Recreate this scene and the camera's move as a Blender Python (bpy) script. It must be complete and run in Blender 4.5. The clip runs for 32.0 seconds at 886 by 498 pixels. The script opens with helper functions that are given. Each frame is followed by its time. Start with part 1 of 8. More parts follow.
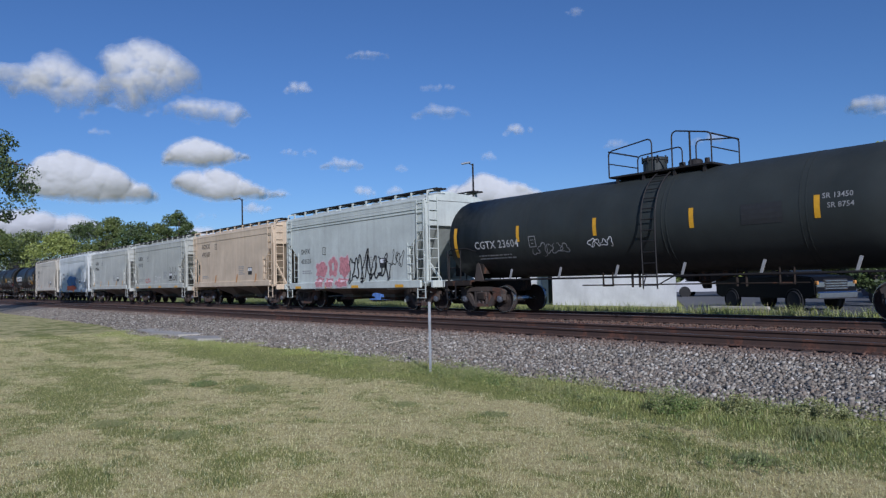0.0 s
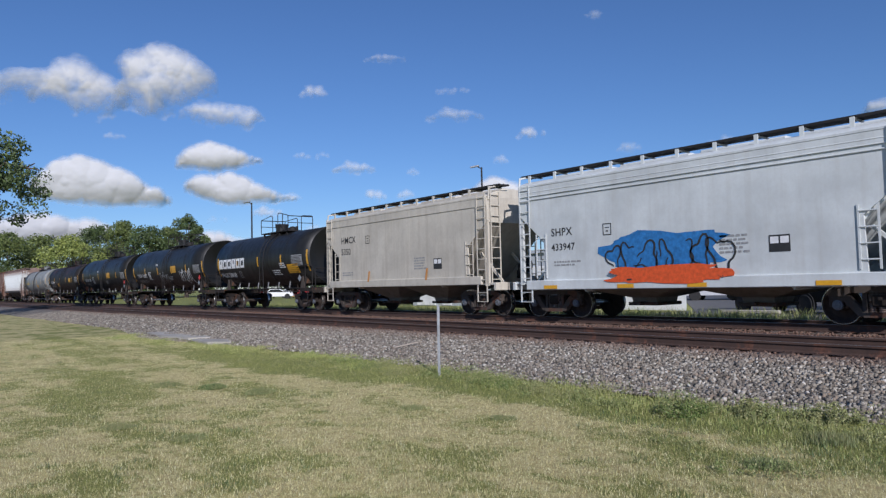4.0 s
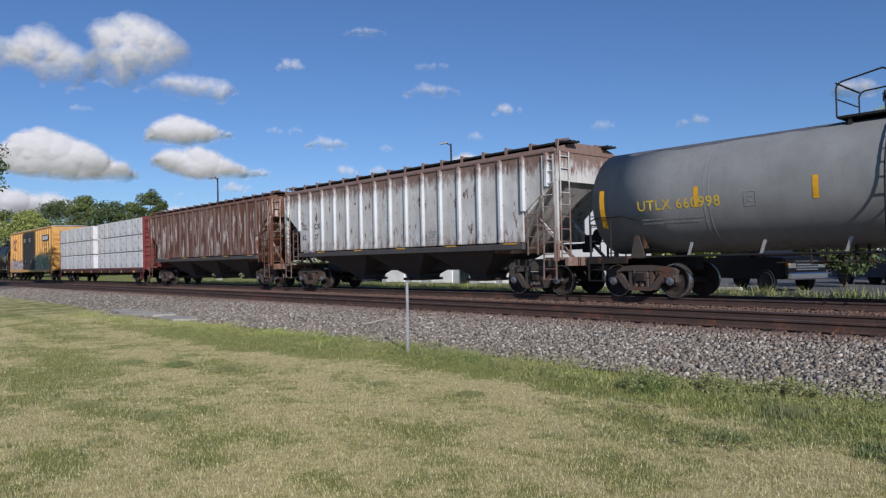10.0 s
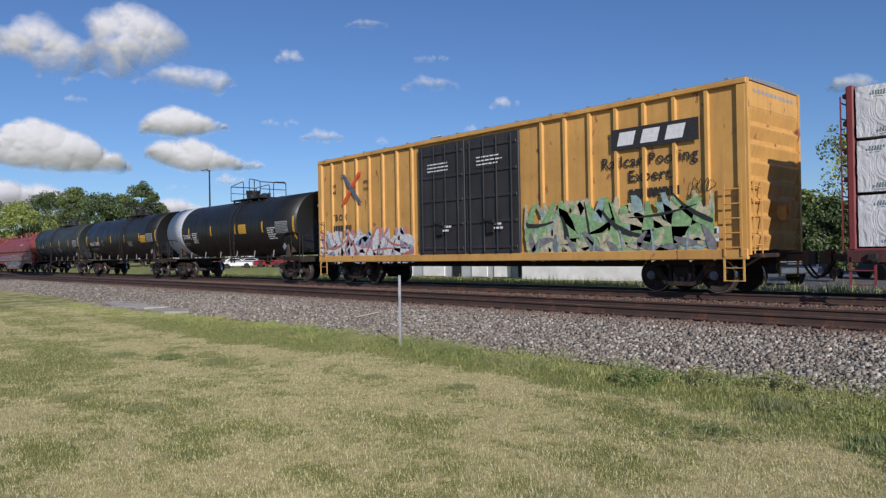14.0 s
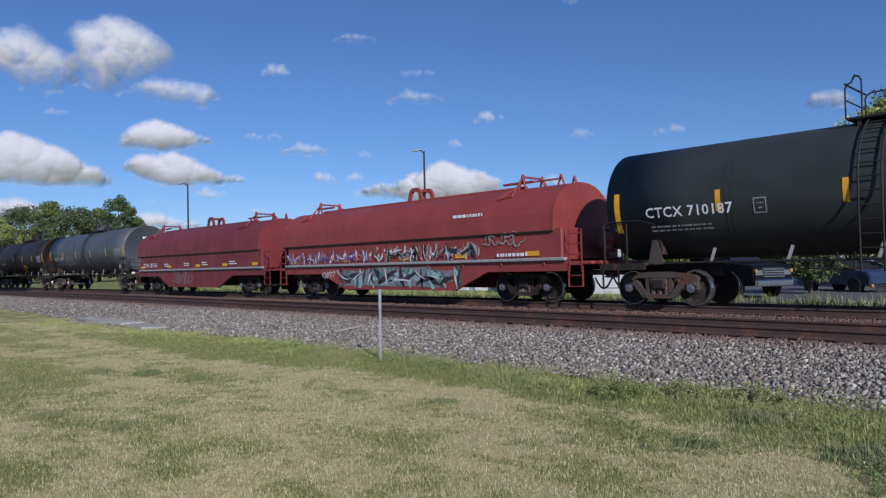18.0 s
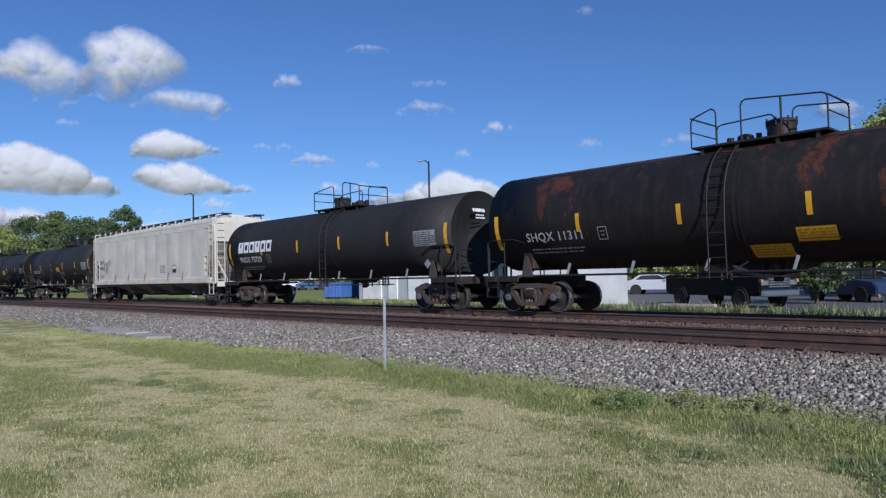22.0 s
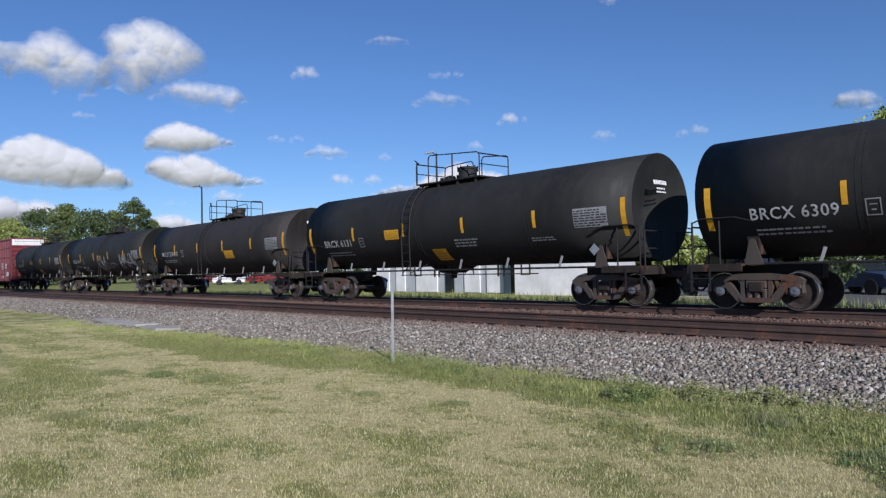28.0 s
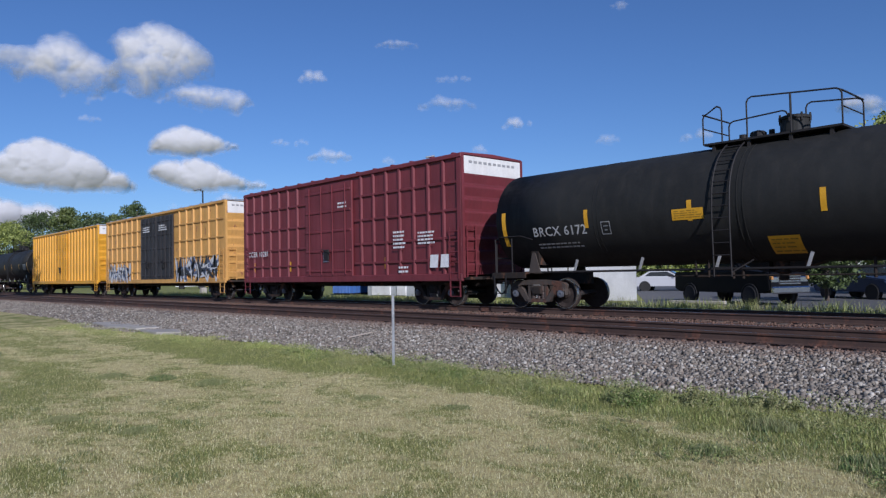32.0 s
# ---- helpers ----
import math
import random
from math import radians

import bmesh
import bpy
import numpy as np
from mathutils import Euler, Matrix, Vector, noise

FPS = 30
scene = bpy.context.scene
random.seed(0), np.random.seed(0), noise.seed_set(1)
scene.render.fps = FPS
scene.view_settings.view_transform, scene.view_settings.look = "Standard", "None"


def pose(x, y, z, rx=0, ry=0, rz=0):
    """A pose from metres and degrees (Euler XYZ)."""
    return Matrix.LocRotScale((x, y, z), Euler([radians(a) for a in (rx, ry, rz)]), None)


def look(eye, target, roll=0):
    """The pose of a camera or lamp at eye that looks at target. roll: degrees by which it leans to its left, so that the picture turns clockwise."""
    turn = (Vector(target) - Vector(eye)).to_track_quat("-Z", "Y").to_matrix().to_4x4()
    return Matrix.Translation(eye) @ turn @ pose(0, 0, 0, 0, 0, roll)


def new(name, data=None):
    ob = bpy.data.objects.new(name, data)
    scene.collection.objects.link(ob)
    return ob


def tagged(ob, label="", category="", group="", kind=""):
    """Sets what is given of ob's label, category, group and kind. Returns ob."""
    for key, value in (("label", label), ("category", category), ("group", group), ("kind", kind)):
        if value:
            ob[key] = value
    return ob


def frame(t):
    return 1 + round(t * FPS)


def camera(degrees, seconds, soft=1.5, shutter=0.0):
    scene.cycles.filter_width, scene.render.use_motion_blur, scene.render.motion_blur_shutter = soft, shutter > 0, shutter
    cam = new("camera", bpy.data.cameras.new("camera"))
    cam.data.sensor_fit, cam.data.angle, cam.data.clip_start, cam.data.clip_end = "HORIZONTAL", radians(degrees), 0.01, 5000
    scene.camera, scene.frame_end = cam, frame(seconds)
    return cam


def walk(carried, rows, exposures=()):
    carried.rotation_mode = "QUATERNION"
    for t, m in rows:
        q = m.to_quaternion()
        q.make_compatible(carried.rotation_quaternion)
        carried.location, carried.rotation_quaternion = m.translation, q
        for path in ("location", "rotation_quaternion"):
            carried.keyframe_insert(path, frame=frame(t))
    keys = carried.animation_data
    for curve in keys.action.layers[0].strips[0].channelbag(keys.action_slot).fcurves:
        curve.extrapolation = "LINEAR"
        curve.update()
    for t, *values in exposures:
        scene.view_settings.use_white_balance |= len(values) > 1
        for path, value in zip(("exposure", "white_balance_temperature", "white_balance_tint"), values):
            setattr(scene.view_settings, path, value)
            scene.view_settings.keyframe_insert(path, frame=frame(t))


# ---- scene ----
# A freight train rolls past a lawn. X runs along the tracks (the train moves towards +X), z is up.
EYE = Vector((0, 0, 1.6))
RAIL = 0.47            # top of the rails
NEAR_TRACK, FAR_TRACK = 13.1, 18.1
SECONDS = 32.0


def aim(yaw, pitch, roll):
    """Camera pose: yaw from -X towards +Y, pitch up, roll, in degrees."""
    y, p, r = radians(yaw), radians(pitch), radians(roll)
    ahead = Vector((-math.cos(y) * math.cos(p), math.sin(y) * math.cos(p), math.sin(p)))
    right = Vector((math.sin(y), math.cos(y), 0))
    up = right.cross(ahead)
    right, up = right * math.cos(r) + up * math.sin(r), up * math.cos(r) - right * math.sin(r)
    return Matrix.Translation(EYE) @ Matrix((right, up, -ahead)).transposed().to_4x4()


cam = camera(64.23, SECONDS, soft=1.3)
PATH = [
    (0, 39.913, 2.586, -1.349), (0.5, 39.796, 2.669, -1.351), (1, 39.564, 2.636, -1.351), (1.5, 39.455, 2.704, -1.348),
    (2, 39.388, 2.760, -1.344), (2.5, 39.324, 2.820, -1.337), (3, 39.155, 2.875, -1.329), (3.5, 39.130, 2.870, -1.322),
    (5.5, 40.051, 2.692, -1.310), (6, 40.383, 2.391, -1.310), (6.5, 40.598, 2.082, -1.308), (7, 40.786, 1.859, -1.304),
    (7.5, 40.966, 1.738, -1.298), (8, 41.141, 1.536, -1.290), (8.5, 41.268, 1.398, -1.281), (9, 41.410, 1.242, -1.269),
    (9.5, 41.539, 1.099, -1.253), (10, 41.679, 0.957, -1.230), (10.5, 41.772, 0.821, -1.200), (11, 41.773, 0.819, -1.163),
    (11.5, 41.797, 0.676, -1.123), (12, 41.910, 0.542, -1.085), (12.5, 42.036, 0.444, -1.054), (13, 42.119, 0.416, -1.033),
    (13.5, 42.232, 0.399, -1.025), (14, 42.275, 0.403, -1.029), (14.5, 42.336, 0.398, -1.045), (16.5, 43.344, 1.118, -1.173),
    (17, 43.562, 1.240, -1.190), (17.5, 43.740, 1.325, -1.201), (18, 43.885, 1.485, -1.210), (18.5, 43.720, 1.805, -1.218),
    (19, 43.690, 2.135, -1.224), (19.5, 43.857, 2.370, -1.229), (20, 43.754, 2.443, -1.228), (20.5, 43.789, 2.382, -1.222),
    (21, 43.675, 2.350, -1.210), (21.5, 43.601, 2.385, -1.196), (22, 43.527, 2.298, -1.184), (22.5, 43.456, 2.241, -1.178),
    (23, 43.328, 2.208, -1.179), (23.5, 43.336, 2.143, -1.185), (24, 43.419, 2.105, -1.194), (24.5, 43.425, 2.015, -1.202),
    (25, 43.481, 1.942, -1.209), (25.5, 43.512, 1.870, -1.213), (27.5, 42.994, 1.660, -1.188), (28, 42.885, 1.681, -1.172),
    (28.5, 42.781, 1.638, -1.155), (29, 42.612, 1.622, -1.138), (29.5, 42.708, 1.661, -1.122), (30, 42.794, 1.738, -1.107),
    (30.5, 42.768, 1.733, -1.095), (31, 42.786, 1.856, -1.086), (31.5, 42.850, 1.922, -1.080), (32, 42.833, 2.006, -1.076),
]
walk(cam, [(t, aim(*a)) for t, *a in PATH], exposures=[(0, -0.24, 5490, 18), (2, -0.06, 5640, 18), (7, -0.05, 5890, 18), (12.3, -0.08, 6040, 18), (13, -0.2, 6040, 18), (14, -0.02, 6090, 18), (16.5, -0.03, 5790, 18), (18, -0.13, 5640, 20), (20, -0.18, 5490, 22), (22, -0.05, 5490, 18), (25, 0.06, 5790, 18), (29, 0.05, 5740, 18), (SECONDS, -0.14, 5590, 20)])

# ---- light: low afternoon sun behind the camera ----
SUN_DIR = Vector((0.87, -0.44, 0.50)).normalized()
world = bpy.data.worlds.new("sky")
scene.world = world
world.use_nodes = True
wn = world.node_tree
sky = wn.nodes.new("ShaderNodeTexSky")
sky.sky_type = "NISHITA"
sky.sun_disc = False
sky.sun_elevation = math.asin(SUN_DIR.z)
sky.sun_rotation = math.atan2(SUN_DIR.x, SUN_DIR.y)
sky.air_density, sky.dust_density, sky.ozone_density = 1.0, 0.0, 7.0
wn.links.new(sky.outputs[0], wn.nodes["Background"].inputs[0])
wn.nodes["Background"].inputs[1].default_value = 0.087
sun = new("sun", bpy.data.lights.new("sun", "SUN"))
sun.data.energy, sun.data.angle, sun.data.color = 4.5, radians(0.53), (1.0, 0.94, 0.84)
sun.matrix_world = look(SUN_DIR * 50, (0, 0, 0))


# ---- materials ----
def mat_base(name, rough=0.6, metal=0.0):
    m = bpy.data.materials.new(name)
    m.use_nodes = True
    b = m.node_tree.nodes["Principled BSDF"]
    b.inputs["Roughness"].default_value, b.inputs["Metallic"].default_value = rough, metal
    return m, m.node_tree, b


def noise_node(t, scale, detail=4, rough=0.6, coord="Object", stretch=(1, 1, 1)):
    c = t.nodes.new("ShaderNodeTexCoord")
    mp = t.nodes.new("ShaderNodeMapping")
    mp.inputs["Scale"].default_value = stretch
    n = t.nodes.new("ShaderNodeTexNoise")
    n.inputs["Scale"].default_value, n.inputs["Detail"].default_value, n.inputs["Roughness"].default_value = scale, detail, rough
    t.links.new(c.outputs[coord], mp.inputs[0])
    t.links.new(mp.outputs[0], n.inputs["Vector"])
    return n


def ramp(t, src, stops):
    r = t.nodes.new("ShaderNodeValToRGB")
    e = r.color_ramp.elements
    while len(e) < len(stops):
        e.new(0.5)
    for k, (pos, col) in enumerate(stops):
        e[k].position = pos
        e[k].color = (*col, 1) if len(col) == 3 else col
    t.links.new(src, r.inputs[0])
    return r


def mixc(t, fac, a, b, mode="MIX"):
    m = t.nodes.new("ShaderNodeMix")
    m.data_type, m.blend_type = "RGBA", mode
    for k, v in ((0, fac), (6, a), (7, b)):
        if hasattr(v, "is_linked"):
            t.links.new(v, m.inputs[k])
        elif k == 0:
            m.inputs[0].default_value = v
        else:
            m.inputs[k].default_value = (*v, 1)
    return m.outputs[2]


def bump(t, b, src, strength=0.3, dist=0.02):
    n = t.nodes.new("ShaderNodeBump")
    n.inputs["Strength"].default_value, n.inputs["Distance"].default_value = strength, dist
    t.links.new(src, n.inputs["Height"])
    t.links.new(n.outputs[0], b.inputs["Normal"])


def paint(name, col, rough=0.45, dirt=(0.09, 0.07, 0.05), amount=0.35, rust=0.0, rust_col=(0.13, 0.045, 0.02), rust_scale=1.2, rust_stretch=(1.6, 1.6, 0.7), rust_soft=0.04, metal=0.0, patch=None, spec=0.5, edge=None):
    """Weathered paint: broad fading, vertical dirt streaks, optional rust patches."""
    m, t, b = mat_base(name, rough, metal)
    b.inputs["Specular IOR Level"].default_value = spec
    big = noise_node(t, 0.7, 3)
    streak = noise_node(t, 1.0, 5, 0.65, stretch=(4.0, 4.0, 0.3))
    fine = noise_node(t, 14.0, 4)
    c = mixc(t, ramp(t, big.outputs[0], [(0.3, (0, 0, 0)), (0.7, (1, 1, 1))]).outputs[0], tuple(x * 0.82 for x in col), tuple(min(1, x * 1.12 + 0.004) for x in col))
    sf = ramp(t, streak.outputs[0], [(0.48, (0, 0, 0)), (0.75, (amount,) * 3)])
    c = mixc(t, sf.outputs[0], c, dirt)
    ff = ramp(t, fine.outputs[0], [(0.35, (0.12,) * 3), (0.6, (0, 0, 0))])
    c = mixc(t, ff.outputs[0], c, dirt)
    if rust > 0:
        rn = noise_node(t, rust_scale, 8, 0.68, stretch=rust_stretch)
        rf = ramp(t, rn.outputs[0], [(0.62 - 0.28 * rust, (0, 0, 0)), (0.62 - 0.28 * rust + rust_soft, (1, 1, 1))])
        rc = mixc(t, ramp(t, fine.outputs[0], [(0.35, (0, 0, 0)), (0.65, (1, 1, 1))]).outputs[0], rust_col, tuple(x * 1.9 for x in rust_col))
        c = mixc(t, rf.outputs[0], c, rc)
    if edge:
        # rust bleeding down from the panels' top and up from their foot
        tc = t.nodes.new("ShaderNodeTexCoord")
        sp = t.nodes.new("ShaderNodeSeparateXYZ")
        t.links.new(tc.outputs["Object"], sp.inputs[0])
        hi = ramp(t, sp.outputs[2], [(0.0, (0, 0, 0)), (1.0, (0, 0, 0))])
        mr = t.nodes.new("ShaderNodeMapRange")
        mr.inputs["From Min"].default_value, mr.inputs["From Max"].default_value = edge
        t.links.new(sp.outputs[2], mr.inputs["Value"])
        t.links.new(mr.outputs[0], hi.inputs[0])
        e = hi.color_ramp.elements
        e[0].position, e[0].color = 0.0, (0.42, 0.42, 0.42, 1)
        e[1].position, e[1].color = 1.0, (0.5, 0.5, 0.5, 1)
        for pos, val in ((0.12, 0.22), (0.35, 0.08), (0.72, 0.05)):
            q = e.new(pos)
            q.color = (val, val, val, 1)
        en = noise_node(t, 2.2, 7, 0.7, stretch=(2.6, 2.6, 0.8))
        add = t.nodes.new("ShaderNodeMath")
        add.operation = "ADD"
        t.links.new(hi.outputs[0], add.inputs[0])
        t.links.new(en.outputs[0], add.inputs[1])
        ef = ramp(t, add.outputs[0], [(0.66, (0, 0, 0)), (0.86, (0.85, 0.85, 0.85))])
        c = mixc(t, ef.outputs[0], c, mixc(t, fine.outputs[0], (0.075, 0.03, 0.018), (0.22, 0.10, 0.055)))
    if patch:
        pn = noise_node(t, 0.45, 6, 0.65, stretch=(1, 1, 0.4))
        pf = ramp(t, pn.outputs[0], [(0.52, (0, 0, 0)), (0.58, (0.85,) * 3)])
        c = mixc(t, pf.outputs[0], c, patch)
    t.links.new(c, b.inputs["Base Color"])
    rr = ramp(t, streak.outputs[0], [(0.4, (rough,) * 3), (0.8, (min(1, rough + 0.25),) * 3)])
    t.links.new(rr.outputs[0], b.inputs["Roughness"])
    bump(t, b, fine.outputs[0], 0.08, 0.01)
    return m


def plain(name, col, rough=0.5, metal=0.0, vary=0.15):
    m, t, b = mat_base(name, rough, metal)
    n = noise_node(t, 9.0, 4)
    f = ramp(t, n.outputs[0], [(0.3, (0, 0, 0)), (0.7, (1, 1, 1))])
    t.links.new(mixc(t, f.outputs[0], tuple(x * (1 - vary) for x in col), tuple(min(1, x * (1 + vary)) for x in col)), b.inputs["Base Color"])
    return m


M = {}
M["running"] = paint("running gear grime", (0.022, 0.018, 0.015), 0.8, (0.07, 0.045, 0.03), 0.4, rust=0.2, rust_col=(0.06, 0.03, 0.018), spec=0.25)
M["frame_dust"] = paint("dusty cast steel", (0.060, 0.048, 0.039), 0.8, (0.11, 0.078, 0.056), 0.5, rust=0.3, rust_col=(0.065, 0.030, 0.018))
M["wheel"] = plain("wheel steel", (0.032, 0.022, 0.017), 0.85, 0.0, 0.4)
M["tread"] = plain("polished tread", (0.45, 0.43, 0.40), 0.25, 0.9, 0.1)
M["cap"] = plain("bearing cap", (0.16, 0.17, 0.19), 0.45, 0.4, 0.3)
M["black_iron"] = paint("black ironwork", (0.016, 0.015, 0.015), 0.6, (0.06, 0.045, 0.035), 0.25, spec=0.3)
M["spring"] = plain("spring steel", (0.16, 0.12, 0.10), 0.6, 0.4, 0.3)
M["yellow"] = plain("yellow reflector", (0.70, 0.36, 0.015), 0.4, 0, 0.1)
M["white_letter"] = plain("white lettering", (0.75, 0.75, 0.73), 0.55, 0, 0.12)
M["black_letter"] = plain("black lettering", (0.03, 0.03, 0.03), 0.55, 0, 0.2)
M["yellow_letter"] = plain("yellow lettering", (0.6, 0.42, 0.05), 0.55, 0, 0.15)
M["faded_orange"] = plain("faded orange reflector", (0.52, 0.24, 0.06), 0.5, 0, 0.2)
M["plate_print"] = plain("faded plate print", (0.30, 0.17, 0.02), 0.5, 0, 0.2)
M["dim_letter"] = plain("worn white lettering", (0.47, 0.47, 0.45), 0.6, 0, 0.25)
M["grey_letter"] = plain("faded lettering", (0.30, 0.30, 0.29), 0.6, 0, 0.2)
M["red_sign"] = plain("red placard", (0.55, 0.05, 0.05), 0.5, 0, 0.1)
M["rust_rail"] = paint("rusty rail", (0.060, 0.034, 0.025), 0.75, (0.11, 0.062, 0.042), 0.5, rust=0.2, rust_col=(0.08, 0.036, 0.022))
M["rail_top"] = plain("worn railhead", (0.30, 0.29, 0.29), 0.32, 0.9, 0.15)
M["tie"] = paint("creosoted timber", (0.10, 0.075, 0.058), 0.9, (0.20, 0.14, 0.10), 0.6)
M["concrete"] = paint("weathered concrete", (0.42, 0.39, 0.335), 0.9, (0.2, 0.18, 0.15), 0.35)
M["galv"] = plain("galvanised steel", (0.42, 0.43, 0.44), 0.42, 0.6, 0.2)
M["wood"] = paint("grey weathered lath", (0.38, 0.33, 0.27), 0.85, (0.2, 0.16, 0.12), 0.4)
M["white_wall"] = paint("white sheet cladding", (0.90, 0.90, 0.88), 0.6, (0.4, 0.38, 0.34), 0.12)
M["grey_wall"] = paint("grey sheet cladding", (0.50, 0.53, 0.55), 0.6, (0.3, 0.3, 0.28), 0.15)
M["glass"] = plain("dark glass", (0.02, 0.025, 0.03), 0.08, 0, 0.1)
M["rubber"] = plain("rubber", (0.02, 0.02, 0.02), 0.85, 0, 0.2)
M["chrome"] = plain("chrome", (0.7, 0.7, 0.72), 0.15, 1.0, 0.05)
M["asphalt"] = plain("asphalt", (0.10, 0.10, 0.10), 0.9, 0, 0.15)


# ---- building helpers ----
def link_mesh(name, me, parent=None, label="", m=None):
    ob = new(name, me)
    if parent is not None:
        ob.parent = parent
    if m is not None:
        ob.matrix_basis = m
    if label:
        ob["label"] = label
    return ob


def part(name, bm, material, parent, label="", smooth=False, m=None):
    me = bpy.data.meshes.new(name)
    bm.to_mesh(me)
    bm.free()
    me.materials.append(material)
    if smooth:
        me.shade_smooth()
    return link_mesh(name, me, parent, label, m)


SHARED = {}


def shared(name, key, make, material, parent, m=None, label="", smooth=False):
    """A part whose mesh is made once and used by all alike parts."""
    k = (key, material.name)
    if k not in SHARED:
        bm = bmesh.new()
        make(bm)
        me = bpy.data.meshes.new(name)
        bm.to_mesh(me)
        bm.free()
        me.materials.append(material)
        if smooth:
            me.shade_smooth()
        SHARED[k] = me
    return link_mesh(name, SHARED[k], parent, label, m)


def thing(name, label, category, group=""):
    return tagged(new(name), label, category, group)


def box(bm, cx, cy, cz, sx, sy, sz, bev=0.0, m=None):
    x = Matrix.Translation((cx, cy, cz)) @ (m or Matrix()) @ Matrix.Diagonal((sx, sy, sz, 1))
    vs = bmesh.ops.create_cube(bm, size=1.0, matrix=x)["verts"]
    if bev:
        bmesh.ops.bevel(bm, geom=list({e for v in vs for e in v.link_edges}), offset=bev, segments=1, affect="EDGES")


def rod(bm, a, b, r, seg=6, r2=None):
    a, b = Vector(a), Vector(b)
    d = b - a
    q = d.to_track_quat("Z", "Y").to_matrix().to_4x4()
    bmesh.ops.create_cone(bm, cap_ends=True, segments=seg, radius1=r, radius2=r if r2 is None else r2, depth=d.length, matrix=Matrix.Translation((a + b) / 2) @ q)


def pipe(bm, pts, r, seg=6):
    """A bent round bar along the points, in one piece."""
    P = [Vector(p) for p in pts]
    T = [(b - a).normalized() for a, b in zip(P, P[1:])]
    side = T[0].orthogonal().normalized()
    rings, fs = [], []
    for k, p in enumerate(P):
        t = (T[max(0, k - 1)] + T[min(k, len(T) - 1)])
        t = t.normalized() if t.length > 1e-6 else T[min(k, len(T) - 1)]
        side = (side - t * side.dot(t)).normalized()
        other = t.cross(side)
        wide = 1 / max(0.5, t.dot(T[min(k, len(T) - 1)]))
        rings.append([bm.verts.new(p + (side * math.cos(2 * math.pi * j / seg) + other * math.sin(2 * math.pi * j / seg)) * r * wide) for j in range(seg)])
    for a, b in zip(rings, rings[1:]):
        for j in range(seg):
            fs.append(bm.faces.new((a[j], a[(j + 1) % seg], b[(j + 1) % seg], b[j])))
    fs.append(bm.faces.new(rings[0][::-1]))
    fs.append(bm.faces.new(rings[-1]))
    bmesh.ops.recalc_face_normals(bm, faces=fs)


def prism(bm, outline, axis, lo, hi):
    """Extrude a closed outline (two coordinates) along axis 'x', 'y' or 'z' from lo to hi."""
    def at(p, w):
        return {"x": (w, p[0], p[1]), "y": (p[0], w, p[1]), "z": (p[0], p[1], w)}[axis]
    a = [bm.verts.new(at(p, lo)) for p in outline]
    b = [bm.verts.new(at(p, hi)) for p in outline]
    n = len(outline)
    fs = [bm.faces.new(a[::-1]), bm.faces.new(b)]
    for k in range(n):
        fs.append(bm.faces.new((a[k], a[(k + 1) % n], b[(k + 1) % n], b[k])))
    bmesh.ops.recalc_face_normals(bm, faces=fs)


def lathe(bm, profile, axis="x", seg=32, centre=(0, 0, 0), closed=True):
    """Turn a profile of (along, radius) about an axis."""
    rings = []
    for s, r in profile:
        ring = []
        for k in range(seg):
            a = 2 * math.pi * k / seg
            c, d = r * math.cos(a), r * math.sin(a)
            v = (s, c, d) if axis == "x" else ((c, s, d) if axis == "y" else (c, d, s))
            ring.append(bm.verts.new(Vector(v) + Vector(centre)))
        rings.append(ring)
    fs = []
    for a, b in zip(rings, rings[1:]):
        for k in range(seg):
            fs.append(bm.faces.new((a[k], a[(k + 1) % seg], b[(k + 1) % seg], b[k])))
    if closed:
        fs.append(bm.faces.new(rings[0][::-1]))
        fs.append(bm.faces.new(rings[-1]))
    bmesh.ops.recalc_face_normals(bm, faces=fs)


def raw_mesh(name, verts, faces, material, smooth=False):
    """A mesh from numpy arrays; all faces have the same number of corners."""
    me = bpy.data.meshes.new(name)
    n, k = faces.shape
    me.vertices.add(len(verts))
    me.vertices.foreach_set("co", np.asarray(verts, dtype=np.float32).ravel())
    me.loops.add(n * k)
    me.loops.foreach_set("vertex_index", faces.astype(np.int32).ravel())
    me.polygons.add(n)
    me.polygons.foreach_set("loop_start", np.arange(0, n * k, k, dtype=np.int32))
    me.update(calc_edges=True)
    me.materials.append(material)
    if smooth:
        me.shade_smooth()
    return me


TEXTS = {}


def text_mesh(body, size, spacing=1.0):
    """Flat letters in x (along) and z (up), from the built-in font."""
    k = (body, size, spacing)
    if k not in TEXTS:
        cu = bpy.data.curves.new("letters", "FONT")
        cu.body, cu.size, cu.resolution_u, cu.space_character = body, size, 2, spacing
        cu.offset = size * 0.012
        ob = bpy.data.objects.new("letters", cu)
        scene.collection.objects.link(ob)
        dg = bpy.context.evaluated_depsgraph_get()
        me = bpy.data.meshes.new_from_object(ob.evaluated_get(dg))
        bpy.data.objects.remove(ob)
        bm = bmesh.new()
        bm.from_mesh(me)
        bpy.data.meshes.remove(me)
        TEXTS[k] = bm
    return TEXTS[k].copy()


def on_side(bm, x, z, surface):
    """Move flat (x, z) or letter (x, y) geometry to a car's near side; surface(z) gives its y."""
    flat = max((abs(v.co.z) for v in bm.verts), default=0) < 1e-6
    for v in bm.verts:
        px, pz = (v.co.x, v.co.y) if flat else (v.co.x, v.co.z)
        v.co = Vector((x + px, surface(z + pz), z + pz))


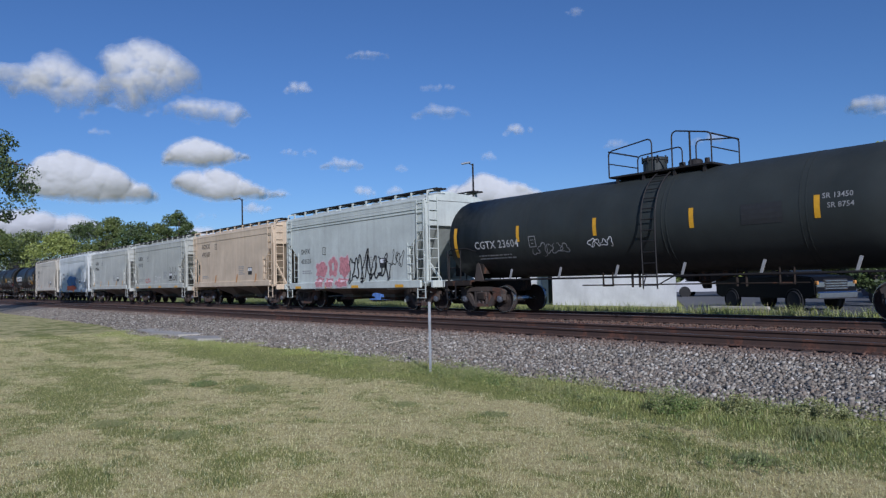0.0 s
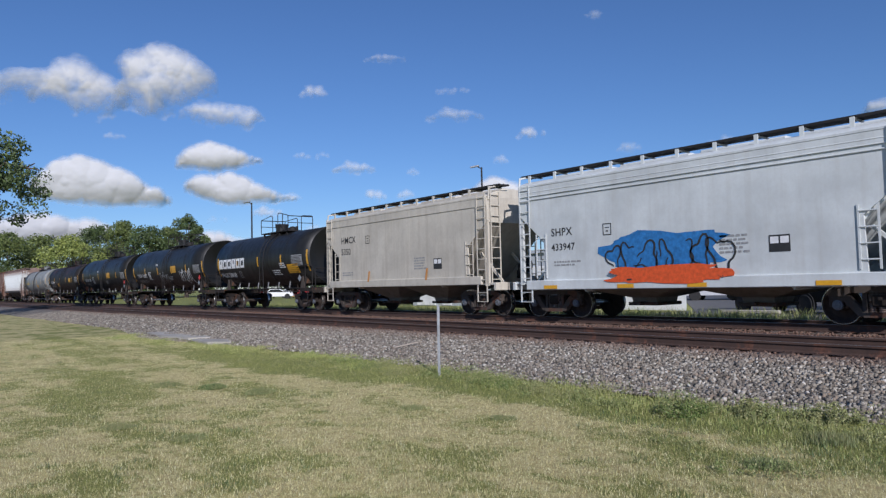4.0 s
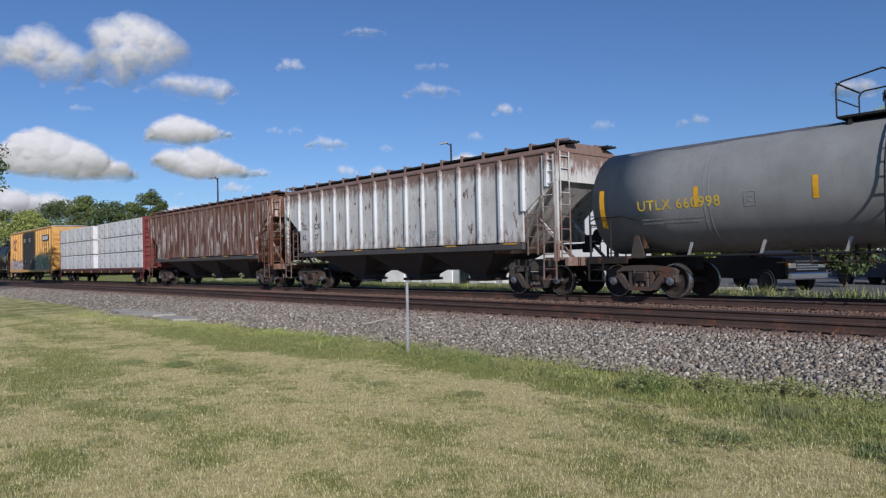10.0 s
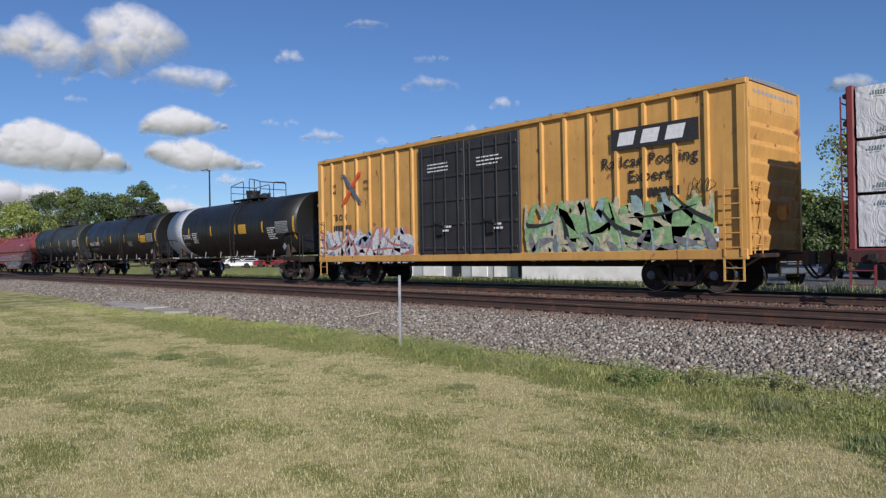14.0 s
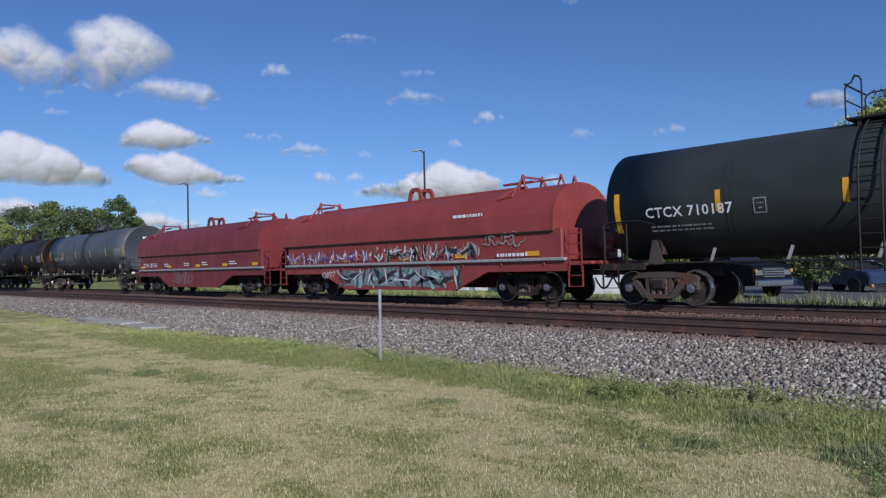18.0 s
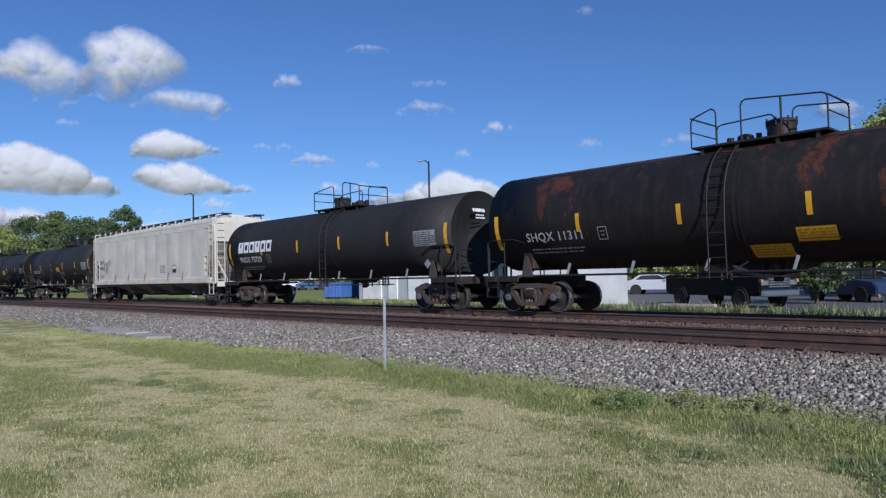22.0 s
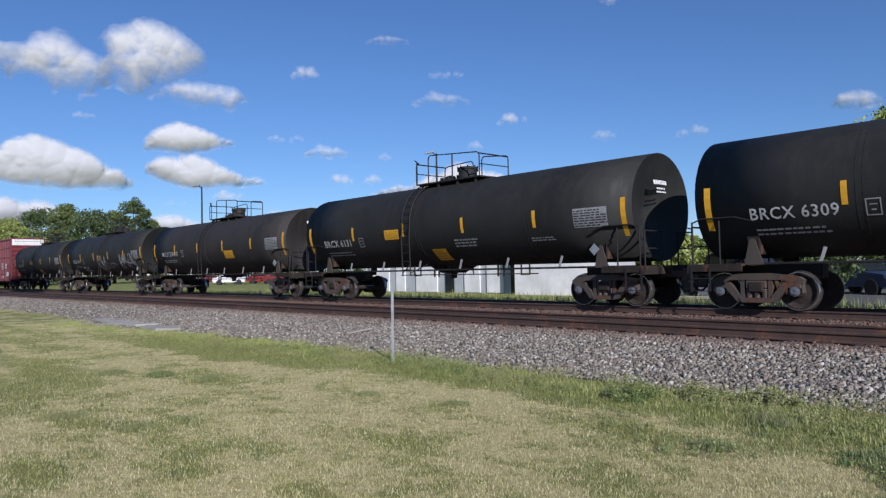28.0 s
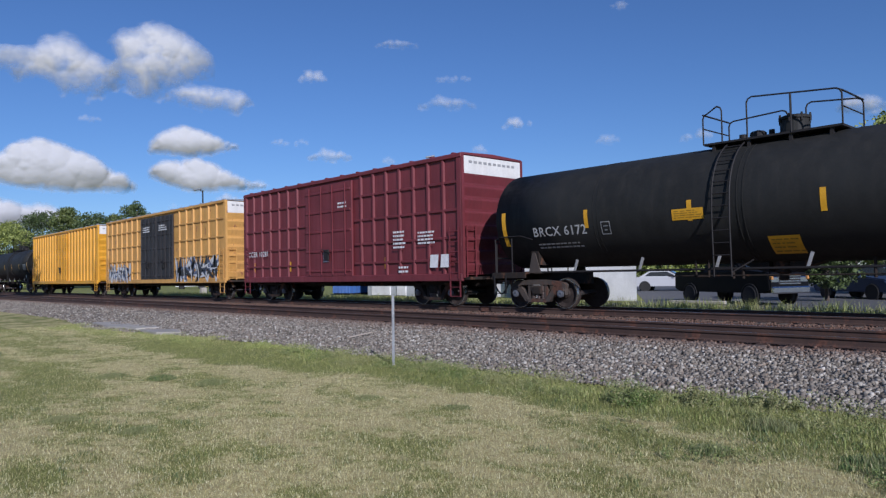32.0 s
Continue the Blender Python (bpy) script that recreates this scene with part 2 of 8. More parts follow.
def letters(body, size, x, z, surface, material, parent, name="lettering", spacing=1.0, label=""):
    bm = text_mesh(body, size, spacing)
    on_side(bm, x, z, surface)
    return part(name, bm, material, parent, label)


def panel(x, z, w, h, surface, material, parent, name, label="", steps=4, lean=0.0):
    """A thin painted or stuck-on rectangle that follows the car's side."""
    bm = bmesh.new()
    a = []
    for k in range(steps + 1):
        zz = z + h * k / steps
        y = surface(zz)
        s = lean * k / steps
        a.append([bm.verts.new((x + s, y, zz)), bm.verts.new((x + w + s, y, zz))])
    for p, q in zip(a, a[1:]):
        bm.faces.new((p[0], p[1], q[1], q[0]))
    return part(name, bm, material, parent, label)


def small_print(x, z, w, h, rows, surface, material, parent, seed=0, fill=0.5):
    """Lines of print too small to read: short bars."""
    rnd = random.Random(seed * 7 + int(x * 10))
    bm = bmesh.new()
    for k in range(rows):
        zz = z + h * (rows - 1 - k) / max(1, rows)
        hh = h / rows * fill
        px = x
        while px < x + w * rnd.uniform(0.75, 1.0):
            ww = rnd.uniform(0.05, 0.20)
            vs = [bm.verts.new((px + a * ww, surface(zz + b * hh), zz + b * hh)) for a, b in ((0, 0), (1, 0), (1, 1), (0, 1))]
            bm.faces.new(vs)
            px += ww + rnd.uniform(0.02, 0.05)
    return part("small_print", bm, material, parent)


def scrawl(x, z, w, h, surface, material, parent, seed, width=0.05, strokes=7, loops=2.2, name="graffiti", label=""):
    """Sprayed line work: looping strokes as flat ribbons that follow the side."""
    rnd = random.Random(seed)
    for s in range(strokes):
        bm = bmesh.new()
        cx = x + w * (s + 0.5) / strokes
        r1, r2 = w / strokes * rnd.uniform(0.4, 0.8), h * rnd.uniform(0.28, 0.5)
        ph, turns = rnd.uniform(0, 6.28), loops * rnd.uniform(0.6, 1.1)
        cz, sk = z + h * rnd.uniform(0.45, 0.55), rnd.uniform(-0.3, 0.5)
        pts = []
        n = 26
        for k in range(n + 1):
            a = ph + turns * math.pi * k / n
            q = 0.8 + 0.25 * math.sin(3 * a + ph)
            dz = r2 * q * math.sin(a)
            pts.append((cx + r1 * q * math.cos(a) + sk * dz + (k / n - 0.5) * r1 * 0.5, min(z + h, max(z, cz + dz))))
        prev = None
        for k, (px, pz) in enumerate(pts):
            qx, qz = pts[min(k + 1, n)]
            ox, oz = pts[max(k - 1, 0)]
            d = Vector((qx - ox, qz - oz))
            if d.length < 1e-5:
                continue
            d.normalize()
            o = d.orthogonal() * width * (0.5 + 0.5 * math.sin(math.pi * k / n))
            cur = [bm.verts.new((px + o.x, surface(pz + o.y), pz + o.y)), bm.verts.new((px - o.x, surface(pz - o.y), pz - o.y))]
            if prev:
                bm.faces.new((prev[0], prev[1], cur[1], cur[0]))
            prev = cur
        part("graffiti_stroke", bm, material, parent, label if s == 0 else "")


def blob(x, z, w, h, surface, material, parent, seed, name="graffiti", label=""):
    """A filled, uneven painted shape."""
    rnd = random.Random(seed)
    bm = bmesh.new()
    ph = [rnd.uniform(0, 6.28) for _ in range(4)]
    rim = []
    mid = bm.verts.new((x + w / 2, surface(z + h / 2), z + h / 2))
    inner = []
    for k in range(40):
        a = 2 * math.pi * k / 40
        q = 0.86 + 0.09 * math.sin(5 * a + ph[0]) + 0.06 * math.sin(9 * a + ph[1]) + 0.04 * math.sin(14 * a + ph[2])
        for ring, f in ((rim, 1.0), (inner, 0.5)):
            px = x + w / 2 + w / 2 * q * f * math.copysign(abs(math.cos(a)) ** 0.6, math.cos(a))
            pz = z + h / 2 + h / 2 * q * f * math.copysign(abs(math.sin(a)) ** 0.6, math.sin(a))
            ring.append(bm.verts.new((px, surface(pz), pz)))
    for k in range(40):
        j = (k + 1) % 40
        bm.faces.new((rim[k], rim[j], inner[j], inner[k]))
        bm.faces.new((inner[k], inner[j], mid))
    return part(name, bm, material, parent, label)


def bubble(x, z, w, h, surface, fill, rim, parent, seed, hole=None):
    """A sprayed letter shape: pale rim, coloured fill, and an opening."""
    blob(x - 0.05, z - 0.05, w + 0.1, h + 0.1, surface, rim, parent, seed, "graffiti_rim")
    blob(x, z, w, h, lambda q: surface(q) - 0.004, fill, parent, seed, "graffiti_letter")
    if hole:
        blob(x + w * 0.38, z + h * 0.3, w * 0.24, h * 0.45, lambda q: surface(q) - 0.008, hole, parent, seed + 1, "graffiti_eye")


def mural(x, z, w, h, surface, colours, parent, seed, strokes=16, label=""):
    """Sprayed lettering: layers of slanting, hooked strokes of uneven width."""
    rnd = random.Random(seed)
    for layer, colour in enumerate(colours):
        for k in range(0, strokes, 1 if layer < len(colours) - 1 else 2):
            bm = bmesh.new()
            cx, cz = x + w * (k + rnd.uniform(0.1, 0.9)) / strokes, z + h * rnd.uniform(0.3, 0.7)
            a, long = rnd.choice((0.2, 1.2, 1.6, 2.0, 2.8)) + rnd.uniform(-0.25, 0.25), h * rnd.uniform(0.35, 0.62)
            hook, fat = rnd.uniform(-0.6, 0.6), h * rnd.uniform(0.05, 0.13) * (1.0 if layer < len(colours) - 1 else 0.35)
            prev = None
            for j in range(7):
                q = j / 6 - 0.5
                px = cx + 2 * q * long * math.cos(a) + hook * long * q * q * 2 * math.sin(a)
                pz = cz + 2 * q * long * math.sin(a) - hook * long * q * q * 2 * math.cos(a)
                px, pz = min(x + w, max(x, px)), min(z + h, max(z, pz))
                wd = fat * (1.25 - 1.6 * abs(q))
                ox, oz = -math.sin(a) * wd, math.cos(a) * wd
                cur = [bm.verts.new((px + e * ox, surface(pz + e * oz) - 0.0025 * layer, pz + e * oz)) for e in (-1, 1)]
                if prev:
                    bm.faces.new((prev[0], prev[1], cur[1], cur[0]))
                prev = cur
            part("graffiti_stroke", bm, M[colour], parent, label if layer == k == 0 else "")


def frame_mark(x, z, w, h, surface, material, parent):
    """A small stencilled square frame with a mark in it."""
    for a, b, c, e in ((0, 0, w, 0.025), (0, h - 0.025, w, 0.025), (0, 0, 0.025, h), (w - 0.025, 0, 0.025, h), (w * 0.35, h * 0.3, w * 0.3, 0.03), (w * 0.25, h * 0.62, w * 0.5, 0.02)):
        panel(x + a, z + b, c, e, surface, material, parent, "stencil_line", steps=4)


# ---- the train ----
def travel(t):
    """How far the train has gone after t seconds."""
    q = (t - 16) / 16
    return 16.48 * t - 0.568 * q ** 2 - 0.588 * q ** 3


MOVING = []      # (thing, pose at travel 0)
WHEELSETS = []   # (wheelset, x of its car, x on its car)


def on_train(root, x0, y=0.0, z=0.0):
    root.matrix_basis = pose(x0, FAR_TRACK + y, RAIL + z)
    MOVING.append((root, x0, y, z))


def make_wheelset(bm):
    for s in (-1, 1):
        prof = [(0.670, 0.20), (0.672, 0.475), (0.70, 0.482), (0.708, 0.46), (0.835, 0.452), (0.84, 0.40), (0.80, 0.375), (0.765, 0.30), (0.79, 0.16), (0.84, 0.13), (0.84, 0.085), (1.02, 0.085)]
        lathe(bm, [(s * a, r) for a, r in prof], "y", 28)
    rod(bm, (0, -0.68, 0), (0, 0.68, 0), 0.085, 12)


def make_tread(bm):
    for s in (-1, 1):
        lathe(bm, [(s * 0.712, 0.4605), (s * 0.765, 0.4590), (s * 0.832, 0.4535), (s * 0.8425, 0.450), (s * 0.8425, 0.436)], "y", 36, closed=False)


def make_caps(bm):
    for s in (-1, 1):
        lathe(bm, [(s * 1.01, 0.115), (s * 1.10, 0.115), (s * 1.105, 0.085), (s * 1.125, 0.08), (s * 1.127, 0.03)], "y", 16)
        for k in range(3):
            a = k * 2.094
            rod(bm, (0.055 * math.cos(a), s * 1.12, 0.055 * math.sin(a)), (0.055 * math.cos(a), s * 1.15, 0.055 * math.sin(a)), 0.017, 6)


def wheelset_mesh():
    """Wheels and axle, bright treads and bearing caps in one turning piece."""
    bm = bmesh.new()
    sets = []
    for k, make in enumerate((make_wheelset, make_tread, make_caps)):
        n = len(bm.faces)
        make(bm)
        bm.faces.ensure_lookup_table()
        for f in bm.faces[n:]:
            f.material_index = k
    me = bpy.data.meshes.new("wheelset")
    bm.to_mesh(me)
    bm.free()
    for k in ("wheel", "tread", "cap"):
        me.materials.append(M[k])
    return me


def make_sideframe(bm):
    """Cast side frame: bowed top member, columns, slanting members and a spring seat round three windows."""
    def bar(pts, lo=-0.07, hi=0.07):
        prism(bm, pts, "y", lo, hi)
    bar([(-0.62, 0.40), (-0.62, 0.27), (0.62, 0.27), (0.62, 0.40), (0.3, 0.43), (-0.3, 0.43)], -0.09, 0.08)
    for s in (-1, 1):
        bar([(s * a, b) for a, b in ((0.62, 0.40), (0.62, 0.27), (0.78, 0.20), (1.07, 0.17), (1.10, 0.27), (1.00, 0.34), (0.80, 0.38))], -0.09, 0.08)
        bar([(s * a, b) for a, b in ((0.28, 0.27), (0.28, -0.17), (0.38, -0.17), (0.38, 0.27))])
        bar([(s * a, b) for a, b in ((0.38, -0.10), (0.34, -0.25), (0.47, -0.24), (0.76, 0.10), (0.76, 0.21), (0.64, 0.22))], -0.10, 0.07)
        box(bm, s * 0.889, 0.0, 0.13, 0.30, 0.20, 0.15, 0.03)
        box(bm, s * 0.70, 0, 0.02, 0.07, 0.14, 0.20, 0.02)
        box(bm, s * 1.05, 0, 0.06, 0.06, 0.14, 0.22, 0.02)
    bar([(-0.40, -0.16), (-0.34, -0.27), (0.34, -0.27), (0.40, -0.16)], -0.12, 0.12)
    box(bm, 0, -0.03, 0.16, 0.50, 0.14, 0.20, 0.03)


def make_spring(bm):
    prof = []
    for k in range(5):
        prof += [(-0.155 + k * 0.045, 0.055), (-0.15 + k * 0.045, 0.082), (-0.13 + k * 0.045, 0.082), (-0.125 + k * 0.045, 0.055)]
    lathe(bm, prof, "z", 12)


def make_bolster(bm):
    box(bm, 0, 0, 0.10, 0.36, 2.25, 0.26, 0.03)
    rod(bm, (0, 0, 0.2), (0, 0, 0.42), 0.2, 14)
    for s in (-1, 1):
        box(bm, s * 0.38, 0, -0.03, 0.08, 1.5, 0.10)
        for w in (-1, 1):
            box(bm, s * 0.44, w * 0.76, -0.03, 0.05, 0.10, 0.30)


def make_adapter(bm):
    box(bm, 0, 0, 0, 0.24, 0.17, 0.10, 0.02)


def truck(parent, x, car_x, frame_mat):
    tr = shared("bogie", "bolster", make_bolster, M["running"], parent, pose(x, 0, 0.46))
    for s in (-1, 1):
        shared("side_frame", "sideframe", make_sideframe, frame_mat, tr, pose(0, s * 1.0, 0, 0, 0, 0 if s < 0 else 180))
        for x in (-0.19, 0.0, 0.19):
            shared("spring", "spring", make_spring, M["spring"], tr, pose(x, s * 1.0, 0), smooth=False)
        for w in (-0.889, 0.889):
            shared("bearing_adapter", "adapter", make_adapter, frame_mat, tr, pose(w, s * 1.0, 0.10))
    for w in (-0.889, 0.889):
        if "wheelset" not in SHARED:
            SHARED["wheelset"] = wheelset_mesh()
        ws = link_mesh("wheelset", SHARED["wheelset"], tr, "", pose(w, 0, 0))
        WHEELSETS.append((ws, car_x + x, w))
    return tr


def make_coupler(bm):
    box(bm, 0.45, 0, 0.0, 0.9, 0.14, 0.16, 0.02)
    prism(bm, [(0.85, -0.14), (1.02, -0.17), (1.14, -0.10), (1.10, 0.02), (1.02, 0.03), (1.02, 0.10), (1.12, 0.12), (1.05, 0.20), (0.85, 0.16)], "z", -0.16, 0.16)


def make_hose(bm):
    pts = [(0.75, 0.3 + 0.05 * k / 8, -0.05 - 0.32 * math.sin(math.pi * k / 8)) for k in range(9)]
    pts = [(0.75 + 0.07 * k, y, z) for k, (_, y, z) in enumerate(pts)]
    pipe(bm, pts, 0.028)


def end_gear(parent, L, sill_to, shift=0.0):
    """Couplers, draft sills and air hoses at both ends."""
    for s in (-1, 1):
        turn = 0 if s > 0 else 180
        shared("coupler", "coupler", make_coupler, M["frame_dust"], parent, pose(shift + s * (L / 2 - 1.08), 0, 0.88, 0, 0, turn))
        shared("air_hose", "hose", make_hose, M["rubber"], parent, pose(shift + s * (L / 2 - 1.0), 0, 0.78, 0, 0, turn))
        bm = bmesh.new()
        box(bm, shift + s * (sill_to + L / 2 - 0.9) / 2, 0, 0.92, L / 2 - 0.9 - sill_to, 0.42, 0.36, 0.02)
        part("draft_sill", bm, M["running"], parent)


def ladder_bm(bm, w, h, rungs, r=0.018, depth=0.0):
    """Ladder in the x-z plane, its foot at the origin."""
    for s in (-0.5, 0.5):
        box(bm, s * w, 0, h / 2, 0.045, 0.02, h)
    for k in range(rungs):
        z = (k + 0.6) * h / rungs
        rod(bm, (-w / 2, -depth, z), (w / 2, -depth, z), r, 6)


def step_bm(bm):
    """Sill step: a U of flat bar with two treads."""
    for s in (-1, 1):
        box(bm, s * 0.24, 0, -0.30, 0.05, 0.02, 0.60)
    box(bm, 0, 0, -0.59, 0.52, 0.05, 0.02)
    box(bm, 0, 0, -0.28, 0.50, 0.05, 0.02)


# ---- tank cars ----
def make_shell(Ls, R):
    def f(bm):
        prof = []
        hd = 0.62
        for k in range(9):
            a = math.pi / 2 * k / 8
            prof.append((-Ls / 2 + hd * (1 - math.sin(a)), max(0.02, R * math.cos(math.pi / 2 - a) ** 0.85)))
        body = [(-Ls / 2 + hd + (Ls - 2 * hd) * k / 8, R) for k in range(1, 8)]
        prof = prof + body + [(-s, r) for s, r in reversed(prof)]
        lathe(bm, prof, "x", 56)
    return f


def make_band(R):
    def f(bm):
        for s in (-0.07, 0.07):
            lathe(bm, [(s - 0.012, R - 0.01), (s - 0.012, R + 0.012), (s + 0.012, R + 0.012), (s + 0.012, R - 0.01)], "x", 48)
    return f


def make_tank_ladder(R, rungs=True):
    def f(bm):
        # side rails follow the shell at a small stand-off, then hang straight to the sill
        pts = []
        for k in range(9):
            a = math.radians(80 - k * 10)
            pts.append((-(R + 0.10) * math.cos(a), (R + 0.10) * math.sin(a)))
        pts += [(-(R + 0.12), -0.5), (-(R + 0.10), -1.1), (-(R + 0.08), -1.85)]
        for s in (-0.22, 0.22):
            pipe(bm, [(s, a, b) for a, b in pts], 0.022, 5)
        # rungs every 0.3 m
        acc, dist = 0.0, 0.0
        for a, b in zip(pts, pts[1:]):
            l = math.dist(a, b)
            while acc <= dist + l:
                f2 = (acc - dist) / l
                y, z = a[0] + (b[0] - a[0]) * f2, a[1] + (b[1] - a[1]) * f2
                if rungs is True:
                    rod(bm, (-0.22, y, z), (0.22, y, z), 0.016, 5)
                elif rungs is not False:
                    rungs.append((y, z))
                acc += 0.3
            dist += l
        for s in (-1, 1):
            rod(bm, (s * 0.22, -(R + 0.08), -1.75), (s * 0.5, -(R - 0.5), -1.45), 0.018, 5)
    return f


def make_rung(bm):
    rod(bm, (-0.22, 0, 0), (0.22, 0, 0), 0.016, 6)


def make_platform(bm):
    box(bm, 0, 0, 0, 3.3, 1.5, 0.05)


def make_platform_leg(bm):
    box(bm, 0, 0, -0.14, 0.08, 0.08, 0.30)


def make_manway(bm):
    lathe(bm, [(-0.1, 0.34), (0.42, 0.34), (0.44, 0.37), (0.50, 0.37), (0.53, 0.30), (0.54, 0.05)], "z", 24)


def make_bolt(bm):
    rod(bm, (0, 0, 0.36), (0, 0, 0.56), 0.025, 6)


def make_valve_box(bm):
    lathe(bm, [(-0.1, 0.2), (0.2, 0.2), (0.24, 0.16), (0.27, 0.05)], "z", 14)
    rod(bm, (0.3, 0.1, 0), (0.3, 0.1, 0.26), 0.07, 10)
    rod(bm, (-0.35, -0.1, 0), (-0.35, -0.1, 0.2), 0.09, 10)


def hoop(bm, x0, x1, h0, h1, y0=0.0, y1=0.0):
    """A bent handrail between two feet, with rounded corners."""
    c = 0.13 if x1 > x0 else -0.13
    pts = [(x0, y0, 0), (x0, y0, h0 - 0.13), (x0 + c * 0.3, y0, h0 - 0.04), (x0 + c, y0, h0), (x1 - c, y1, h1), (x1 - c * 0.3, y1, h1 - 0.04), (x1, y1, h1 - 0.13), (x1, y1, 0)]
    pipe(bm, pts, 0.021)


def make_rails(lx):
    """Handrails of the near side: one hoop on each side of the ladder's gap, and the end bars."""
    def f(bm):
        hoop(bm, -1.65, lx - 0.32, 0.80, 0.94)
        hoop(bm, lx + 0.32, 1.65, 1.02, 0.84)
        rod(bm, ((lx + 1.9) / 2, 0, 0), ((lx + 1.9) / 2, 0, 0.93), 0.026)
    return f


def make_rail_far(bm):
    hoop(bm, -1.65, -0.1, 0.80, 0.86)
    hoop(bm, 0.35, 1.65, 0.95, 0.84)


def make_rail_end(bm):
    rod(bm, (0, -0.74, 0.78), (0, 0.74, 0.78), 0.024)
    rod(bm, (0, -0.74, 0.42), (0, 0.74, 0.42), 0.018)


def make_saddle(bm):
    # gusset plate under the tank's shoulder
    prism(bm, [(-0.20, 0), (0.26, 0), (0.06, 0.60), (-0.01, 0.63), (-0.07, 0.58)], "y", -0.02, 0.02)


def make_cradle(R):
    def f(bm):
        out = [(-1.1, 0.35), (1.1, 0.35)]
        for k in range(9):
            a = math.radians(-40 - k * 12.5)
            out.append((R * 0.99 * math.cos(a), 1.82 + R * 0.99 * math.sin(a)))
        prism(bm, out, "x", -0.14, 0.14)
    return f


def make_end_deck(bm):
    box(bm, 0.0, 0, 0, 1.35, 2.9, 0.06, 0.01)
    box(bm, 0.66, 0, -0.10, 0.08, 2.9, 0.22)
    for s in (-1, 1):
        box(bm, 0, s * 1.42, -0.08, 1.35, 0.06, 0.14)


def make_grab_rail(s):
    """Side rail of the end platform, bent round towards the shell."""
    def f(bm):
        h = 0.95
        pipe(bm, [(-1.0, s * 1.44, h + 0.05), (-0.55, s * 1.46, h + 0.18), (0.30, s * 1.46, h + 0.18), (0.55, s * 1.40, h + 0.10)], 0.02)
        for x in (-0.15, 0.55):
            rod(bm, (x, s * 1.42, 0), (x, s * 1.43, h + 0.12), 0.022)
    return f


def make_end_rail(s):
    def f(bm):
        h = 0.95
        pipe(bm, [(0.62, s * 1.3, 0), (0.62, s * 1.3, h), (0.62, s * 0.45, h), (0.62, s * 0.45, 0)], 0.022)
        rod(bm, (0.62, s * 1.3, h / 2), (0.62, s * 0.45, h / 2), 0.018)
    return f


def make_brake(bm):
    box(bm, 0, 0, 0.5, 0.30, 0.22, 0.40, 0.03)
    lathe(bm, [(-0.02, 0.22), (0.0, 0.26), (0.03, 0.22)], "x", 18, (0.28, 0, 0.62))
    rod(bm, (0.1, 0, 0.62), (0.28, 0, 0.62), 0.03)
    box(bm, -0.25, 0.2, 0.30, 0.25, 0.3, 0.30, 0.03)


def make_strut(bm):
    prism(bm, [(-0.035, 0), (0.035, 0), (0.15, 0.34), (0.08, 0.36)], "y", -0.012, 0.012)


def make_outlet(bm):
    lathe(bm, [(-0.42, 0.08), (-0.40, 0.12), (-0.25, 0.12), (-0.22, 0.20), (-0.05, 0.24), (0.12, 0.30)], "z", 16)
    for s in (-1, 1):
        prism(bm, [(s * 0.25, 0.1), (s * 1.15, 0.1), (s * 0.35, -0.22), (s * 0.25, -0.22)], "y", -0.28, 0.28)


def make_drain(bm):
    rod(bm, (0, 0, 0.08), (0, 0, -0.38), 0.035)


def make_heater(bm):
    pipe(bm, [(0, 0, 0.1), (0, 0, -0.32), (0.35, 0, -0.32), (0.35, 0, 0.1)], 0.025)


def make_brake_pipe(bm):
    rod(bm, (-3.4, 0, -0.30), (3.4, 0, -0.30), 0.018)


def make_diamond(bm):
    bmesh.ops.create_grid(bm, x_segments=1, y_segments=1, size=0.12, matrix=Matrix.Rotation(math.pi / 4, 4, "Z"))
    for v in bm.verts:
        v.co = Vector((v.co.x, 0, v.co.y))
    g = bmesh.ops.extrude_face_region(bm, geom=bm.faces[:])
    for v in [x for x in g["geom"] if isinstance(x, bmesh.types.BMVert)]:
        v.co.y -= 0.02


TANK_MATS = {}


def tank_paint(kind):
    if kind not in TANK_MATS:
        P = {
            "black": dict(col=(0.010, 0.0105, 0.010), rough=0.38, spec=0.35, dirt=(0.045, 0.04, 0.035), amount=0.2),
            "black_dull": dict(col=(0.020, 0.0205, 0.0185), rough=0.58, spec=0.24, dirt=(0.05, 0.045, 0.04), amount=0.25),
            "brown_black": dict(col=(0.0135, 0.0115, 0.0105), rough=0.5, spec=0.28, dirt=(0.06, 0.045, 0.035), amount=0.25, rust=0.12, rust_col=(0.055, 0.02, 0.012), rust_scale=0.5),
            "charcoal": dict(col=(0.034, 0.040, 0.037), rough=0.46, spec=0.3, dirt=(0.03, 0.03, 0.028), amount=0.2),
            "slate": dict(col=(0.075, 0.085, 0.095), rough=0.45, dirt=(0.03, 0.03, 0.03), amount=0.22),
            "grey": dict(col=(0.25, 0.258, 0.245), rough=0.55, dirt=(0.13, 0.13, 0.12), amount=0.25),
            "dusty": dict(col=(0.026, 0.024, 0.022), rough=0.6, spec=0.25, dirt=(0.085, 0.072, 0.06), amount=0.4),
        }[kind]
        TANK_MATS[kind] = paint(kind + " tank paint", **P)
    return TANK_MATS[kind]


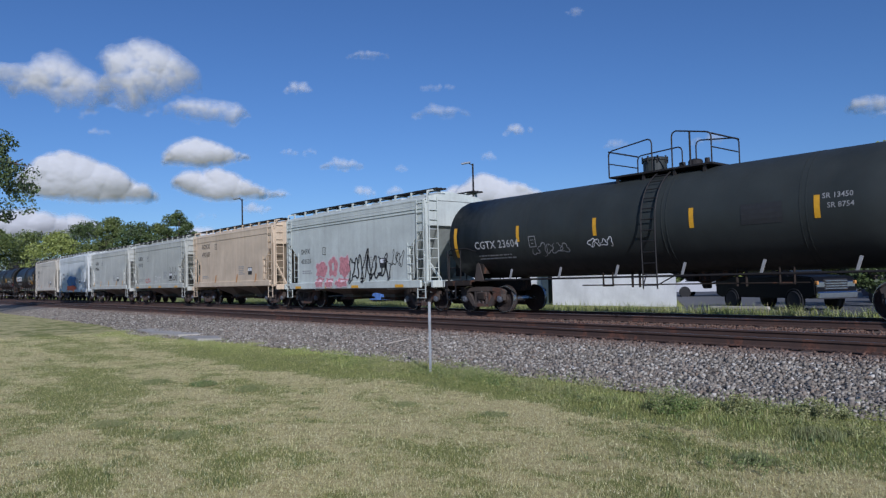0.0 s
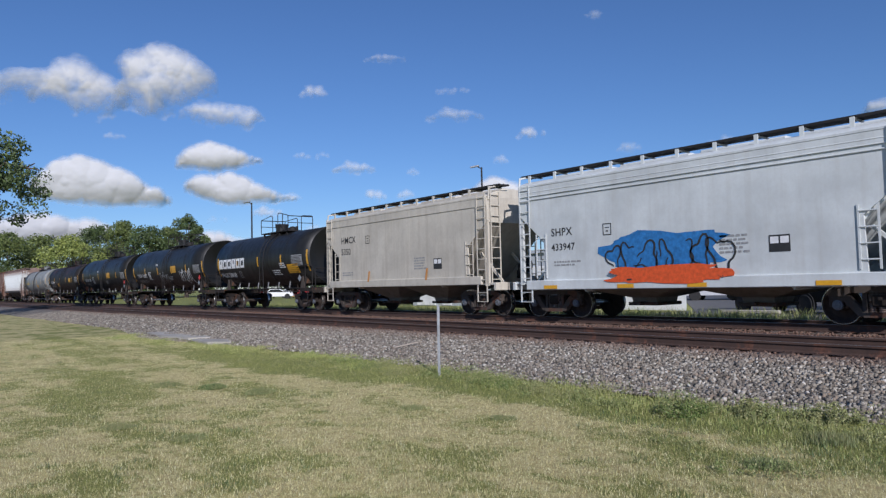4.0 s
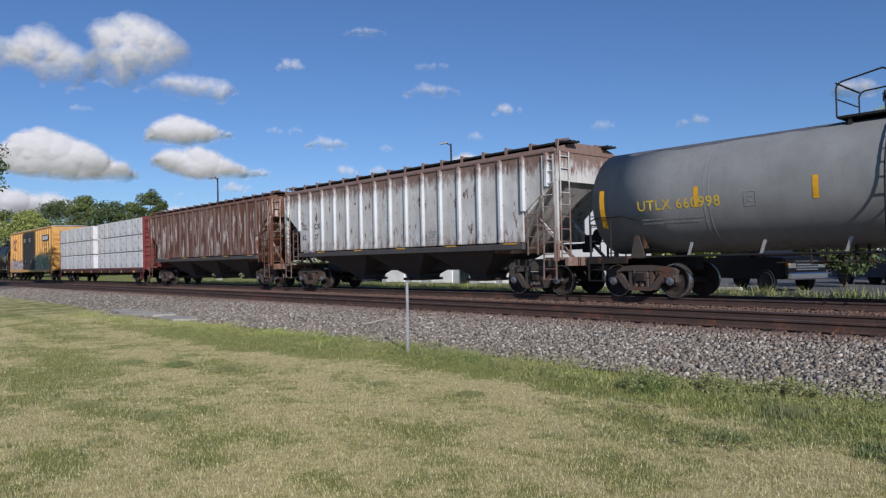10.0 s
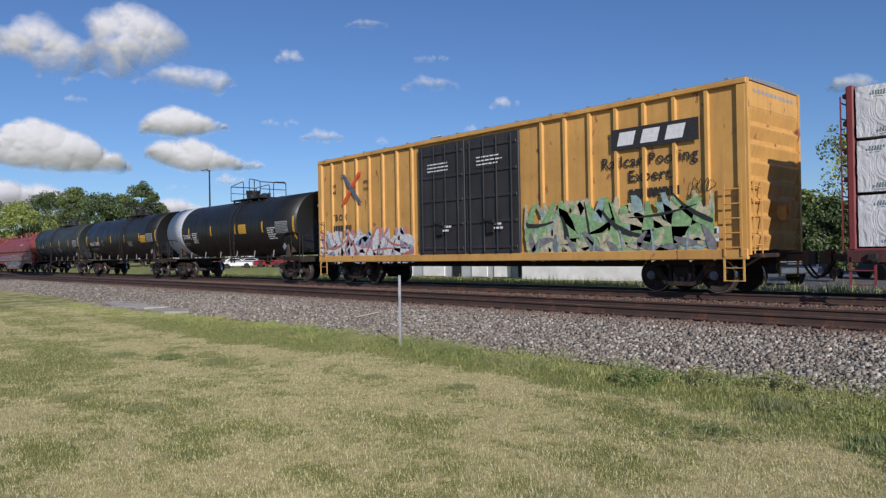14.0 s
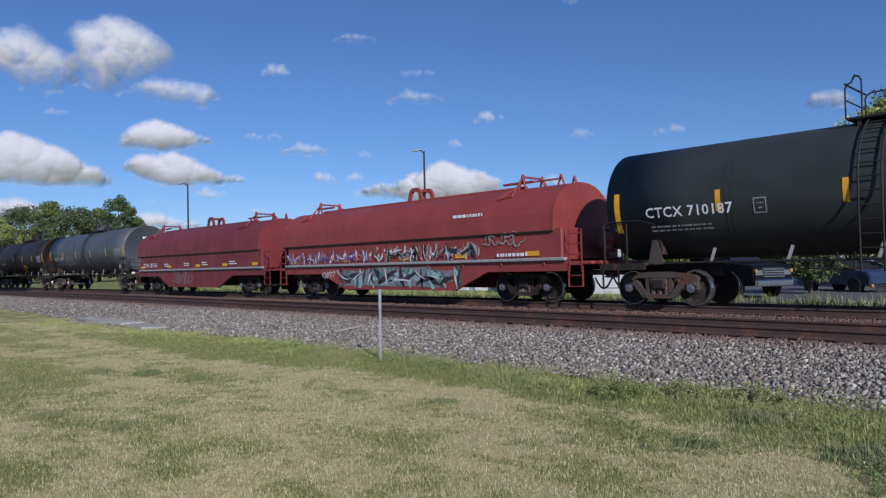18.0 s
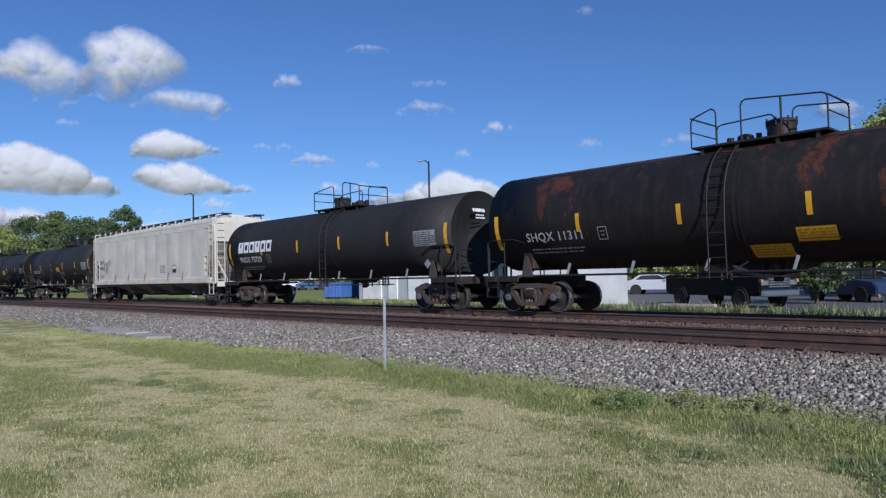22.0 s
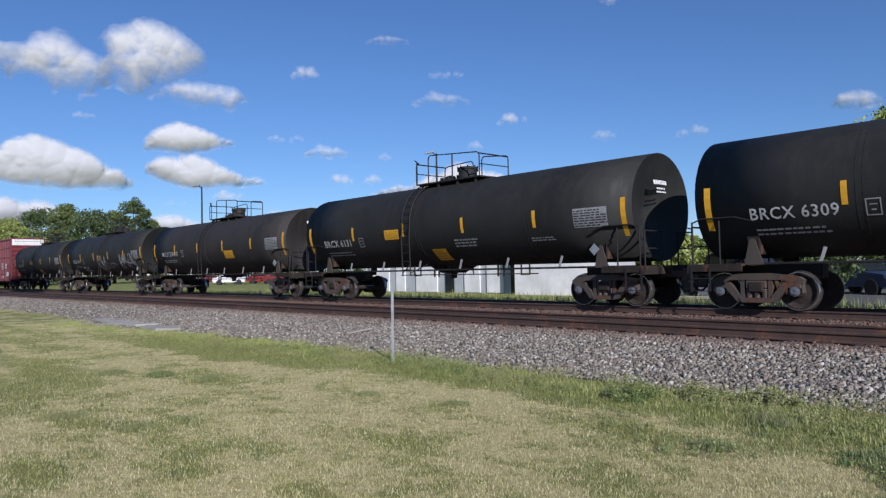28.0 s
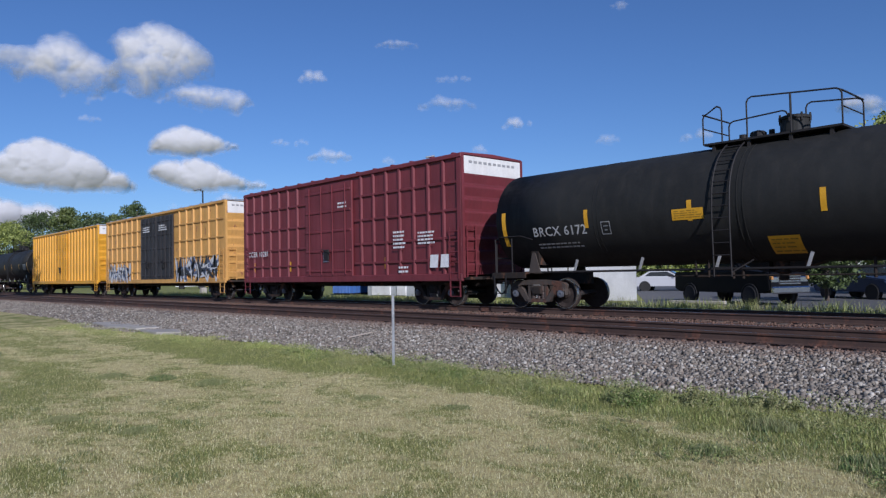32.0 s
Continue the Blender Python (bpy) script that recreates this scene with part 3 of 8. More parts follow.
def tank_car(x0, L, kind, label, number="", number_at=None, letter="white_letter", R=1.52, zc=2.81, stripes=6, plate=(), prints=(), logo=None, white_end=False, top_stain=None, ladder_x=0.0, deck_x=-0.25, shift=-0.45):
    """x0: the car on the train; number_at: (x, z, size); shift: the shell's middle from x0."""
    root = thing("tank_car", label, "tank car", "cars of the freight train")
    Ls = L - 1.8
    skin = tank_paint(kind)
    shell = shared("tank", ("shell", round(Ls, 2), R), make_shell(Ls, R), skin, root, pose(shift, 0, zc), smooth=True)
    surf = lambda z: -(math.sqrt(max(0.04, R * R - (z - zc) ** 2)) + 0.008)
    if top_stain is not None:
        # faded or rusted strip along the crown
        bm = bmesh.new()
        rnd = random.Random(int(-x0 * 10))
        rows = []
        for k in range(40):
            xx = shift - Ls / 2 + 0.7 + (Ls - 1.4) * k / 39
            lo = math.radians(68 - 18 * abs(noise.noise((xx * 0.8, x0, 0))) - 3 * rnd.random())
            ring = []
            for j in range(7):
                a = lo + (math.pi - 2 * lo) * j / 6
                ring.append(bm.verts.new((xx, -(R + 0.006) * math.cos(a), zc + (R + 0.006) * math.sin(a))))
            rows.append(ring)
        for a, b in zip(rows, rows[1:]):
            for j in range(6):
                bm.faces.new((a[j], a[j + 1], b[j + 1], b[j]))
        part("crown_stain", bm, top_stain, root, "faded, stained paint along the crown", True)
    shared("jacket_band", ("band", R), make_band(R), skin, root, pose(ladder_x + 0.42, 0, zc))
    for k in (-0.27, 0.27):
        shared("weld_band", ("band", R - 0.006), make_band(R - 0.006), skin, root, pose(shift + k * Ls, 0, zc))
    # top gear
    top = zc + R
    lx = round(ladder_x - deck_x, 2)
    shared("platform", "tplatform", make_platform, M["black_iron"], root, pose(deck_x, 0, top + 0.02))
    for x in (-1.4, -0.5, 0.5, 1.4):
        for s in (-1, 1):
            shared("platform_leg", "platleg", make_platform_leg, M["black_iron"], root, pose(deck_x + x, s * 0.66, top + 0.02))
    mw = shared("manway", "manway", make_manway, skin, root, pose(deck_x + (0.35 if lx < -0.5 else -0.55), 0, top), smooth=False)
    for k in range(8):
        a = k * math.pi / 4
        shared("bolt", "bolt", make_bolt, M["black_iron"], mw, pose(0.36 * math.cos(a), 0.36 * math.sin(a), 0))
    shared("valve_housing", "valvebox", make_valve_box, M["black_iron"], root, pose(deck_x + (-0.55 if lx < -0.5 else 0.75), 0, top + 0.05))
    shared("handrail", ("rails", lx), make_rails(lx), M["black_iron"], root, pose(deck_x, -0.74, top + 0.02))
    shared("handrail", "railfar", make_rail_far, M["black_iron"], root, pose(deck_x, 0.74, top + 0.02))
    for e in (-1.65, 1.65):
        shared("end_bar", "railend", make_rail_end, M["black_iron"], root, pose(deck_x + e, 0, top + 0.02))
    spots = []
    bm = bmesh.new()
    make_tank_ladder(R, spots)(bm)
    lad = part("ladder", bm, M["black_iron"], root, m=pose(ladder_x, 0, zc))
    for y, z in spots:
        shared("rung", "rung", make_rung, M["black_iron"], lad, pose(0, y, z))
    shared("ladder", ("tladder", R), make_tank_ladder(R), M["black_iron"], root, pose(ladder_x, 0, zc, 0, 0, 180))
    # running gear
    tc = Ls / 2 - 1.25
    for s in (-1, 1):
        turn = 0 if s > 0 else 180
        truck(root, shift + s * tc, x0, M["frame_dust"] if kind not in ("black",) else M["running"])
        shared("cradle", ("cradle", R), make_cradle(R), M["running"], root, pose(shift + s * tc, 0, 1.0))
        for w in (-1, 1):
            shared("gusset", "saddle", make_saddle, M["frame_dust"], root, pose(shift + s * tc, w * 1.20, 1.10, 0, 0, 0 if w < 0 else 180))
            shared("sill_step", "sillstep", step_bm, M["black_iron"], root, pose(shift + s * (L / 2 - 0.95), w * 1.46, 1.06))
        shared("end_deck", "enddeck", make_end_deck, M["running"], root, pose(shift + s * (L / 2 - 1.30), 0, 1.10, 0, 0, turn))
        for w in (-1, 1):
            shared("grab_rail", ("grab", w), make_grab_rail(w), M["black_iron"], root, pose(shift + s * (L / 2 - 1.30), 0, 1.12, 0, 0, turn))
            shared("end_rail", ("endrail", w), make_end_rail(w), M["black_iron"], root, pose(shift + s * (L / 2 - 1.30), 0, 1.12, 0, 0, turn))
    shared("hand_brake", "tbrake", make_brake, M["black_iron"], root, pose(shift - (L / 2 - 1.0), 0.2, 1.1, 0, 0, 180))
    end_gear(root, L, tc - 1.2, shift)
    for w in (-1, 1):
        bm = bmesh.new()
        rod(bm, (-tc - 0.4, 0, 0), (tc + 0.4, 0, 0), 0.03, 6)
        part("side_rail", bm, M["black_iron"], root, m=pose(shift, w * 1.18, 1.12))
    for k in range(6):
        x = shift + (k - 2.5) / 2.5 * (tc - 1.5)
        shared("rail_strut", "strut", make_strut, M["grey_letter"], root, pose(x, -1.17, 1.12))
    shared("bottom_outlet", "outlet", make_outlet, M["running"], root, pose(ladder_x + 0.8, 0, zc - R - 0.02))
    for x in (-1.7, -1.45, 1.5, 1.75):
        shared("drain_pipe", "drain", make_drain, M["running"], root, pose(x + 0.3, -0.5, zc - R))
    for x in (-2.6, 2.7):
        shared("heater_pipe", "heater", make_heater, M["running"], root, pose(x + 0.3, -0.7, zc - R))
    shared("brake_pipe", "brakepipe", make_brake_pipe, M["running"], root, pose(0.3, -0.7, zc - R))
    # reflectors and marks on the near side
    for k in range(stripes):
        f = k / (stripes - 1)
        x = shift + (f - 0.5) * (Ls - 0.6)
        end = k in (0, stripes - 1)
        panel(x - 0.06, 2.35 if not end else 1.95, 0.13 if not end else 0.16, 0.52 if not end else 1.05, surf, M["yellow"], root, "reflector", "yellow reflective stripe" if k == 0 else "")
    if number:
        nx, nz, ns = number_at or (-Ls / 2 + 1.0, 2.35, 0.34)
        letters(number, ns, nx, nz, surf, M[letter], root, "car_number", 1.08)
        small_print(nx + 0.1, nz - 0.36, 2.0, 0.20, 2, surf, M["grey_letter"], root, 3, 0.4)
        frame_mark(nx + len(number) * ns * 0.62 + 0.35, nz - 0.06, 0.30, 0.36, surf, M["grey_letter"], root)
    for k, (x, z, w, h) in enumerate(plate):
        panel(x, z, w, h, surf, M["yellow"], root, "warning_plate", "yellow warning plate")
        small_print(x + 0.06, z + 0.05, w - 0.1, h - 0.06, 4, lambda q: surf(q) - 0.004, M["plate_print"], root, 5 + k, 0.3)
    for k, (x, z, w, h, c) in enumerate(prints):
        small_print(x, z, w, h, max(2, int(h / 0.09)), surf, M[c], root, 11 + k)
    # data stencil near the leading end
    panel(shift + Ls / 2 - 1.95, 2.25, 1.15, 0.55, surf, M["grey_letter"], root, "data_panel", "grey panel of small print")
    small_print(shift + Ls / 2 - 1.92, 2.28, 1.08, 0.50, 7, lambda q: surf(q) - 0.004, M["black_letter"], root, 21)
    shared("placard_holder", "diamond", make_diamond, M["galv"], root, pose(shift + Ls / 2 - 1.4, -1.28, 1.62))
    # number on the leading head
    bm = bmesh.new()
    rnd = random.Random(int(x0))
    for r, (w, zz, h) in enumerate(((0.62, 3.42, 0.12), (0.40, 3.28, 0.045), (0.46, 3.18, 0.045))):
        y = -w / 2
        while y < w / 2:
            ww = rnd.uniform(0.05, 0.09)
            vs = []
            for a, b in ((0, 0), (1, 0), (1, 1), (0, 1)):
                yy, z2 = y + a * ww, zz + b * h
                rr = math.hypot(yy, z2 - zc) / R
                xx = shift + Ls / 2 - 0.62 * (1 - math.sqrt(max(0, 1 - min(1, rr) ** (2 / 0.85)))) + 0.02
                vs.append(bm.verts.new((xx, yy, z2)))
            bm.faces.new(vs)
            y += ww + 0.02
    part("small_print", bm, M["white_letter"], root)
    if logo:
        lx, lz, lw, lh = logo
        for k in range(6):
            # plain blocks in place of a maker's name
            bm = bmesh.new()
            w = lw / 6 * 0.86
            o = bmesh.ops.create_grid(bm, x_segments=8, y_segments=8, size=0.5)
            bmesh.ops.delete(bm, geom=[f for f in bm.faces if abs(f.calc_center_median().x) < (0.13, 0.2, 0.2)[k % 3] and abs(f.calc_center_median().y - (0.15, 0, 0)[k % 3]) < 0.2], context="FACES")
            for v in bm.verts:
                v.co = Vector((v.co.x * w + 0.12 * v.co.y * w, v.co.y * lh, 0))
            on_side(bm, lx + lw * (k + 0.5) / 6, lz + lh / 2, surf)
            part("logo_block", bm, M["white_letter"], root)
    if white_end:
        # the trailing end is painted white, over the shoulder of the head
        bm = bmesh.new()
        prof = []
        for k in range(3, 9):
            a = math.pi / 2 * k / 8
            prof.append((shift - Ls / 2 + 0.62 * (1 - math.sin(a)) - 0.012, R * math.cos(math.pi / 2 - a) ** 0.85 + 0.010))
        lathe(bm, prof + [(shift - Ls / 2 + 2.2, R + 0.010)], "x", 56, (0, 0, zc), closed=False)
        part("white_band", bm, M["white_letter"], root, "white painted band", True)
    on_train(root, x0)
    return root, surf


# ---- covered hopper cars ----
def hopper_paint(kind):
    if kind not in TANK_MATS:
        P = {
            "pale": dict(col=(0.55, 0.59, 0.53), rough=0.5, dirt=(0.28, 0.27, 0.24), amount=0.3),
            "tan": dict(col=(0.62, 0.50, 0.35), rough=0.55, dirt=(0.44, 0.31, 0.19), amount=0.4),
            "light_grey": dict(col=(0.46, 0.47, 0.41), rough=0.5, dirt=(0.27, 0.25, 0.20), amount=0.35),
            "grey_white": dict(col=(0.50, 0.51, 0.455), rough=0.5, dirt=(0.34, 0.32, 0.26), amount=0.3),
            "white": dict(col=(0.62, 0.65, 0.63), rough=0.5, dirt=(0.40, 0.38, 0.33), amount=0.3),
            "cream": dict(col=(0.56, 0.52, 0.43), rough=0.55, dirt=(0.25, 0.19, 0.12), amount=0.3),
            "rusty_white": dict(col=(0.57, 0.58, 0.545), rough=0.6, dirt=(0.34, 0.25, 0.18), amount=0.5, rust=0.12, rust_col=(0.10, 0.04, 0.024), rust_scale=1.6, rust_stretch=(2.0, 2.0, 0.7), rust_soft=0.05, edge=(1.42, 4.35)),
            "clean_rib": dict(col=(0.56, 0.60, 0.60), rough=0.55, dirt=(0.30, 0.24, 0.19), amount=0.45, rust=0.04, rust_col=(0.13, 0.055, 0.03), rust_scale=2.0, edge=(1.42, 4.35)),
            "brown_rib": dict(col=(0.075, 0.042, 0.032), rough=0.6, dirt=(0.16, 0.075, 0.045), amount=0.5),
            "rusty_brown": dict(col=(0.14, 0.052, 0.030), rough=0.65, dirt=(0.06, 0.03, 0.022), amount=0.7, rust=0.46, rust_col=(0.38, 0.345, 0.30), rust_scale=1.2, rust_stretch=(2.4, 2.4, 0.5), rust_soft=0.09, edge=(1.42, 4.35)),
            # light beige bay paint darkened to stand in for shade under the body
            "shaded_bay": dict(col=(0.19, 0.17, 0.14), rough=0.65, dirt=(0.10, 0.085, 0.07), amount=0.6),
            "dark_under": dict(col=(0.055, 0.055, 0.055), rough=0.7, dirt=(0.12, 0.09, 0.07), amount=0.5),
            "off_white": dict(col=(0.62, 0.58, 0.48), rough=0.5, dirt=(0.42, 0.38, 0.30), amount=0.3),
        }[kind]
        TANK_MATS[kind] = paint(kind + " hopper paint", **P)
    return TANK_MATS[kind]


def make_end_ladder(bm):
    ladder_bm(bm, 0.42, 3.2, 9)


def make_walk_bracket(bm):
    box(bm, 0, 0, 0.14, 0.10, 0.03, 0.30)
    box(bm, 0, 0.30, 0.26, 0.05, 0.62, 0.04)


def hopper(x0, L, kind, label, bays=2, ribs=0, H=4.13, number=(), letter="black_letter", sill=0.3, grooves=False, seams=0, stripes=(), under=None, ladder_kind=None):
    root = thing("covered_hopper_car", label, "hopper car", "cars of the freight train")
    skin = hopper_paint(kind)
    und = hopper_paint("dark_under")
    e = L / 2 - 0.78          # end of the body's side
    W = 1.57
    zs = 1.42 if ribs else (0.92 if grooves else 1.12)   # bottom of the side sill
    surf = (lambda z: -(W + 0.046)) if seams else ((lambda z: -(W + 0.008)) if not ribs else (lambda z: -(W + 0.012)))
    hi, lo = (3.30, 2.42) if not ribs else (3.5, 2.55)
    # sides, with the notch at both ends
    out = [(-e, H), (-e, hi), (-e + 1.05, lo), (-e + 1.0, zs), (e - 1.0, zs), (e - 1.05, lo), (e, hi), (e, H)]
    if ribs:
        out = [(-e, H), (-e, hi), (-e + 1.35, lo), (-e + 1.35, zs + 0.25), (e - 1.35, zs + 0.25), (e - 1.35, lo), (e, hi), (e, H)]
    for s in (-1, 1):
        bm = bmesh.new()
        prism(bm, out, "y", -0.03, 0.03)
        part("side_sheet", bm, skin, root, m=pose(0, s * (W - 0.03), 0))
        bm = bmesh.new()
        if ribs:
            box(bm, 0, 0, zs + 0.10, 2 * e - 2.6, 0.14, 0.20, 0.02)
        else:
            box(bm, 0, 0, zs + 0.12, 2 * e - 0.6, 0.10, sill, 0.02)
        part("side_sill", bm, und if ribs else skin, root, m=pose(0, s * (W + 0.02), 0))
        # roof eave
        bm = bmesh.new()
        box(bm, 0, 0, H, 2 * e, 0.10, 0.09, 0.02)
        part("top_chord", bm, skin, root, m=pose(0, s * (W - 0.01), 0))
        if not ribs:
            # lapped eave sheet, proud of the side
            bm = bmesh.new()
            box(bm, 0, 0, H - 0.17, 2 * e, 0.03, 0.30, 0.008)
            part("eave_sheet", bm, skin, root, m=pose(0, s * (W + 0.012), 0))
        for k in range(ribs):
            x = -e + 0.35 + (2 * e - 0.7) * k / (ribs - 1)
            low = zs + 0.25 if abs(x) < e - 1.42 else hi - 0.95 * (e - abs(x)) / 1.35 + 0.05
            bm = bmesh.new()
            prism(bm, [(-0.09, -0.01 * s), (-0.045, 0.09 * s), (0.045, 0.09 * s), (0.09, -0.01 * s)], "z", low, H - 0.02)
            part("side_post", bm, hopper_paint("clean_rib" if kind == "rusty_white" else "brown_rib"), root, m=pose(x, s * W, 0))
        if grooves:
            for k in range(3):
                bm = bmesh.new()
                box(bm, 0, 0, H - 0.2 - 0.12 * k, 2 * e - 0.1, 0.03, 0.035, 0.01)
                part("side_rib", bm, skin, root, m=pose(0, s * (W + 0.02), 0))
        for k in range(seams - 1):
            # sheets bowed between their seams
            x0s = -e + 1.12 + (2 * e - 2.24) * k / (seams - 1)
            wide = (2 * e - 2.24) / (seams - 1)
            bm = bmesh.new()
            cols = []
            for i in range(9):
                u = i / 8
                col = []
                for j in range(5):
                    v = j / 4
                    out_by = 0.004 + 0.036 * (1 - abs(2 * u - 1) ** 1.7) * math.sin(math.pi * (0.12 + 0.76 * v)) ** 0.5
                    col.append(bm.verts.new((x0s + u * wide, s * (W + out_by), zs + 0.27 + (H - 0.30 - zs - 0.27) * v)))
                cols.append(col)
            for a, b in zip(cols, cols[1:]):
                for j in range(4):
                    bm.faces.new((a[j], b[j], b[j + 1], a[j + 1]) if s < 0 else (a[j], a[j + 1], b[j + 1], b[j]))
            part("side_panel", bm, skin, root, smooth=True)
    # roof, arched
    bm = bmesh.new()
    arch = [(W * math.cos(math.radians(a)), H - 0.02 + 0.34 * math.sin(math.radians(a))) for a in range(0, 181, 15)]
    prism(bm, arch, "x", -e, e)
    part("roof", bm, skin, root)
    # end walls, slope sheets
    for s in (-1, 1):
        turn = 0 if s > 0 else 180
        bm = bmesh.new()
        prism(bm, [(-W + 0.06, hi - 0.05), (W - 0.06, hi - 0.05), (W - 0.06, H), (-W + 0.06, H)], "x", -0.03, 0.03)
        part("end_wall", bm, skin, root, m=pose(s * (e - 0.03), 0, 0))
        bm = bmesh.new()
        prism(bm, [(0, hi), (-2.6, zs - 0.1), (-2.66, zs - 0.02), (-0.06, hi + 0.06)], "y", -W + 0.06, W - 0.06)
        part("slope_sheet", bm, skin, root, m=pose(s * (e - 0.02), 0, 0, 0, 0, turn))
        for w in (-1, 1):
            bm = bmesh.new()
            box(bm, 0, 0, (1.05 + hi) / 2, 0.10, 0.09, hi - 1.05)
            part("corner_post", bm, skin, root, m=pose(s * (e - 0.06), w * (W - 0.08), 0))
            bm = bmesh.new()
            prism(bm, [(0, 1.15), (0.12, 1.15), (-1.3, 2.5), (-1.42, 2.5)], "y", -0.04, 0.04)
            part("end_brace", bm, skin, root, m=pose(s * (e - 0.1), w * 0.8, 0, 0, 0, turn))
            shared("ladder", "hladder", make_end_ladder, skin, root, pose(s * (e - 0.28), w * (W + 0.05), 1.05))
            shared("sill_step", "sillstep", step_bm, skin, root, pose(s * (e - 0.28), w * (W + 0.03), 1.10))
            bm = bmesh.new()
            ladder_bm(bm, 0.40, 1.4, 4)
            part("grab_ladder", bm, skin, root, m=pose(s * (e - 0.95), w * (W + 0.02), 1.25))
        bm = bmesh.new()
        ladder_bm(bm, 0.42, 3.3, 9)
        part("ladder", bm, skin, root, m=pose(s * (e + 0.05), -s * (W - 0.35), 1.05, 0, 0, 90))
        bm = bmesh.new()
        box(bm, 0, 0, 1.12, 0.9, 2 * W - 0.1, 0.08, 0.01)
        box(bm, s * 0.42, 0, 1.02, 0.10, 2 * W, 0.24)
        part("end_platform", bm, skin, root, m=pose(s * (e - 0.1), 0, 0))
        shared("hand_brake", "tbrake", make_brake, M["black_iron"], root, pose(s * (e - 0.2), 0.3, 1.15, 0, 0, turn))
        bm = bmesh.new()
        pipe(bm, [(0, -W + 0.05, H - 0.1), (0, -W + 0.1, H + 0.32), (0, -W + 0.6, H + 0.42)], 0.03)
        part("roof_grab", bm, skin, root, m=pose(s * (e + 0.03), 0, 0))
    # running boards on brackets round the hatches
    for s in (-1, 1):
        bm = bmesh.new()
        box(bm, 0, 0, 0, 2 * e + 0.5, 0.5, 0.05)
        for k in range(3):
            box(bm, 0, (k - 1) * 0.2, 0.03, 2 * e + 0.5, 0.04, 0.02)
        part("running_board", bm, M["black_iron"], root, "dark grating walkway", m=pose(0, s * 0.95, H + (0.30 if ribs else 0.42)))
        n = int(2 * e / 1.05)
        for k in range(n + 1):
            shared("walk_bracket", "wbracket", make_walk_bracket, skin, root, pose(-e + 0.2 + (2 * e - 0.4) * k / n, s * 1.25, H + 0.12, 0, 0, 0 if s < 0 else 180))
    for k in range(bays * 2):
        bm = bmesh.new()
        box(bm, 0, 0, 0, (2 * e - 0.6) / (bays * 2) - 0.3, 0.75, 0.16, 0.04)
        part("roof_hatch", bm, skin, root, m=pose(-e + 0.3 + (2 * e - 0.6) * (k + 0.5) / (bays * 2), 0, H + 0.36))
    # discharge bays; unribbed cars' bays carry the underbody shade in their paint
    tc = L / 2 - 1.75 if L < 15 else L / 2 - 2.15
    span = 2 * (tc - 1.3)
    for k in range(bays):
        w = span / bays
        x = -span / 2 + w * (k + 0.5)
        bm = bmesh.new()
        rings = []
        for z, fx, wy in ((zs + 0.02, w * 0.5 - 0.02, W - 0.12), (0.62, 0.42, 0.55), (0.46, 0.40, 0.50)):
            rings.append([bm.verts.new((sx * fx, sy * wy, z)) for sx, sy in ((-1, -1), (1, -1), (1, 1), (-1, 1))])
        for a, b in zip(rings, rings[1:]):
            for j in range(4):
                bm.faces.new((a[j], a[(j + 1) % 4], b[(j + 1) % 4], b[j]))
        bm.faces.new(rings[-1])
        bmesh.ops.recalc_face_normals(bm, faces=bm.faces)
        bay = part("discharge_bay", bm, und if ribs else hopper_paint("shaded_bay"), root, m=pose(x, 0, 0))
        bm = bmesh.new()
        box(bm, 0, 0, 0.44, 1.0, 1.25, 0.10, 0.02)
        rod(bm, (0, -0.78, 0.46), (0, 0.78, 0.46), 0.05, 8)
        part("gate", bm, M["frame_dust"], bay)
    if ribs:
        bm = bmesh.new()
        box(bm, 0, 0, 0.95, 2 * tc, 0.36, 0.34)
        part("centre_sill", bm, und, root)
    for s in (-1, 1):
        truck(root, s * tc, x0, M["frame_dust"])
    end_gear(root, L, tc)
    # marks
    for body, x, z, size in number:
        letters(body, size, x, z, surf, M[letter], root, "car_number", 1.05)
    if number:
        small_print(number[0][1] + 0.1, 1.62, 1.0, 0.2, 2, surf, M["grey_letter"], root, 2)
        small_print(-0.4 + e * 0.3, 1.75, 0.8, 0.5, 5, surf, M["grey_letter"], root, 6)
    for x in stripes:
        panel(x, zs + 0.2 if ribs == 0 else zs + 0.1, 0.12 if ribs == 0 else 0.55, 0.45 if ribs == 0 else 0.12, lambda z: surf(z) - 0.07 if z < zs + 0.3 else surf(z), M["faded_orange"] if kind in ("tan", "off_white", "cream") else M["yellow"], root, "reflector", steps=1)
    if grooves or kind == "light_grey":
        for x in (-4.6, -1.8, 0.4, 3.6):
            panel(x, zs + 0.0, 0.55, 0.11, lambda z: -(W + 0.08), M["yellow"], root, "reflector", steps=1)
    if number and not ribs:
        frame_mark(number[0][1] + 2.0, number[0][2] - 0.1, 0.30, 0.34, surf, M[letter], root)
        panel(e * 0.45, 1.72, 0.50, 0.40, surf, M["black_letter"], root, "data_panel", steps=1)
        for a in (0.03, 0.27):
            panel(e * 0.45 + a, 1.92, 0.20, 0.16, lambda z: surf(z) - 0.004, M["white_letter"], root, "data_field", steps=1)
    on_train(root, x0)
    return root, surf


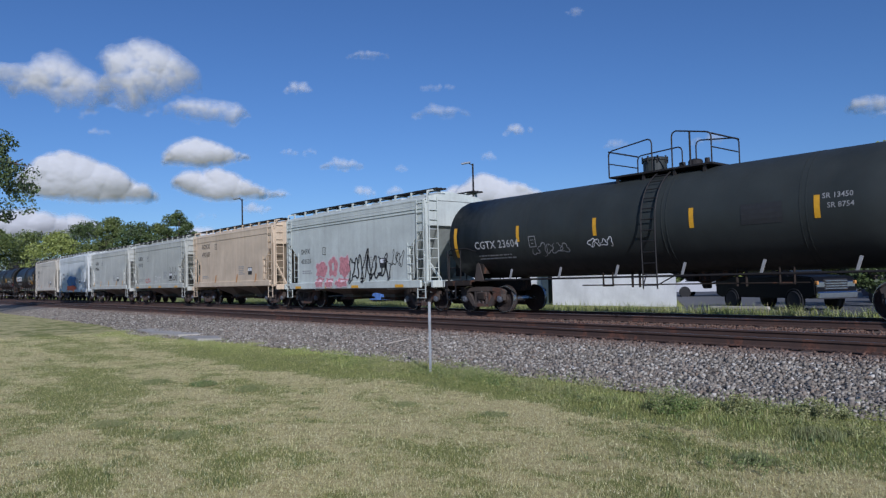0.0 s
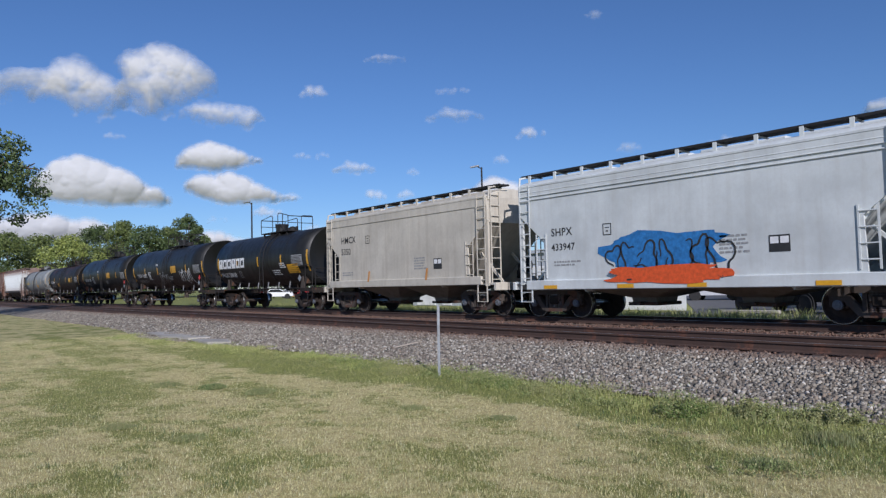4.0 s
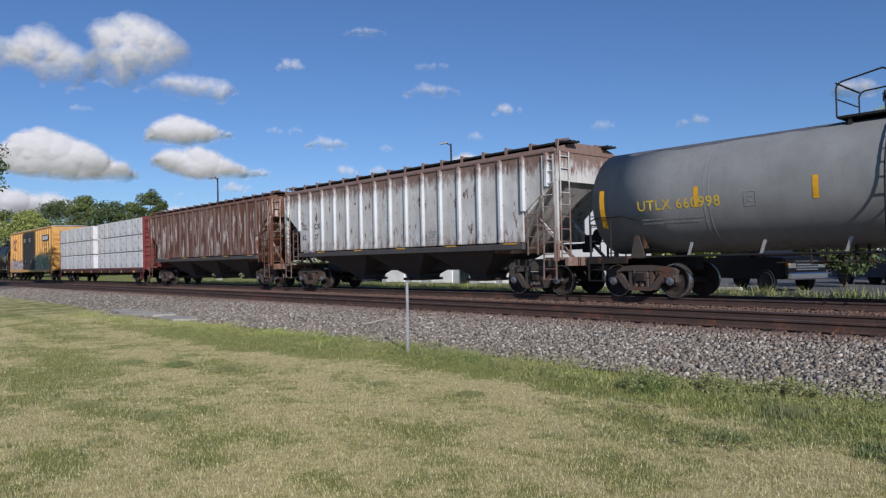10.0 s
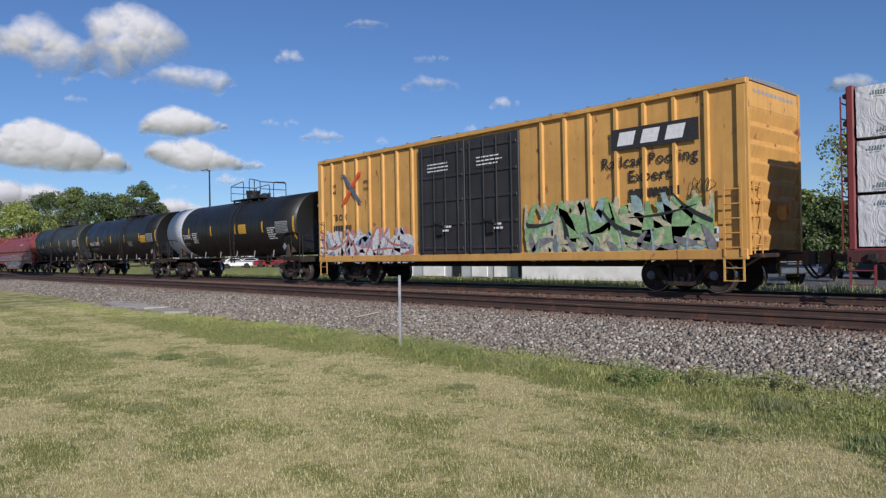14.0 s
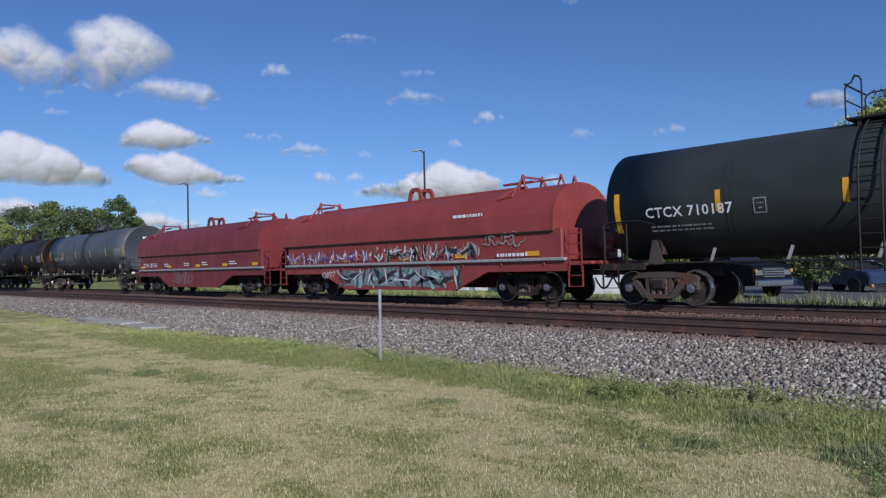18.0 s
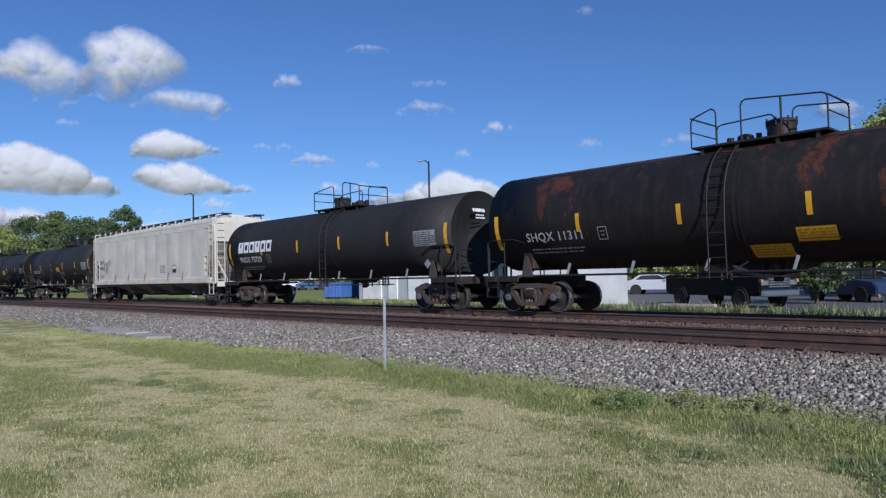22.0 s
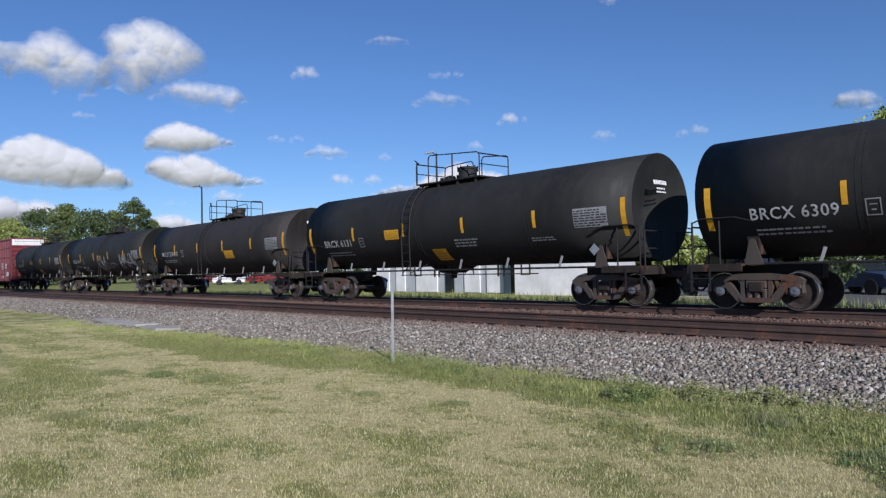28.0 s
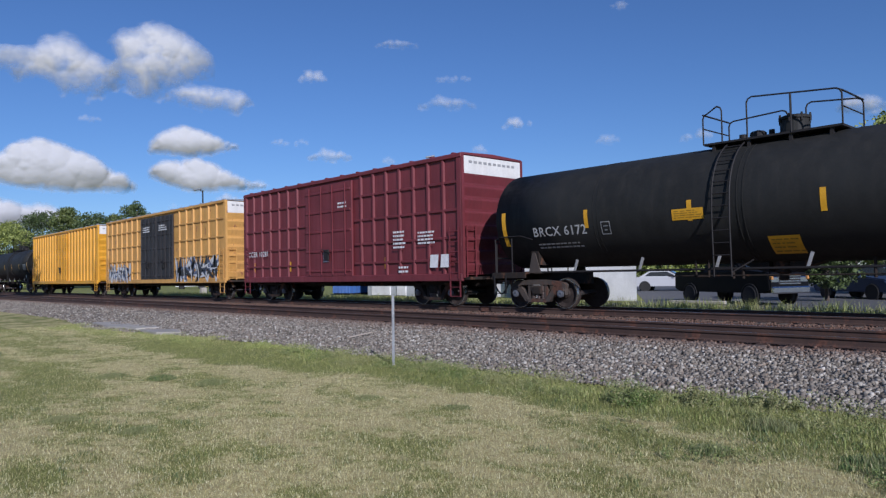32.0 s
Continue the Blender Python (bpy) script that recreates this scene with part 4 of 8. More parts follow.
# ---- box cars ----
def box_paint(kind):
    if kind not in TANK_MATS:
        P = {
            "box_yellow": dict(col=(0.62, 0.34, 0.085), rough=0.55, dirt=(0.36, 0.18, 0.07), amount=0.45, rust=0.05, rust_col=(0.20, 0.08, 0.04), rust_scale=1.6),
            "box_bright": dict(col=(0.72, 0.36, 0.02), rough=0.45, dirt=(0.3, 0.16, 0.05), amount=0.2),
            "box_maroon": dict(col=(0.17, 0.028, 0.034), rough=0.5, dirt=(0.05, 0.02, 0.02), amount=0.3),
            "box_black": dict(col=(0.025, 0.025, 0.027), rough=0.5, dirt=(0.08, 0.06, 0.05), amount=0.3),
            "box_white": dict(col=(0.72, 0.71, 0.66), rough=0.55, dirt=(0.35, 0.28, 0.2), amount=0.2),
            "coil_red": dict(col=(0.27, 0.046, 0.037), rough=0.45, dirt=(0.16, 0.04, 0.03), amount=0.3),
            "coil_dark": dict(col=(0.19, 0.028, 0.030), rough=0.45, dirt=(0.09, 0.025, 0.025), amount=0.3),
            "beam_red": dict(col=(0.21, 0.038, 0.034), rough=0.5, dirt=(0.05, 0.03, 0.03), amount=0.4),
        }[kind]
        TANK_MATS[kind] = paint(kind + " paint", **P)
    return TANK_MATS[kind]


def boxcar(x0, L, B, kind, door_kind, door, label, cross_ribs=False, posts=14, white_header=False):
    """B: half length of the body; door: (from x, to x) of the pair of plug doors."""
    root = thing("boxcar", label, "boxcar", "cars of the freight train")
    skin, dk = box_paint(kind), box_paint(door_kind)
    W, z0, z1 = 1.52, 0.98, 5.18
    surf = lambda z: -(W + 0.012)
    bm = bmesh.new()
    box(bm, 0, 0, (z0 + z1) / 2 + 0.05, 2 * B - 0.1, 2 * W - 0.06, z1 - z0 - 0.1)
    part("body", bm, skin, root)
    for s in (-1, 1):
        bm = bmesh.new()
        box(bm, 0, s * (W + 0.02), z0 + 0.02, 2 * B, 0.12, 0.26, 0.02)
        part("side_sill", bm, skin, root)
        bm = bmesh.new()
        box(bm, 0, s * (W + 0.0), z1 - 0.06, 2 * B + 0.06, 0.14, 0.14, 0.02)
        part("top_rail", bm, skin, root)
        for k in range(posts):
            x = -B + 0.12 + (2 * B - 0.24) * k / (posts - 1)
            if s < 0 and door[0] - 0.15 < x < door[1] + 0.15 or s > 0 and -door[1] - 0.15 < x < -door[0] + 0.15:
                continue
            bm = bmesh.new()
            w = 0.07 if 0 < k < posts - 1 else 0.16
            prism(bm, [(-w, 0.0), (-w * 0.6, 0.075), (w * 0.6, 0.075), (w, 0.0)], "z", z0 + 0.1, z1 - 0.1)
            for v in bm.verts:
                v.co.y *= s
            part("side_post", bm, skin, root, m=pose(x, s * (W - 0.03), 0))
        if cross_ribs:
            for z in (1.6, 2.35, 3.3, 4.25):
                for a, b in ((-B, door[0]), (door[1], B)):
                    bm = bmesh.new()
                    box(bm, (a + b) / 2, s * (W + 0.01), z, b - a - 0.1, 0.05, 0.09, 0.01)
                    part("side_rib", bm, skin, root)
        # plug doors with rods and ribs
        n = 2 if door_kind != kind else 1
        d0, d1 = door if s < 0 else (-door[1], -door[0])
        for k in range(n):
            a, b = d0 + (d1 - d0) * k / n, d0 + (d1 - d0) * (k + 1) / n
            bm = bmesh.new()
            box(bm, (a + b) / 2, s * (W + 0.045), (z0 + z1) / 2 - 0.05, b - a - 0.05, 0.09, z1 - z0 - 0.35, 0.02)
            dr = part("door", bm, dk, root)
            for j in range(5):
                z = z0 + 0.35 + (z1 - z0 - 0.9) * j / 4
                bm = bmesh.new()
                box(bm, (a + b) / 2, s * (W + 0.10), z, b - a - 0.2, 0.05, 0.10, 0.015)
                part("door_rib", bm, dk, dr)
            for f in (0.12, 0.38, 0.62, 0.88):
                bm = bmesh.new()
                x = a + (b - a) * f
                rod(bm, (x, s * (W + 0.15), z0 + 0.2), (x, s * (W + 0.15), z1 - 0.3), 0.025, 6)
                part("lock_rod", bm, dk, dr)
            bm = bmesh.new()
            box(bm, (a + b) / 2, s * (W + 0.17), 2.0, 0.35, 0.06, 0.45, 0.02)
            rod(bm, ((a + b) / 2 - 0.3, s * (W + 0.22), 2.25), ((a + b) / 2 + 0.35, s * (W + 0.22), 2.05), 0.02, 6)
            part("door_handle", bm, M["black_iron"], dr)
    bm = bmesh.new()
    prism(bm, [(-W - 0.04, z1 - 0.02), (W + 0.04, z1 - 0.02), (W, z1 + 0.04), (0, z1 + 0.10), (-W, z1 + 0.04)], "x", -B - 0.02, B + 0.02)
    for k in range(14):
        x = -B + 0.5 + (2 * B - 1.0) * k / 13
        box(bm, x, 0, z1 + 0.07, 0.12, 2 * W - 0.1, 0.05)
    part("roof", bm, M["galv"] if kind != "box_maroon" else skin, root)
    for s in (-1, 1):
        turn = 0 if s > 0 else 180
        bm = bmesh.new()
        box(bm, 0, 0, z1 - 0.36, 0.05, 2 * W, 0.60)
        part("end_header", bm, box_paint("box_white") if white_header else skin, root, "white painted end header" if white_header else "", m=pose(s * B, 0, 0))
        small = bmesh.new()
        for k in range(10):
            vs = [small.verts.new((s * (B + 0.03), s * (-1.2 + k * 0.24 + a * 0.16), z1 - 0.30 + b * 0.09)) for a, b in ((0, 0), (1, 0), (1, 1), (0, 1))]
            small.faces.new(vs)
        part("end_marks", small, M["grey_letter"], root)
        for k in range(8):
            z = 1.30 + k * 0.44
            bm = bmesh.new()
            prism(bm, [(0.0, z - 0.17), (0.075, z + 0.10), (0.075, z + 0.13), (0.0, z + 0.19)], "y", -W + 0.08, W - 0.08)
            part("end_rib", bm, skin, root, m=pose(s * (B - 0.05), 0, 0, 0, 0, turn))
        for w in (-1, 1):
            bm = bmesh.new()
            box(bm, s * (B - 0.03), w * (W - 0.02), (z0 + z1) / 2, 0.14, 0.12, z1 - z0)
            part("corner_post", bm, skin, root)
            bm = bmesh.new()
            ladder_bm(bm, 0.42, 1.75, 5)
            part("ladder", bm, skin, root, m=pose(s * (B - 0.34), w * (W + 0.10), 0.95))
            shared("sill_step", "sillstep", step_bm, skin, root, pose(s * (B - 0.34), w * (W + 0.06), 0.95))
        bm = bmesh.new()
        ladder_bm(bm, 0.42, 1.75, 5)
        part("ladder", bm, skin, root, m=pose(s * (B + 0.09), -s * (W - 0.32), 1.0, 0, 0, 90))
        bm = bmesh.new()
        box(bm, 0, 0, 0.96, 0.35, 2 * W - 0.2, 0.10, 0.01)
        part("end_platform", bm, M["running"], root, m=pose(s * (B + 0.1), 0, 0))
        shared("hand_brake", "tbrake", make_brake, skin, root, pose(s * (B + 0.05), 0.25, 1.5, 0, 0, turn))
    tc = B - 2.0
    bm = bmesh.new()
    box(bm, 0, 0, 0.82, 2 * B - 0.6, 0.5, 0.30)
    for k in range(9):
        box(bm, -B + 1 + (2 * B - 2) * k / 8, 0, 0.88, 0.14, 2.8, 0.14)
    part("underframe", bm, M["running"], root)
    for s in (-1, 1):
        truck(root, s * tc, x0, M["running"])
    end_gear(root, L, B - 0.3)
    for x in (-B + 0.9, -B * 0.45, B * 0.45, B - 0.9):
        panel(x, 1.35, 0.14, 0.45, surf, M["yellow"], root, "reflector", steps=1)
    on_train(root, x0)
    return root, surf


# ---- centre-beam flat car with wrapped lumber ----
def wrap_material():
    m, t, b = mat_base("white lumber wrap", 0.45)
    big = noise_node(t, 2.2, 5, 0.7)
    folds = noise_node(t, 1.3, 4, 0.5, stretch=(1.7, 1, 0.8))
    folds.inputs["Distortion"].default_value = 2.6
    c = mixc(t, ramp(t, big.outputs[0], [(0.35, (0, 0, 0)), (0.7, (1, 1, 1))]).outputs[0], (0.60, 0.60, 0.585), (0.76, 0.755, 0.74))
    t.links.new(c, b.inputs["Base Color"])
    bump(t, b, ramp(t, folds.outputs[0], [(0.3, (0, 0, 0)), (0.5, (1, 1, 1)), (0.7, (0, 0, 0))]).outputs[0], 0.30, 0.06)
    return m


M["wrap"] = wrap_material()
M["grimy_red"] = paint("grimy red steel", (0.085, 0.025, 0.022), 0.7, (0.03, 0.022, 0.02), 0.8)
M["green_print"] = plain("green wrap print", (0.13, 0.22, 0.19), 0.6, 0, 0.2)


def wrinkled_bundle(bm, w, h, dep, seed):
    """A wrapped bundle: a box whose faces sag and crease."""
    bmesh.ops.create_cube(bm, size=1.0, matrix=Matrix.Diagonal((w, dep, h, 1)))
    bmesh.ops.subdivide_edges(bm, edges=bm.edges[:], cuts=9, use_grid_fill=True)
    for v in bm.verts:
        n = noise.noise(Vector((v.co.x * 1.6 + seed * 9.1, v.co.z * 2.2, seed)))
        n2 = noise.noise(Vector((v.co.x * 4.5 + v.co.z * 3.2, seed * 3.3, v.co.z * 2)))
        edge = min(1, 6 * (0.5 - abs(v.co.z / h)) + 0.2)
        v.co.y += math.copysign((0.045 * n + 0.028 * n2) * edge, v.co.y)
        v.co.z += 0.012 * n2
        v.co.x += 0.010 * n2


def centre_beam(x0, L, B):
    root = thing("centre_beam_flat_car", "dark red centre-beam flat car carrying white wrapped lumber", "flat car", "cars of the freight train")
    skin = box_paint("beam_red")
    bm = bmesh.new()
    box(bm, 0, 0, 1.02, 2 * B, 2.75, 0.14, 0.02)
    part("deck", bm, skin, root)
    for s in (-1, 1):
        bm = bmesh.new()
        box(bm, 0, s * 1.36, 0.92, 2 * B, 0.10, 0.27, 0.01)
        part("side_sill", bm, M["grimy_red"], root, "grimy dark red side sill")
        for k in range(24):
            x = -B + 0.5 + (2 * B - 1.0) * k / 23
            bm = bmesh.new()
            box(bm, x, s * 1.44, 0.90, 0.20, 0.10, 0.16, 0.02)
            rod(bm, (x, s * 1.47, 0.82), (x + 0.12, s * 1.47, 0.82), 0.05, 8)
            part("winch", bm, M["black_iron"], root)
        bm = bmesh.new()
        box(bm, s * (B - 0.10), 0, 2.80, 0.16, 2.75, 3.6, 0.03)
        bh = part("bulkhead", bm, skin, root)
        for k in range(6):
            bm = bmesh.new()
            box(bm, s * (B + 0.02), 0, 1.4 + 0.6 * k, 0.10, 2.6, 0.10, 0.02)
            part("bulkhead_rib", bm, skin, bh)
        for w in (-1, 1):
            bm = bmesh.new()
            ladder_bm(bm, 0.42, 3.4, 10)
            part("ladder", bm, skin, root, m=pose(s * (B + 0.10), w * 1.1, 1.0, 0, 0, 90))
            shared("sill_step", "sillstep", step_bm, skin, root, pose(s * (B - 0.3), w * 1.40, 0.9))
        truck(root, s * (B - 2.1), x0, M["running"])
    bm = bmesh.new()
    for k in range(19):
        x = -B + 0.2 + (2 * B - 0.4) * k / 18
        box(bm, x, 0, 2.75, 0.14, 0.16, 3.4)
    box(bm, 0, 0, 4.62, 2 * B - 0.3, 0.5, 0.16, 0.02)
    part("centre_beam", bm, skin, root)
    bm = bmesh.new()
    box(bm, 0, 0, 0.78, 2 * B - 2, 0.6, 0.4)
    for k in range(11):
        box(bm, -B + 1.5 + (2 * B - 3.0) * k / 10, 0, 0.80, 0.16, 2.5, 0.22)
    part("centre_sill", bm, M["running"], root)
    end_gear(root, L, B - 0.3)
    for k in range(8):
        panel(-B + 1.5 + k * (2 * B - 3.6) / 7, 0.78, 0.62, 0.14, lambda z: -1.42, M["yellow"], root, "reflector", steps=1)
    on_train(root, x0)
    # lumber: two groups of bundles, three high, on each side of the beam
    shapes = []
    for k in range(3):
        bm = bmesh.new()
        wrinkled_bundle(bm, 2.50, 1.09, 1.14, k)
        me = bpy.data.meshes.new("lumber_pack")
        bm.to_mesh(me)
        bm.free()
        me.materials.append(M["wrap"])
        me.shade_smooth()
        me.set_sharp_from_angle(angle=radians(50))
        shapes.append(me)
    bm = bmesh.new()
    for j in range(6):
        bm.faces.new([bm.verts.new((-0.16 + j * 0.052 + a * 0.032, -0.615, b * 0.055)) for a, b in ((0, 0), (1, 0), (1, 1), (0, 1))])
    bm.faces.new([bm.verts.new((-0.10 + a * 0.2, -0.615, -0.04 + b * 0.014)) for a, b in ((0, 0), (1, 0), (1, 1), (0, 1))])
    print_mesh = bpy.data.meshes.new("wrap_print")
    bm.to_mesh(print_mesh)
    bm.free()
    print_mesh.materials.append(M["green_print"])
    strap = bmesh.new()
    prism(strap, [(-0.607, -0.56), (-0.607, 0.583), (0.6, 0.583), (0.6, 0.570), (-0.592, 0.570), (-0.592, -0.56)], "x", -0.015, 0.015)
    sme = bpy.data.meshes.new("strap")
    strap.to_mesh(sme)
    strap.free()
    sme.materials.append(M["grey_letter"])
    n = 0
    for g in (-1, 1):
        for side in (-1, 1):
            for col in range(4):
                for row in range(3):
                    x = g * (0.60 + 1.26 + col * (B - 0.80) / 4)
                    ob = tagged(new("lumber_pack", shapes[n % 3]), "lumber bundle in creased white plastic wrap", "lumber bundle", "lumber on the flat car")
                    for q, (cx, cz) in enumerate(((-0.75, 0.36), (0.0, 0.02), (0.62, 0.36), (-0.62, -0.42), (0.55, -0.38))):
                        link_mesh("wrap_print", print_mesh, ob, "faded green print" if q == 0 else "", pose(cx + 0.1 * math.sin(n * 1.7), 0, cz))
                    for xs in (-0.55, 0.55):
                        link_mesh("strap", sme, ob, "", pose(xs, 0, 0))
                    if side > 0:
                        ob.matrix_basis = pose(0, 0, 0, 0, 0, 180)
                    n += 1
                    LOADS.append((ob, x0 + x + 0.02 * noise.noise((n, 3, 1)), side * 0.80, 1.67 + row * 1.16, 0 if side < 0 else 180))
    return root


LOADS = []


# ---- coil cars ----
def coil_car(x0, L, label, kind="coil_red", reach=0.0):
    root = thing("coil_car", label, "coil car", "cars of the freight train")
    red = box_paint(kind)
    B, W = L / 2 - 1.15, 1.50
    F = B + reach            # leading end of the body
    surf = lambda z: -(W + 0.012)
    # trough with fish-belly side sills
    for s in (-1, 1):
        bm = bmesh.new()
        prism(bm, [(-B, 1.30), (-B, 0.95), (-B + 2.75, 0.95), (-B + 4.3, 0.34), (F - 4.6, 0.34), (F - 3.1, 0.95), (F, 0.95), (F, 1.30)], "y", -0.06, 0.06)
        part("side_sill", bm, red, root, m=pose(0, s * (W - 0.10), 0))
        bm = bmesh.new()
        box(bm, (F - B) / 2, s * (W - 0.02), 1.30, F + B, 0.16, 0.10, 0.02)
        part("sill_flange", bm, M["grey_letter"], root, "dusty grey flange")
        for k in range(9):
            bm = bmesh.new()
            box(bm, -B + 0.8 + (F + B - 1.6) * k / 8, s * (W - 0.05), 1.25, 0.05, 0.12, 0.24, 0.01)
            part("flange_bracket", bm, red, root)
    bm = bmesh.new()
    box(bm, (F - B) / 2, 0, 1.75, F + B - 0.3, 2 * W - 0.04, 0.95, 0.03)
    part("trough", bm, red, root)
    # hood: straight lower wall, rounded shoulder
    out = [(-W - 0.02, 2.12)]
    for k in range(17):
        a = math.pi * (1 - k / 16)
        c, s_ = math.cos(a), math.sin(a)
        out.append((W * math.copysign(abs(c) ** 0.9, c), 2.42 + 1.22 * s_ ** 0.95))
    out.append((W + 0.02, 2.12))
    h0, h1 = -B - 0.2, F - 0.45
    bm = bmesh.new()
    prism(bm, out, "x", h0, h1)
    hood = part("hood", bm, red, root, "rounded steel hood", False)
    for x in (h0, h1):
        bm = bmesh.new()
        rim = [(a * 1.012, b + 0.015) for a, b in out]
        prism(bm, rim, "x", x - 0.035, x + 0.035)
        part("hood_rim", bm, red, hood)
    for s in (-1, 1):
        bm = bmesh.new()
        box(bm, (h0 + h1) / 2, s * (W + 0.03), 2.13, h1 - h0, 0.05, 0.05, 0.01)
        part("hood_seam", bm, M["running"], hood)
    # crown rail between the stacking brackets, which are bent from round bar
    bm = bmesh.new()
    box(bm, (h0 + h1) / 2 - 0.1, -0.42, 3.62, h1 - h0 - 3.4, 0.10, 0.12, 0.02)
    part("crown_rail", bm, red, hood)
    for x, w in ((h0 + 1.5, 1), (h1 - 1.9, -1), (h1 - 0.5, 0)):
        bm = bmesh.new()
        if w:
            for y in (-0.55, 0.55):
                pipe(bm, [(x - 0.16, y, 3.55), (x, y * 0.9, 4.02), (x + 0.16, y, 3.55)], 0.035)
                sy = math.copysign(1.0, y)
                pipe(bm, [(x, y * 0.9, 3.98), (x + 0.05, sy * 1.12, 3.32), (x - 0.45, sy * 1.20, 3.22), (x, sy * 0.85, 3.58)], 0.032)
            rod(bm, (x, -0.5, 3.98), (x, 0.5, 3.98), 0.035)
            box(bm, x + 0.25 * w, -0.42, 3.80, 1.3, 0.10, 0.08, 0.02)
        else:
            for y in (-0.35, 0.35):
                pipe(bm, [(x - 0.12, y, 3.6), (x, y, 3.90), (x + 0.12, y, 3.6)], 0.03)
            rod(bm, (x - 1.5, -0.4, 3.80), (x, -0.35, 3.80), 0.03)
        part("stacking_bracket", bm, red, hood)
    # lifting eye: two thick arched plates with a cross bar
    bm = bmesh.new()
    for w in (-0.30, 0.30):
        arch = [(-0.46, 3.62), (-0.30, 4.10), (-0.16, 4.22), (0.16, 4.22), (0.30, 4.10), (0.46, 3.62), (0.28, 3.62), (0.20, 3.98), (0.10, 4.08), (-0.10, 4.08), (-0.20, 3.98), (-0.28, 3.62)]
        prism(bm, arch, "y", w - 0.05, w + 0.05)
    rod(bm, (0, -0.32, 4.13), (0, 0.32, 4.13), 0.06, 10)
    part("lifting_eye", bm, red, hood, m=pose((h0 + h1) / 2 + 0.1, 0, -0.06))
    tc = B - 2.1
    for s in (-1, 1):
        turn = 0 if s > 0 else 180
        end = F if s > 0 else -B
        bm = bmesh.new()
        box(bm, 0, 0, 1.18, 1.2, 2.9, 0.10, 0.02)
        part("end_platform", bm, red, root, m=pose(end + s * 0.25, 0, 0))
        for w in (-1, 1):
            bm = bmesh.new()
            ladder_bm(bm, 0.42, 1.2, 4)
            part("ladder", bm, red, root, m=pose(end + s * 0.3, w * 1.46, 0.95))
            shared("sill_step", "sillstep", step_bm, red, root, pose(end + s * 0.3, w * 1.46, 1.10))
        truck(root, tc + 0.1 + reach * 1.1 if s > 0 else -tc - 0.45, x0, M["running"])
        shared("hand_brake", "tbrake", make_brake, red, root, pose(end + s * 0.2, 0.5, 1.2, 0, 0, turn))
    end_gear(root, L, tc)
    on_train(root, x0)
    for x in (-B + 0.3, -B + 4.2, 0.4, B - 4.0, B - 1.0):
        panel(x, 1.42, 0.55, 0.14, lambda z: -(W + 0.012), M["yellow"], root, "reflector", steps=1)
    return root, surf


# ---- ground, tracks ----
# green places in the dry turf: x, y, half length, half width, strength
GREEN = ((-13.6, 3.2, 3.4, 0.55, 0.5), (-11.6, 2.2, 1.8, 0.4, 0.4), (-12.2, 3.9, 0.5, 0.28, 0.4), (-11.4, 4.4, 0.4, 0.3, 0.4), (-10.3, 4.7, 0.45, 0.3, 0.4), (-9.0, 2.3, 1.0, 0.3, 0.4),
         (-6.9, 1.5, 0.8, 0.25, 0.35), (-6.2, 2.55, 0.75, 0.32, 0.45), (-6.1, 3.1, 0.6, 0.28, 0.35), (-7.7, 2.7, 0.3, 0.18, 0.4), (-7.4, 5.5, 0.3, 0.15, 0.4), (-6.1, 5.8, 0.4, 0.14, 0.3), (-3.8, 6.1, 1.0, 0.35, 0.3),
         (-4.6, 2.8, 0.5, 0.25, 0.3), (-20.0, 4.3, 3.0, 0.4, 0.4), (-27.0, 5.2, 5.0, 0.5, 0.4), (-17.0, 4.7, 1.4, 0.25, 0.25), (-9.3, 3.6, 0.5, 0.2, 0.25), (-5.3, 4.2, 0.5, 0.2, 0.2), (-3.2, 4.4, 0.7, 0.3, 0.25))


def toe(x):
    """Where the ballast's foot meets the lawn."""
    return 8.45 - 1.0 * math.exp(-((x + 25.0) / 5.0) ** 2)


def green_at(x, y):
    """How green the turf is, 0 (straw) to 1."""
    g = 0.24 + 0.24 * noise.noise((x * 0.7, y * 0.9, 2.0)) + 0.24 * noise.noise((x * 1.9, y * 2.3, 5.0)) + 0.22 * noise.noise((x * 4.6, y * 5.2, 8.0)) + 0.14 * noise.noise((x * 9.0, y * 10.0, 4.0))
    for cx, cy, rx, ry, k in GREEN:
        q = ((x - cx) / rx) ** 2 + ((y - cy) / ry) ** 2
        if q < 4:
            g += 0.75 * k * math.exp(-q * 1.2)
    # the greener strip along the ballast and the lush corner
    low = (6.6 if x > -9 else 6.6 - 0.25 * min(3.6, -9 - x)) + 0.35 * noise.noise((x * 0.9, 1, 1)) + 0.25 * noise.noise((x * 2.4, 4, 1))
    low = min(low, toe(x) - 0.2)
    edge = min(1.0, max(0.0, (y - low) / 0.35)) * min(1.0, max(0.15, (x + 23) / 7))
    corner = min(1.0, max(0.0, (x + 3.7) / 2.2 + (y - 6.8) / 1.8))
    if y > 20:
        return 0.75 + 0.3 * noise.noise((x * 0.3, y * 0.3, 0))
    return min(1.0, max(0.0, g + 0.55 * max(edge, corner * (0.75 + 0.7 * noise.noise((x * 1.3, y * 1.3, 6))))))


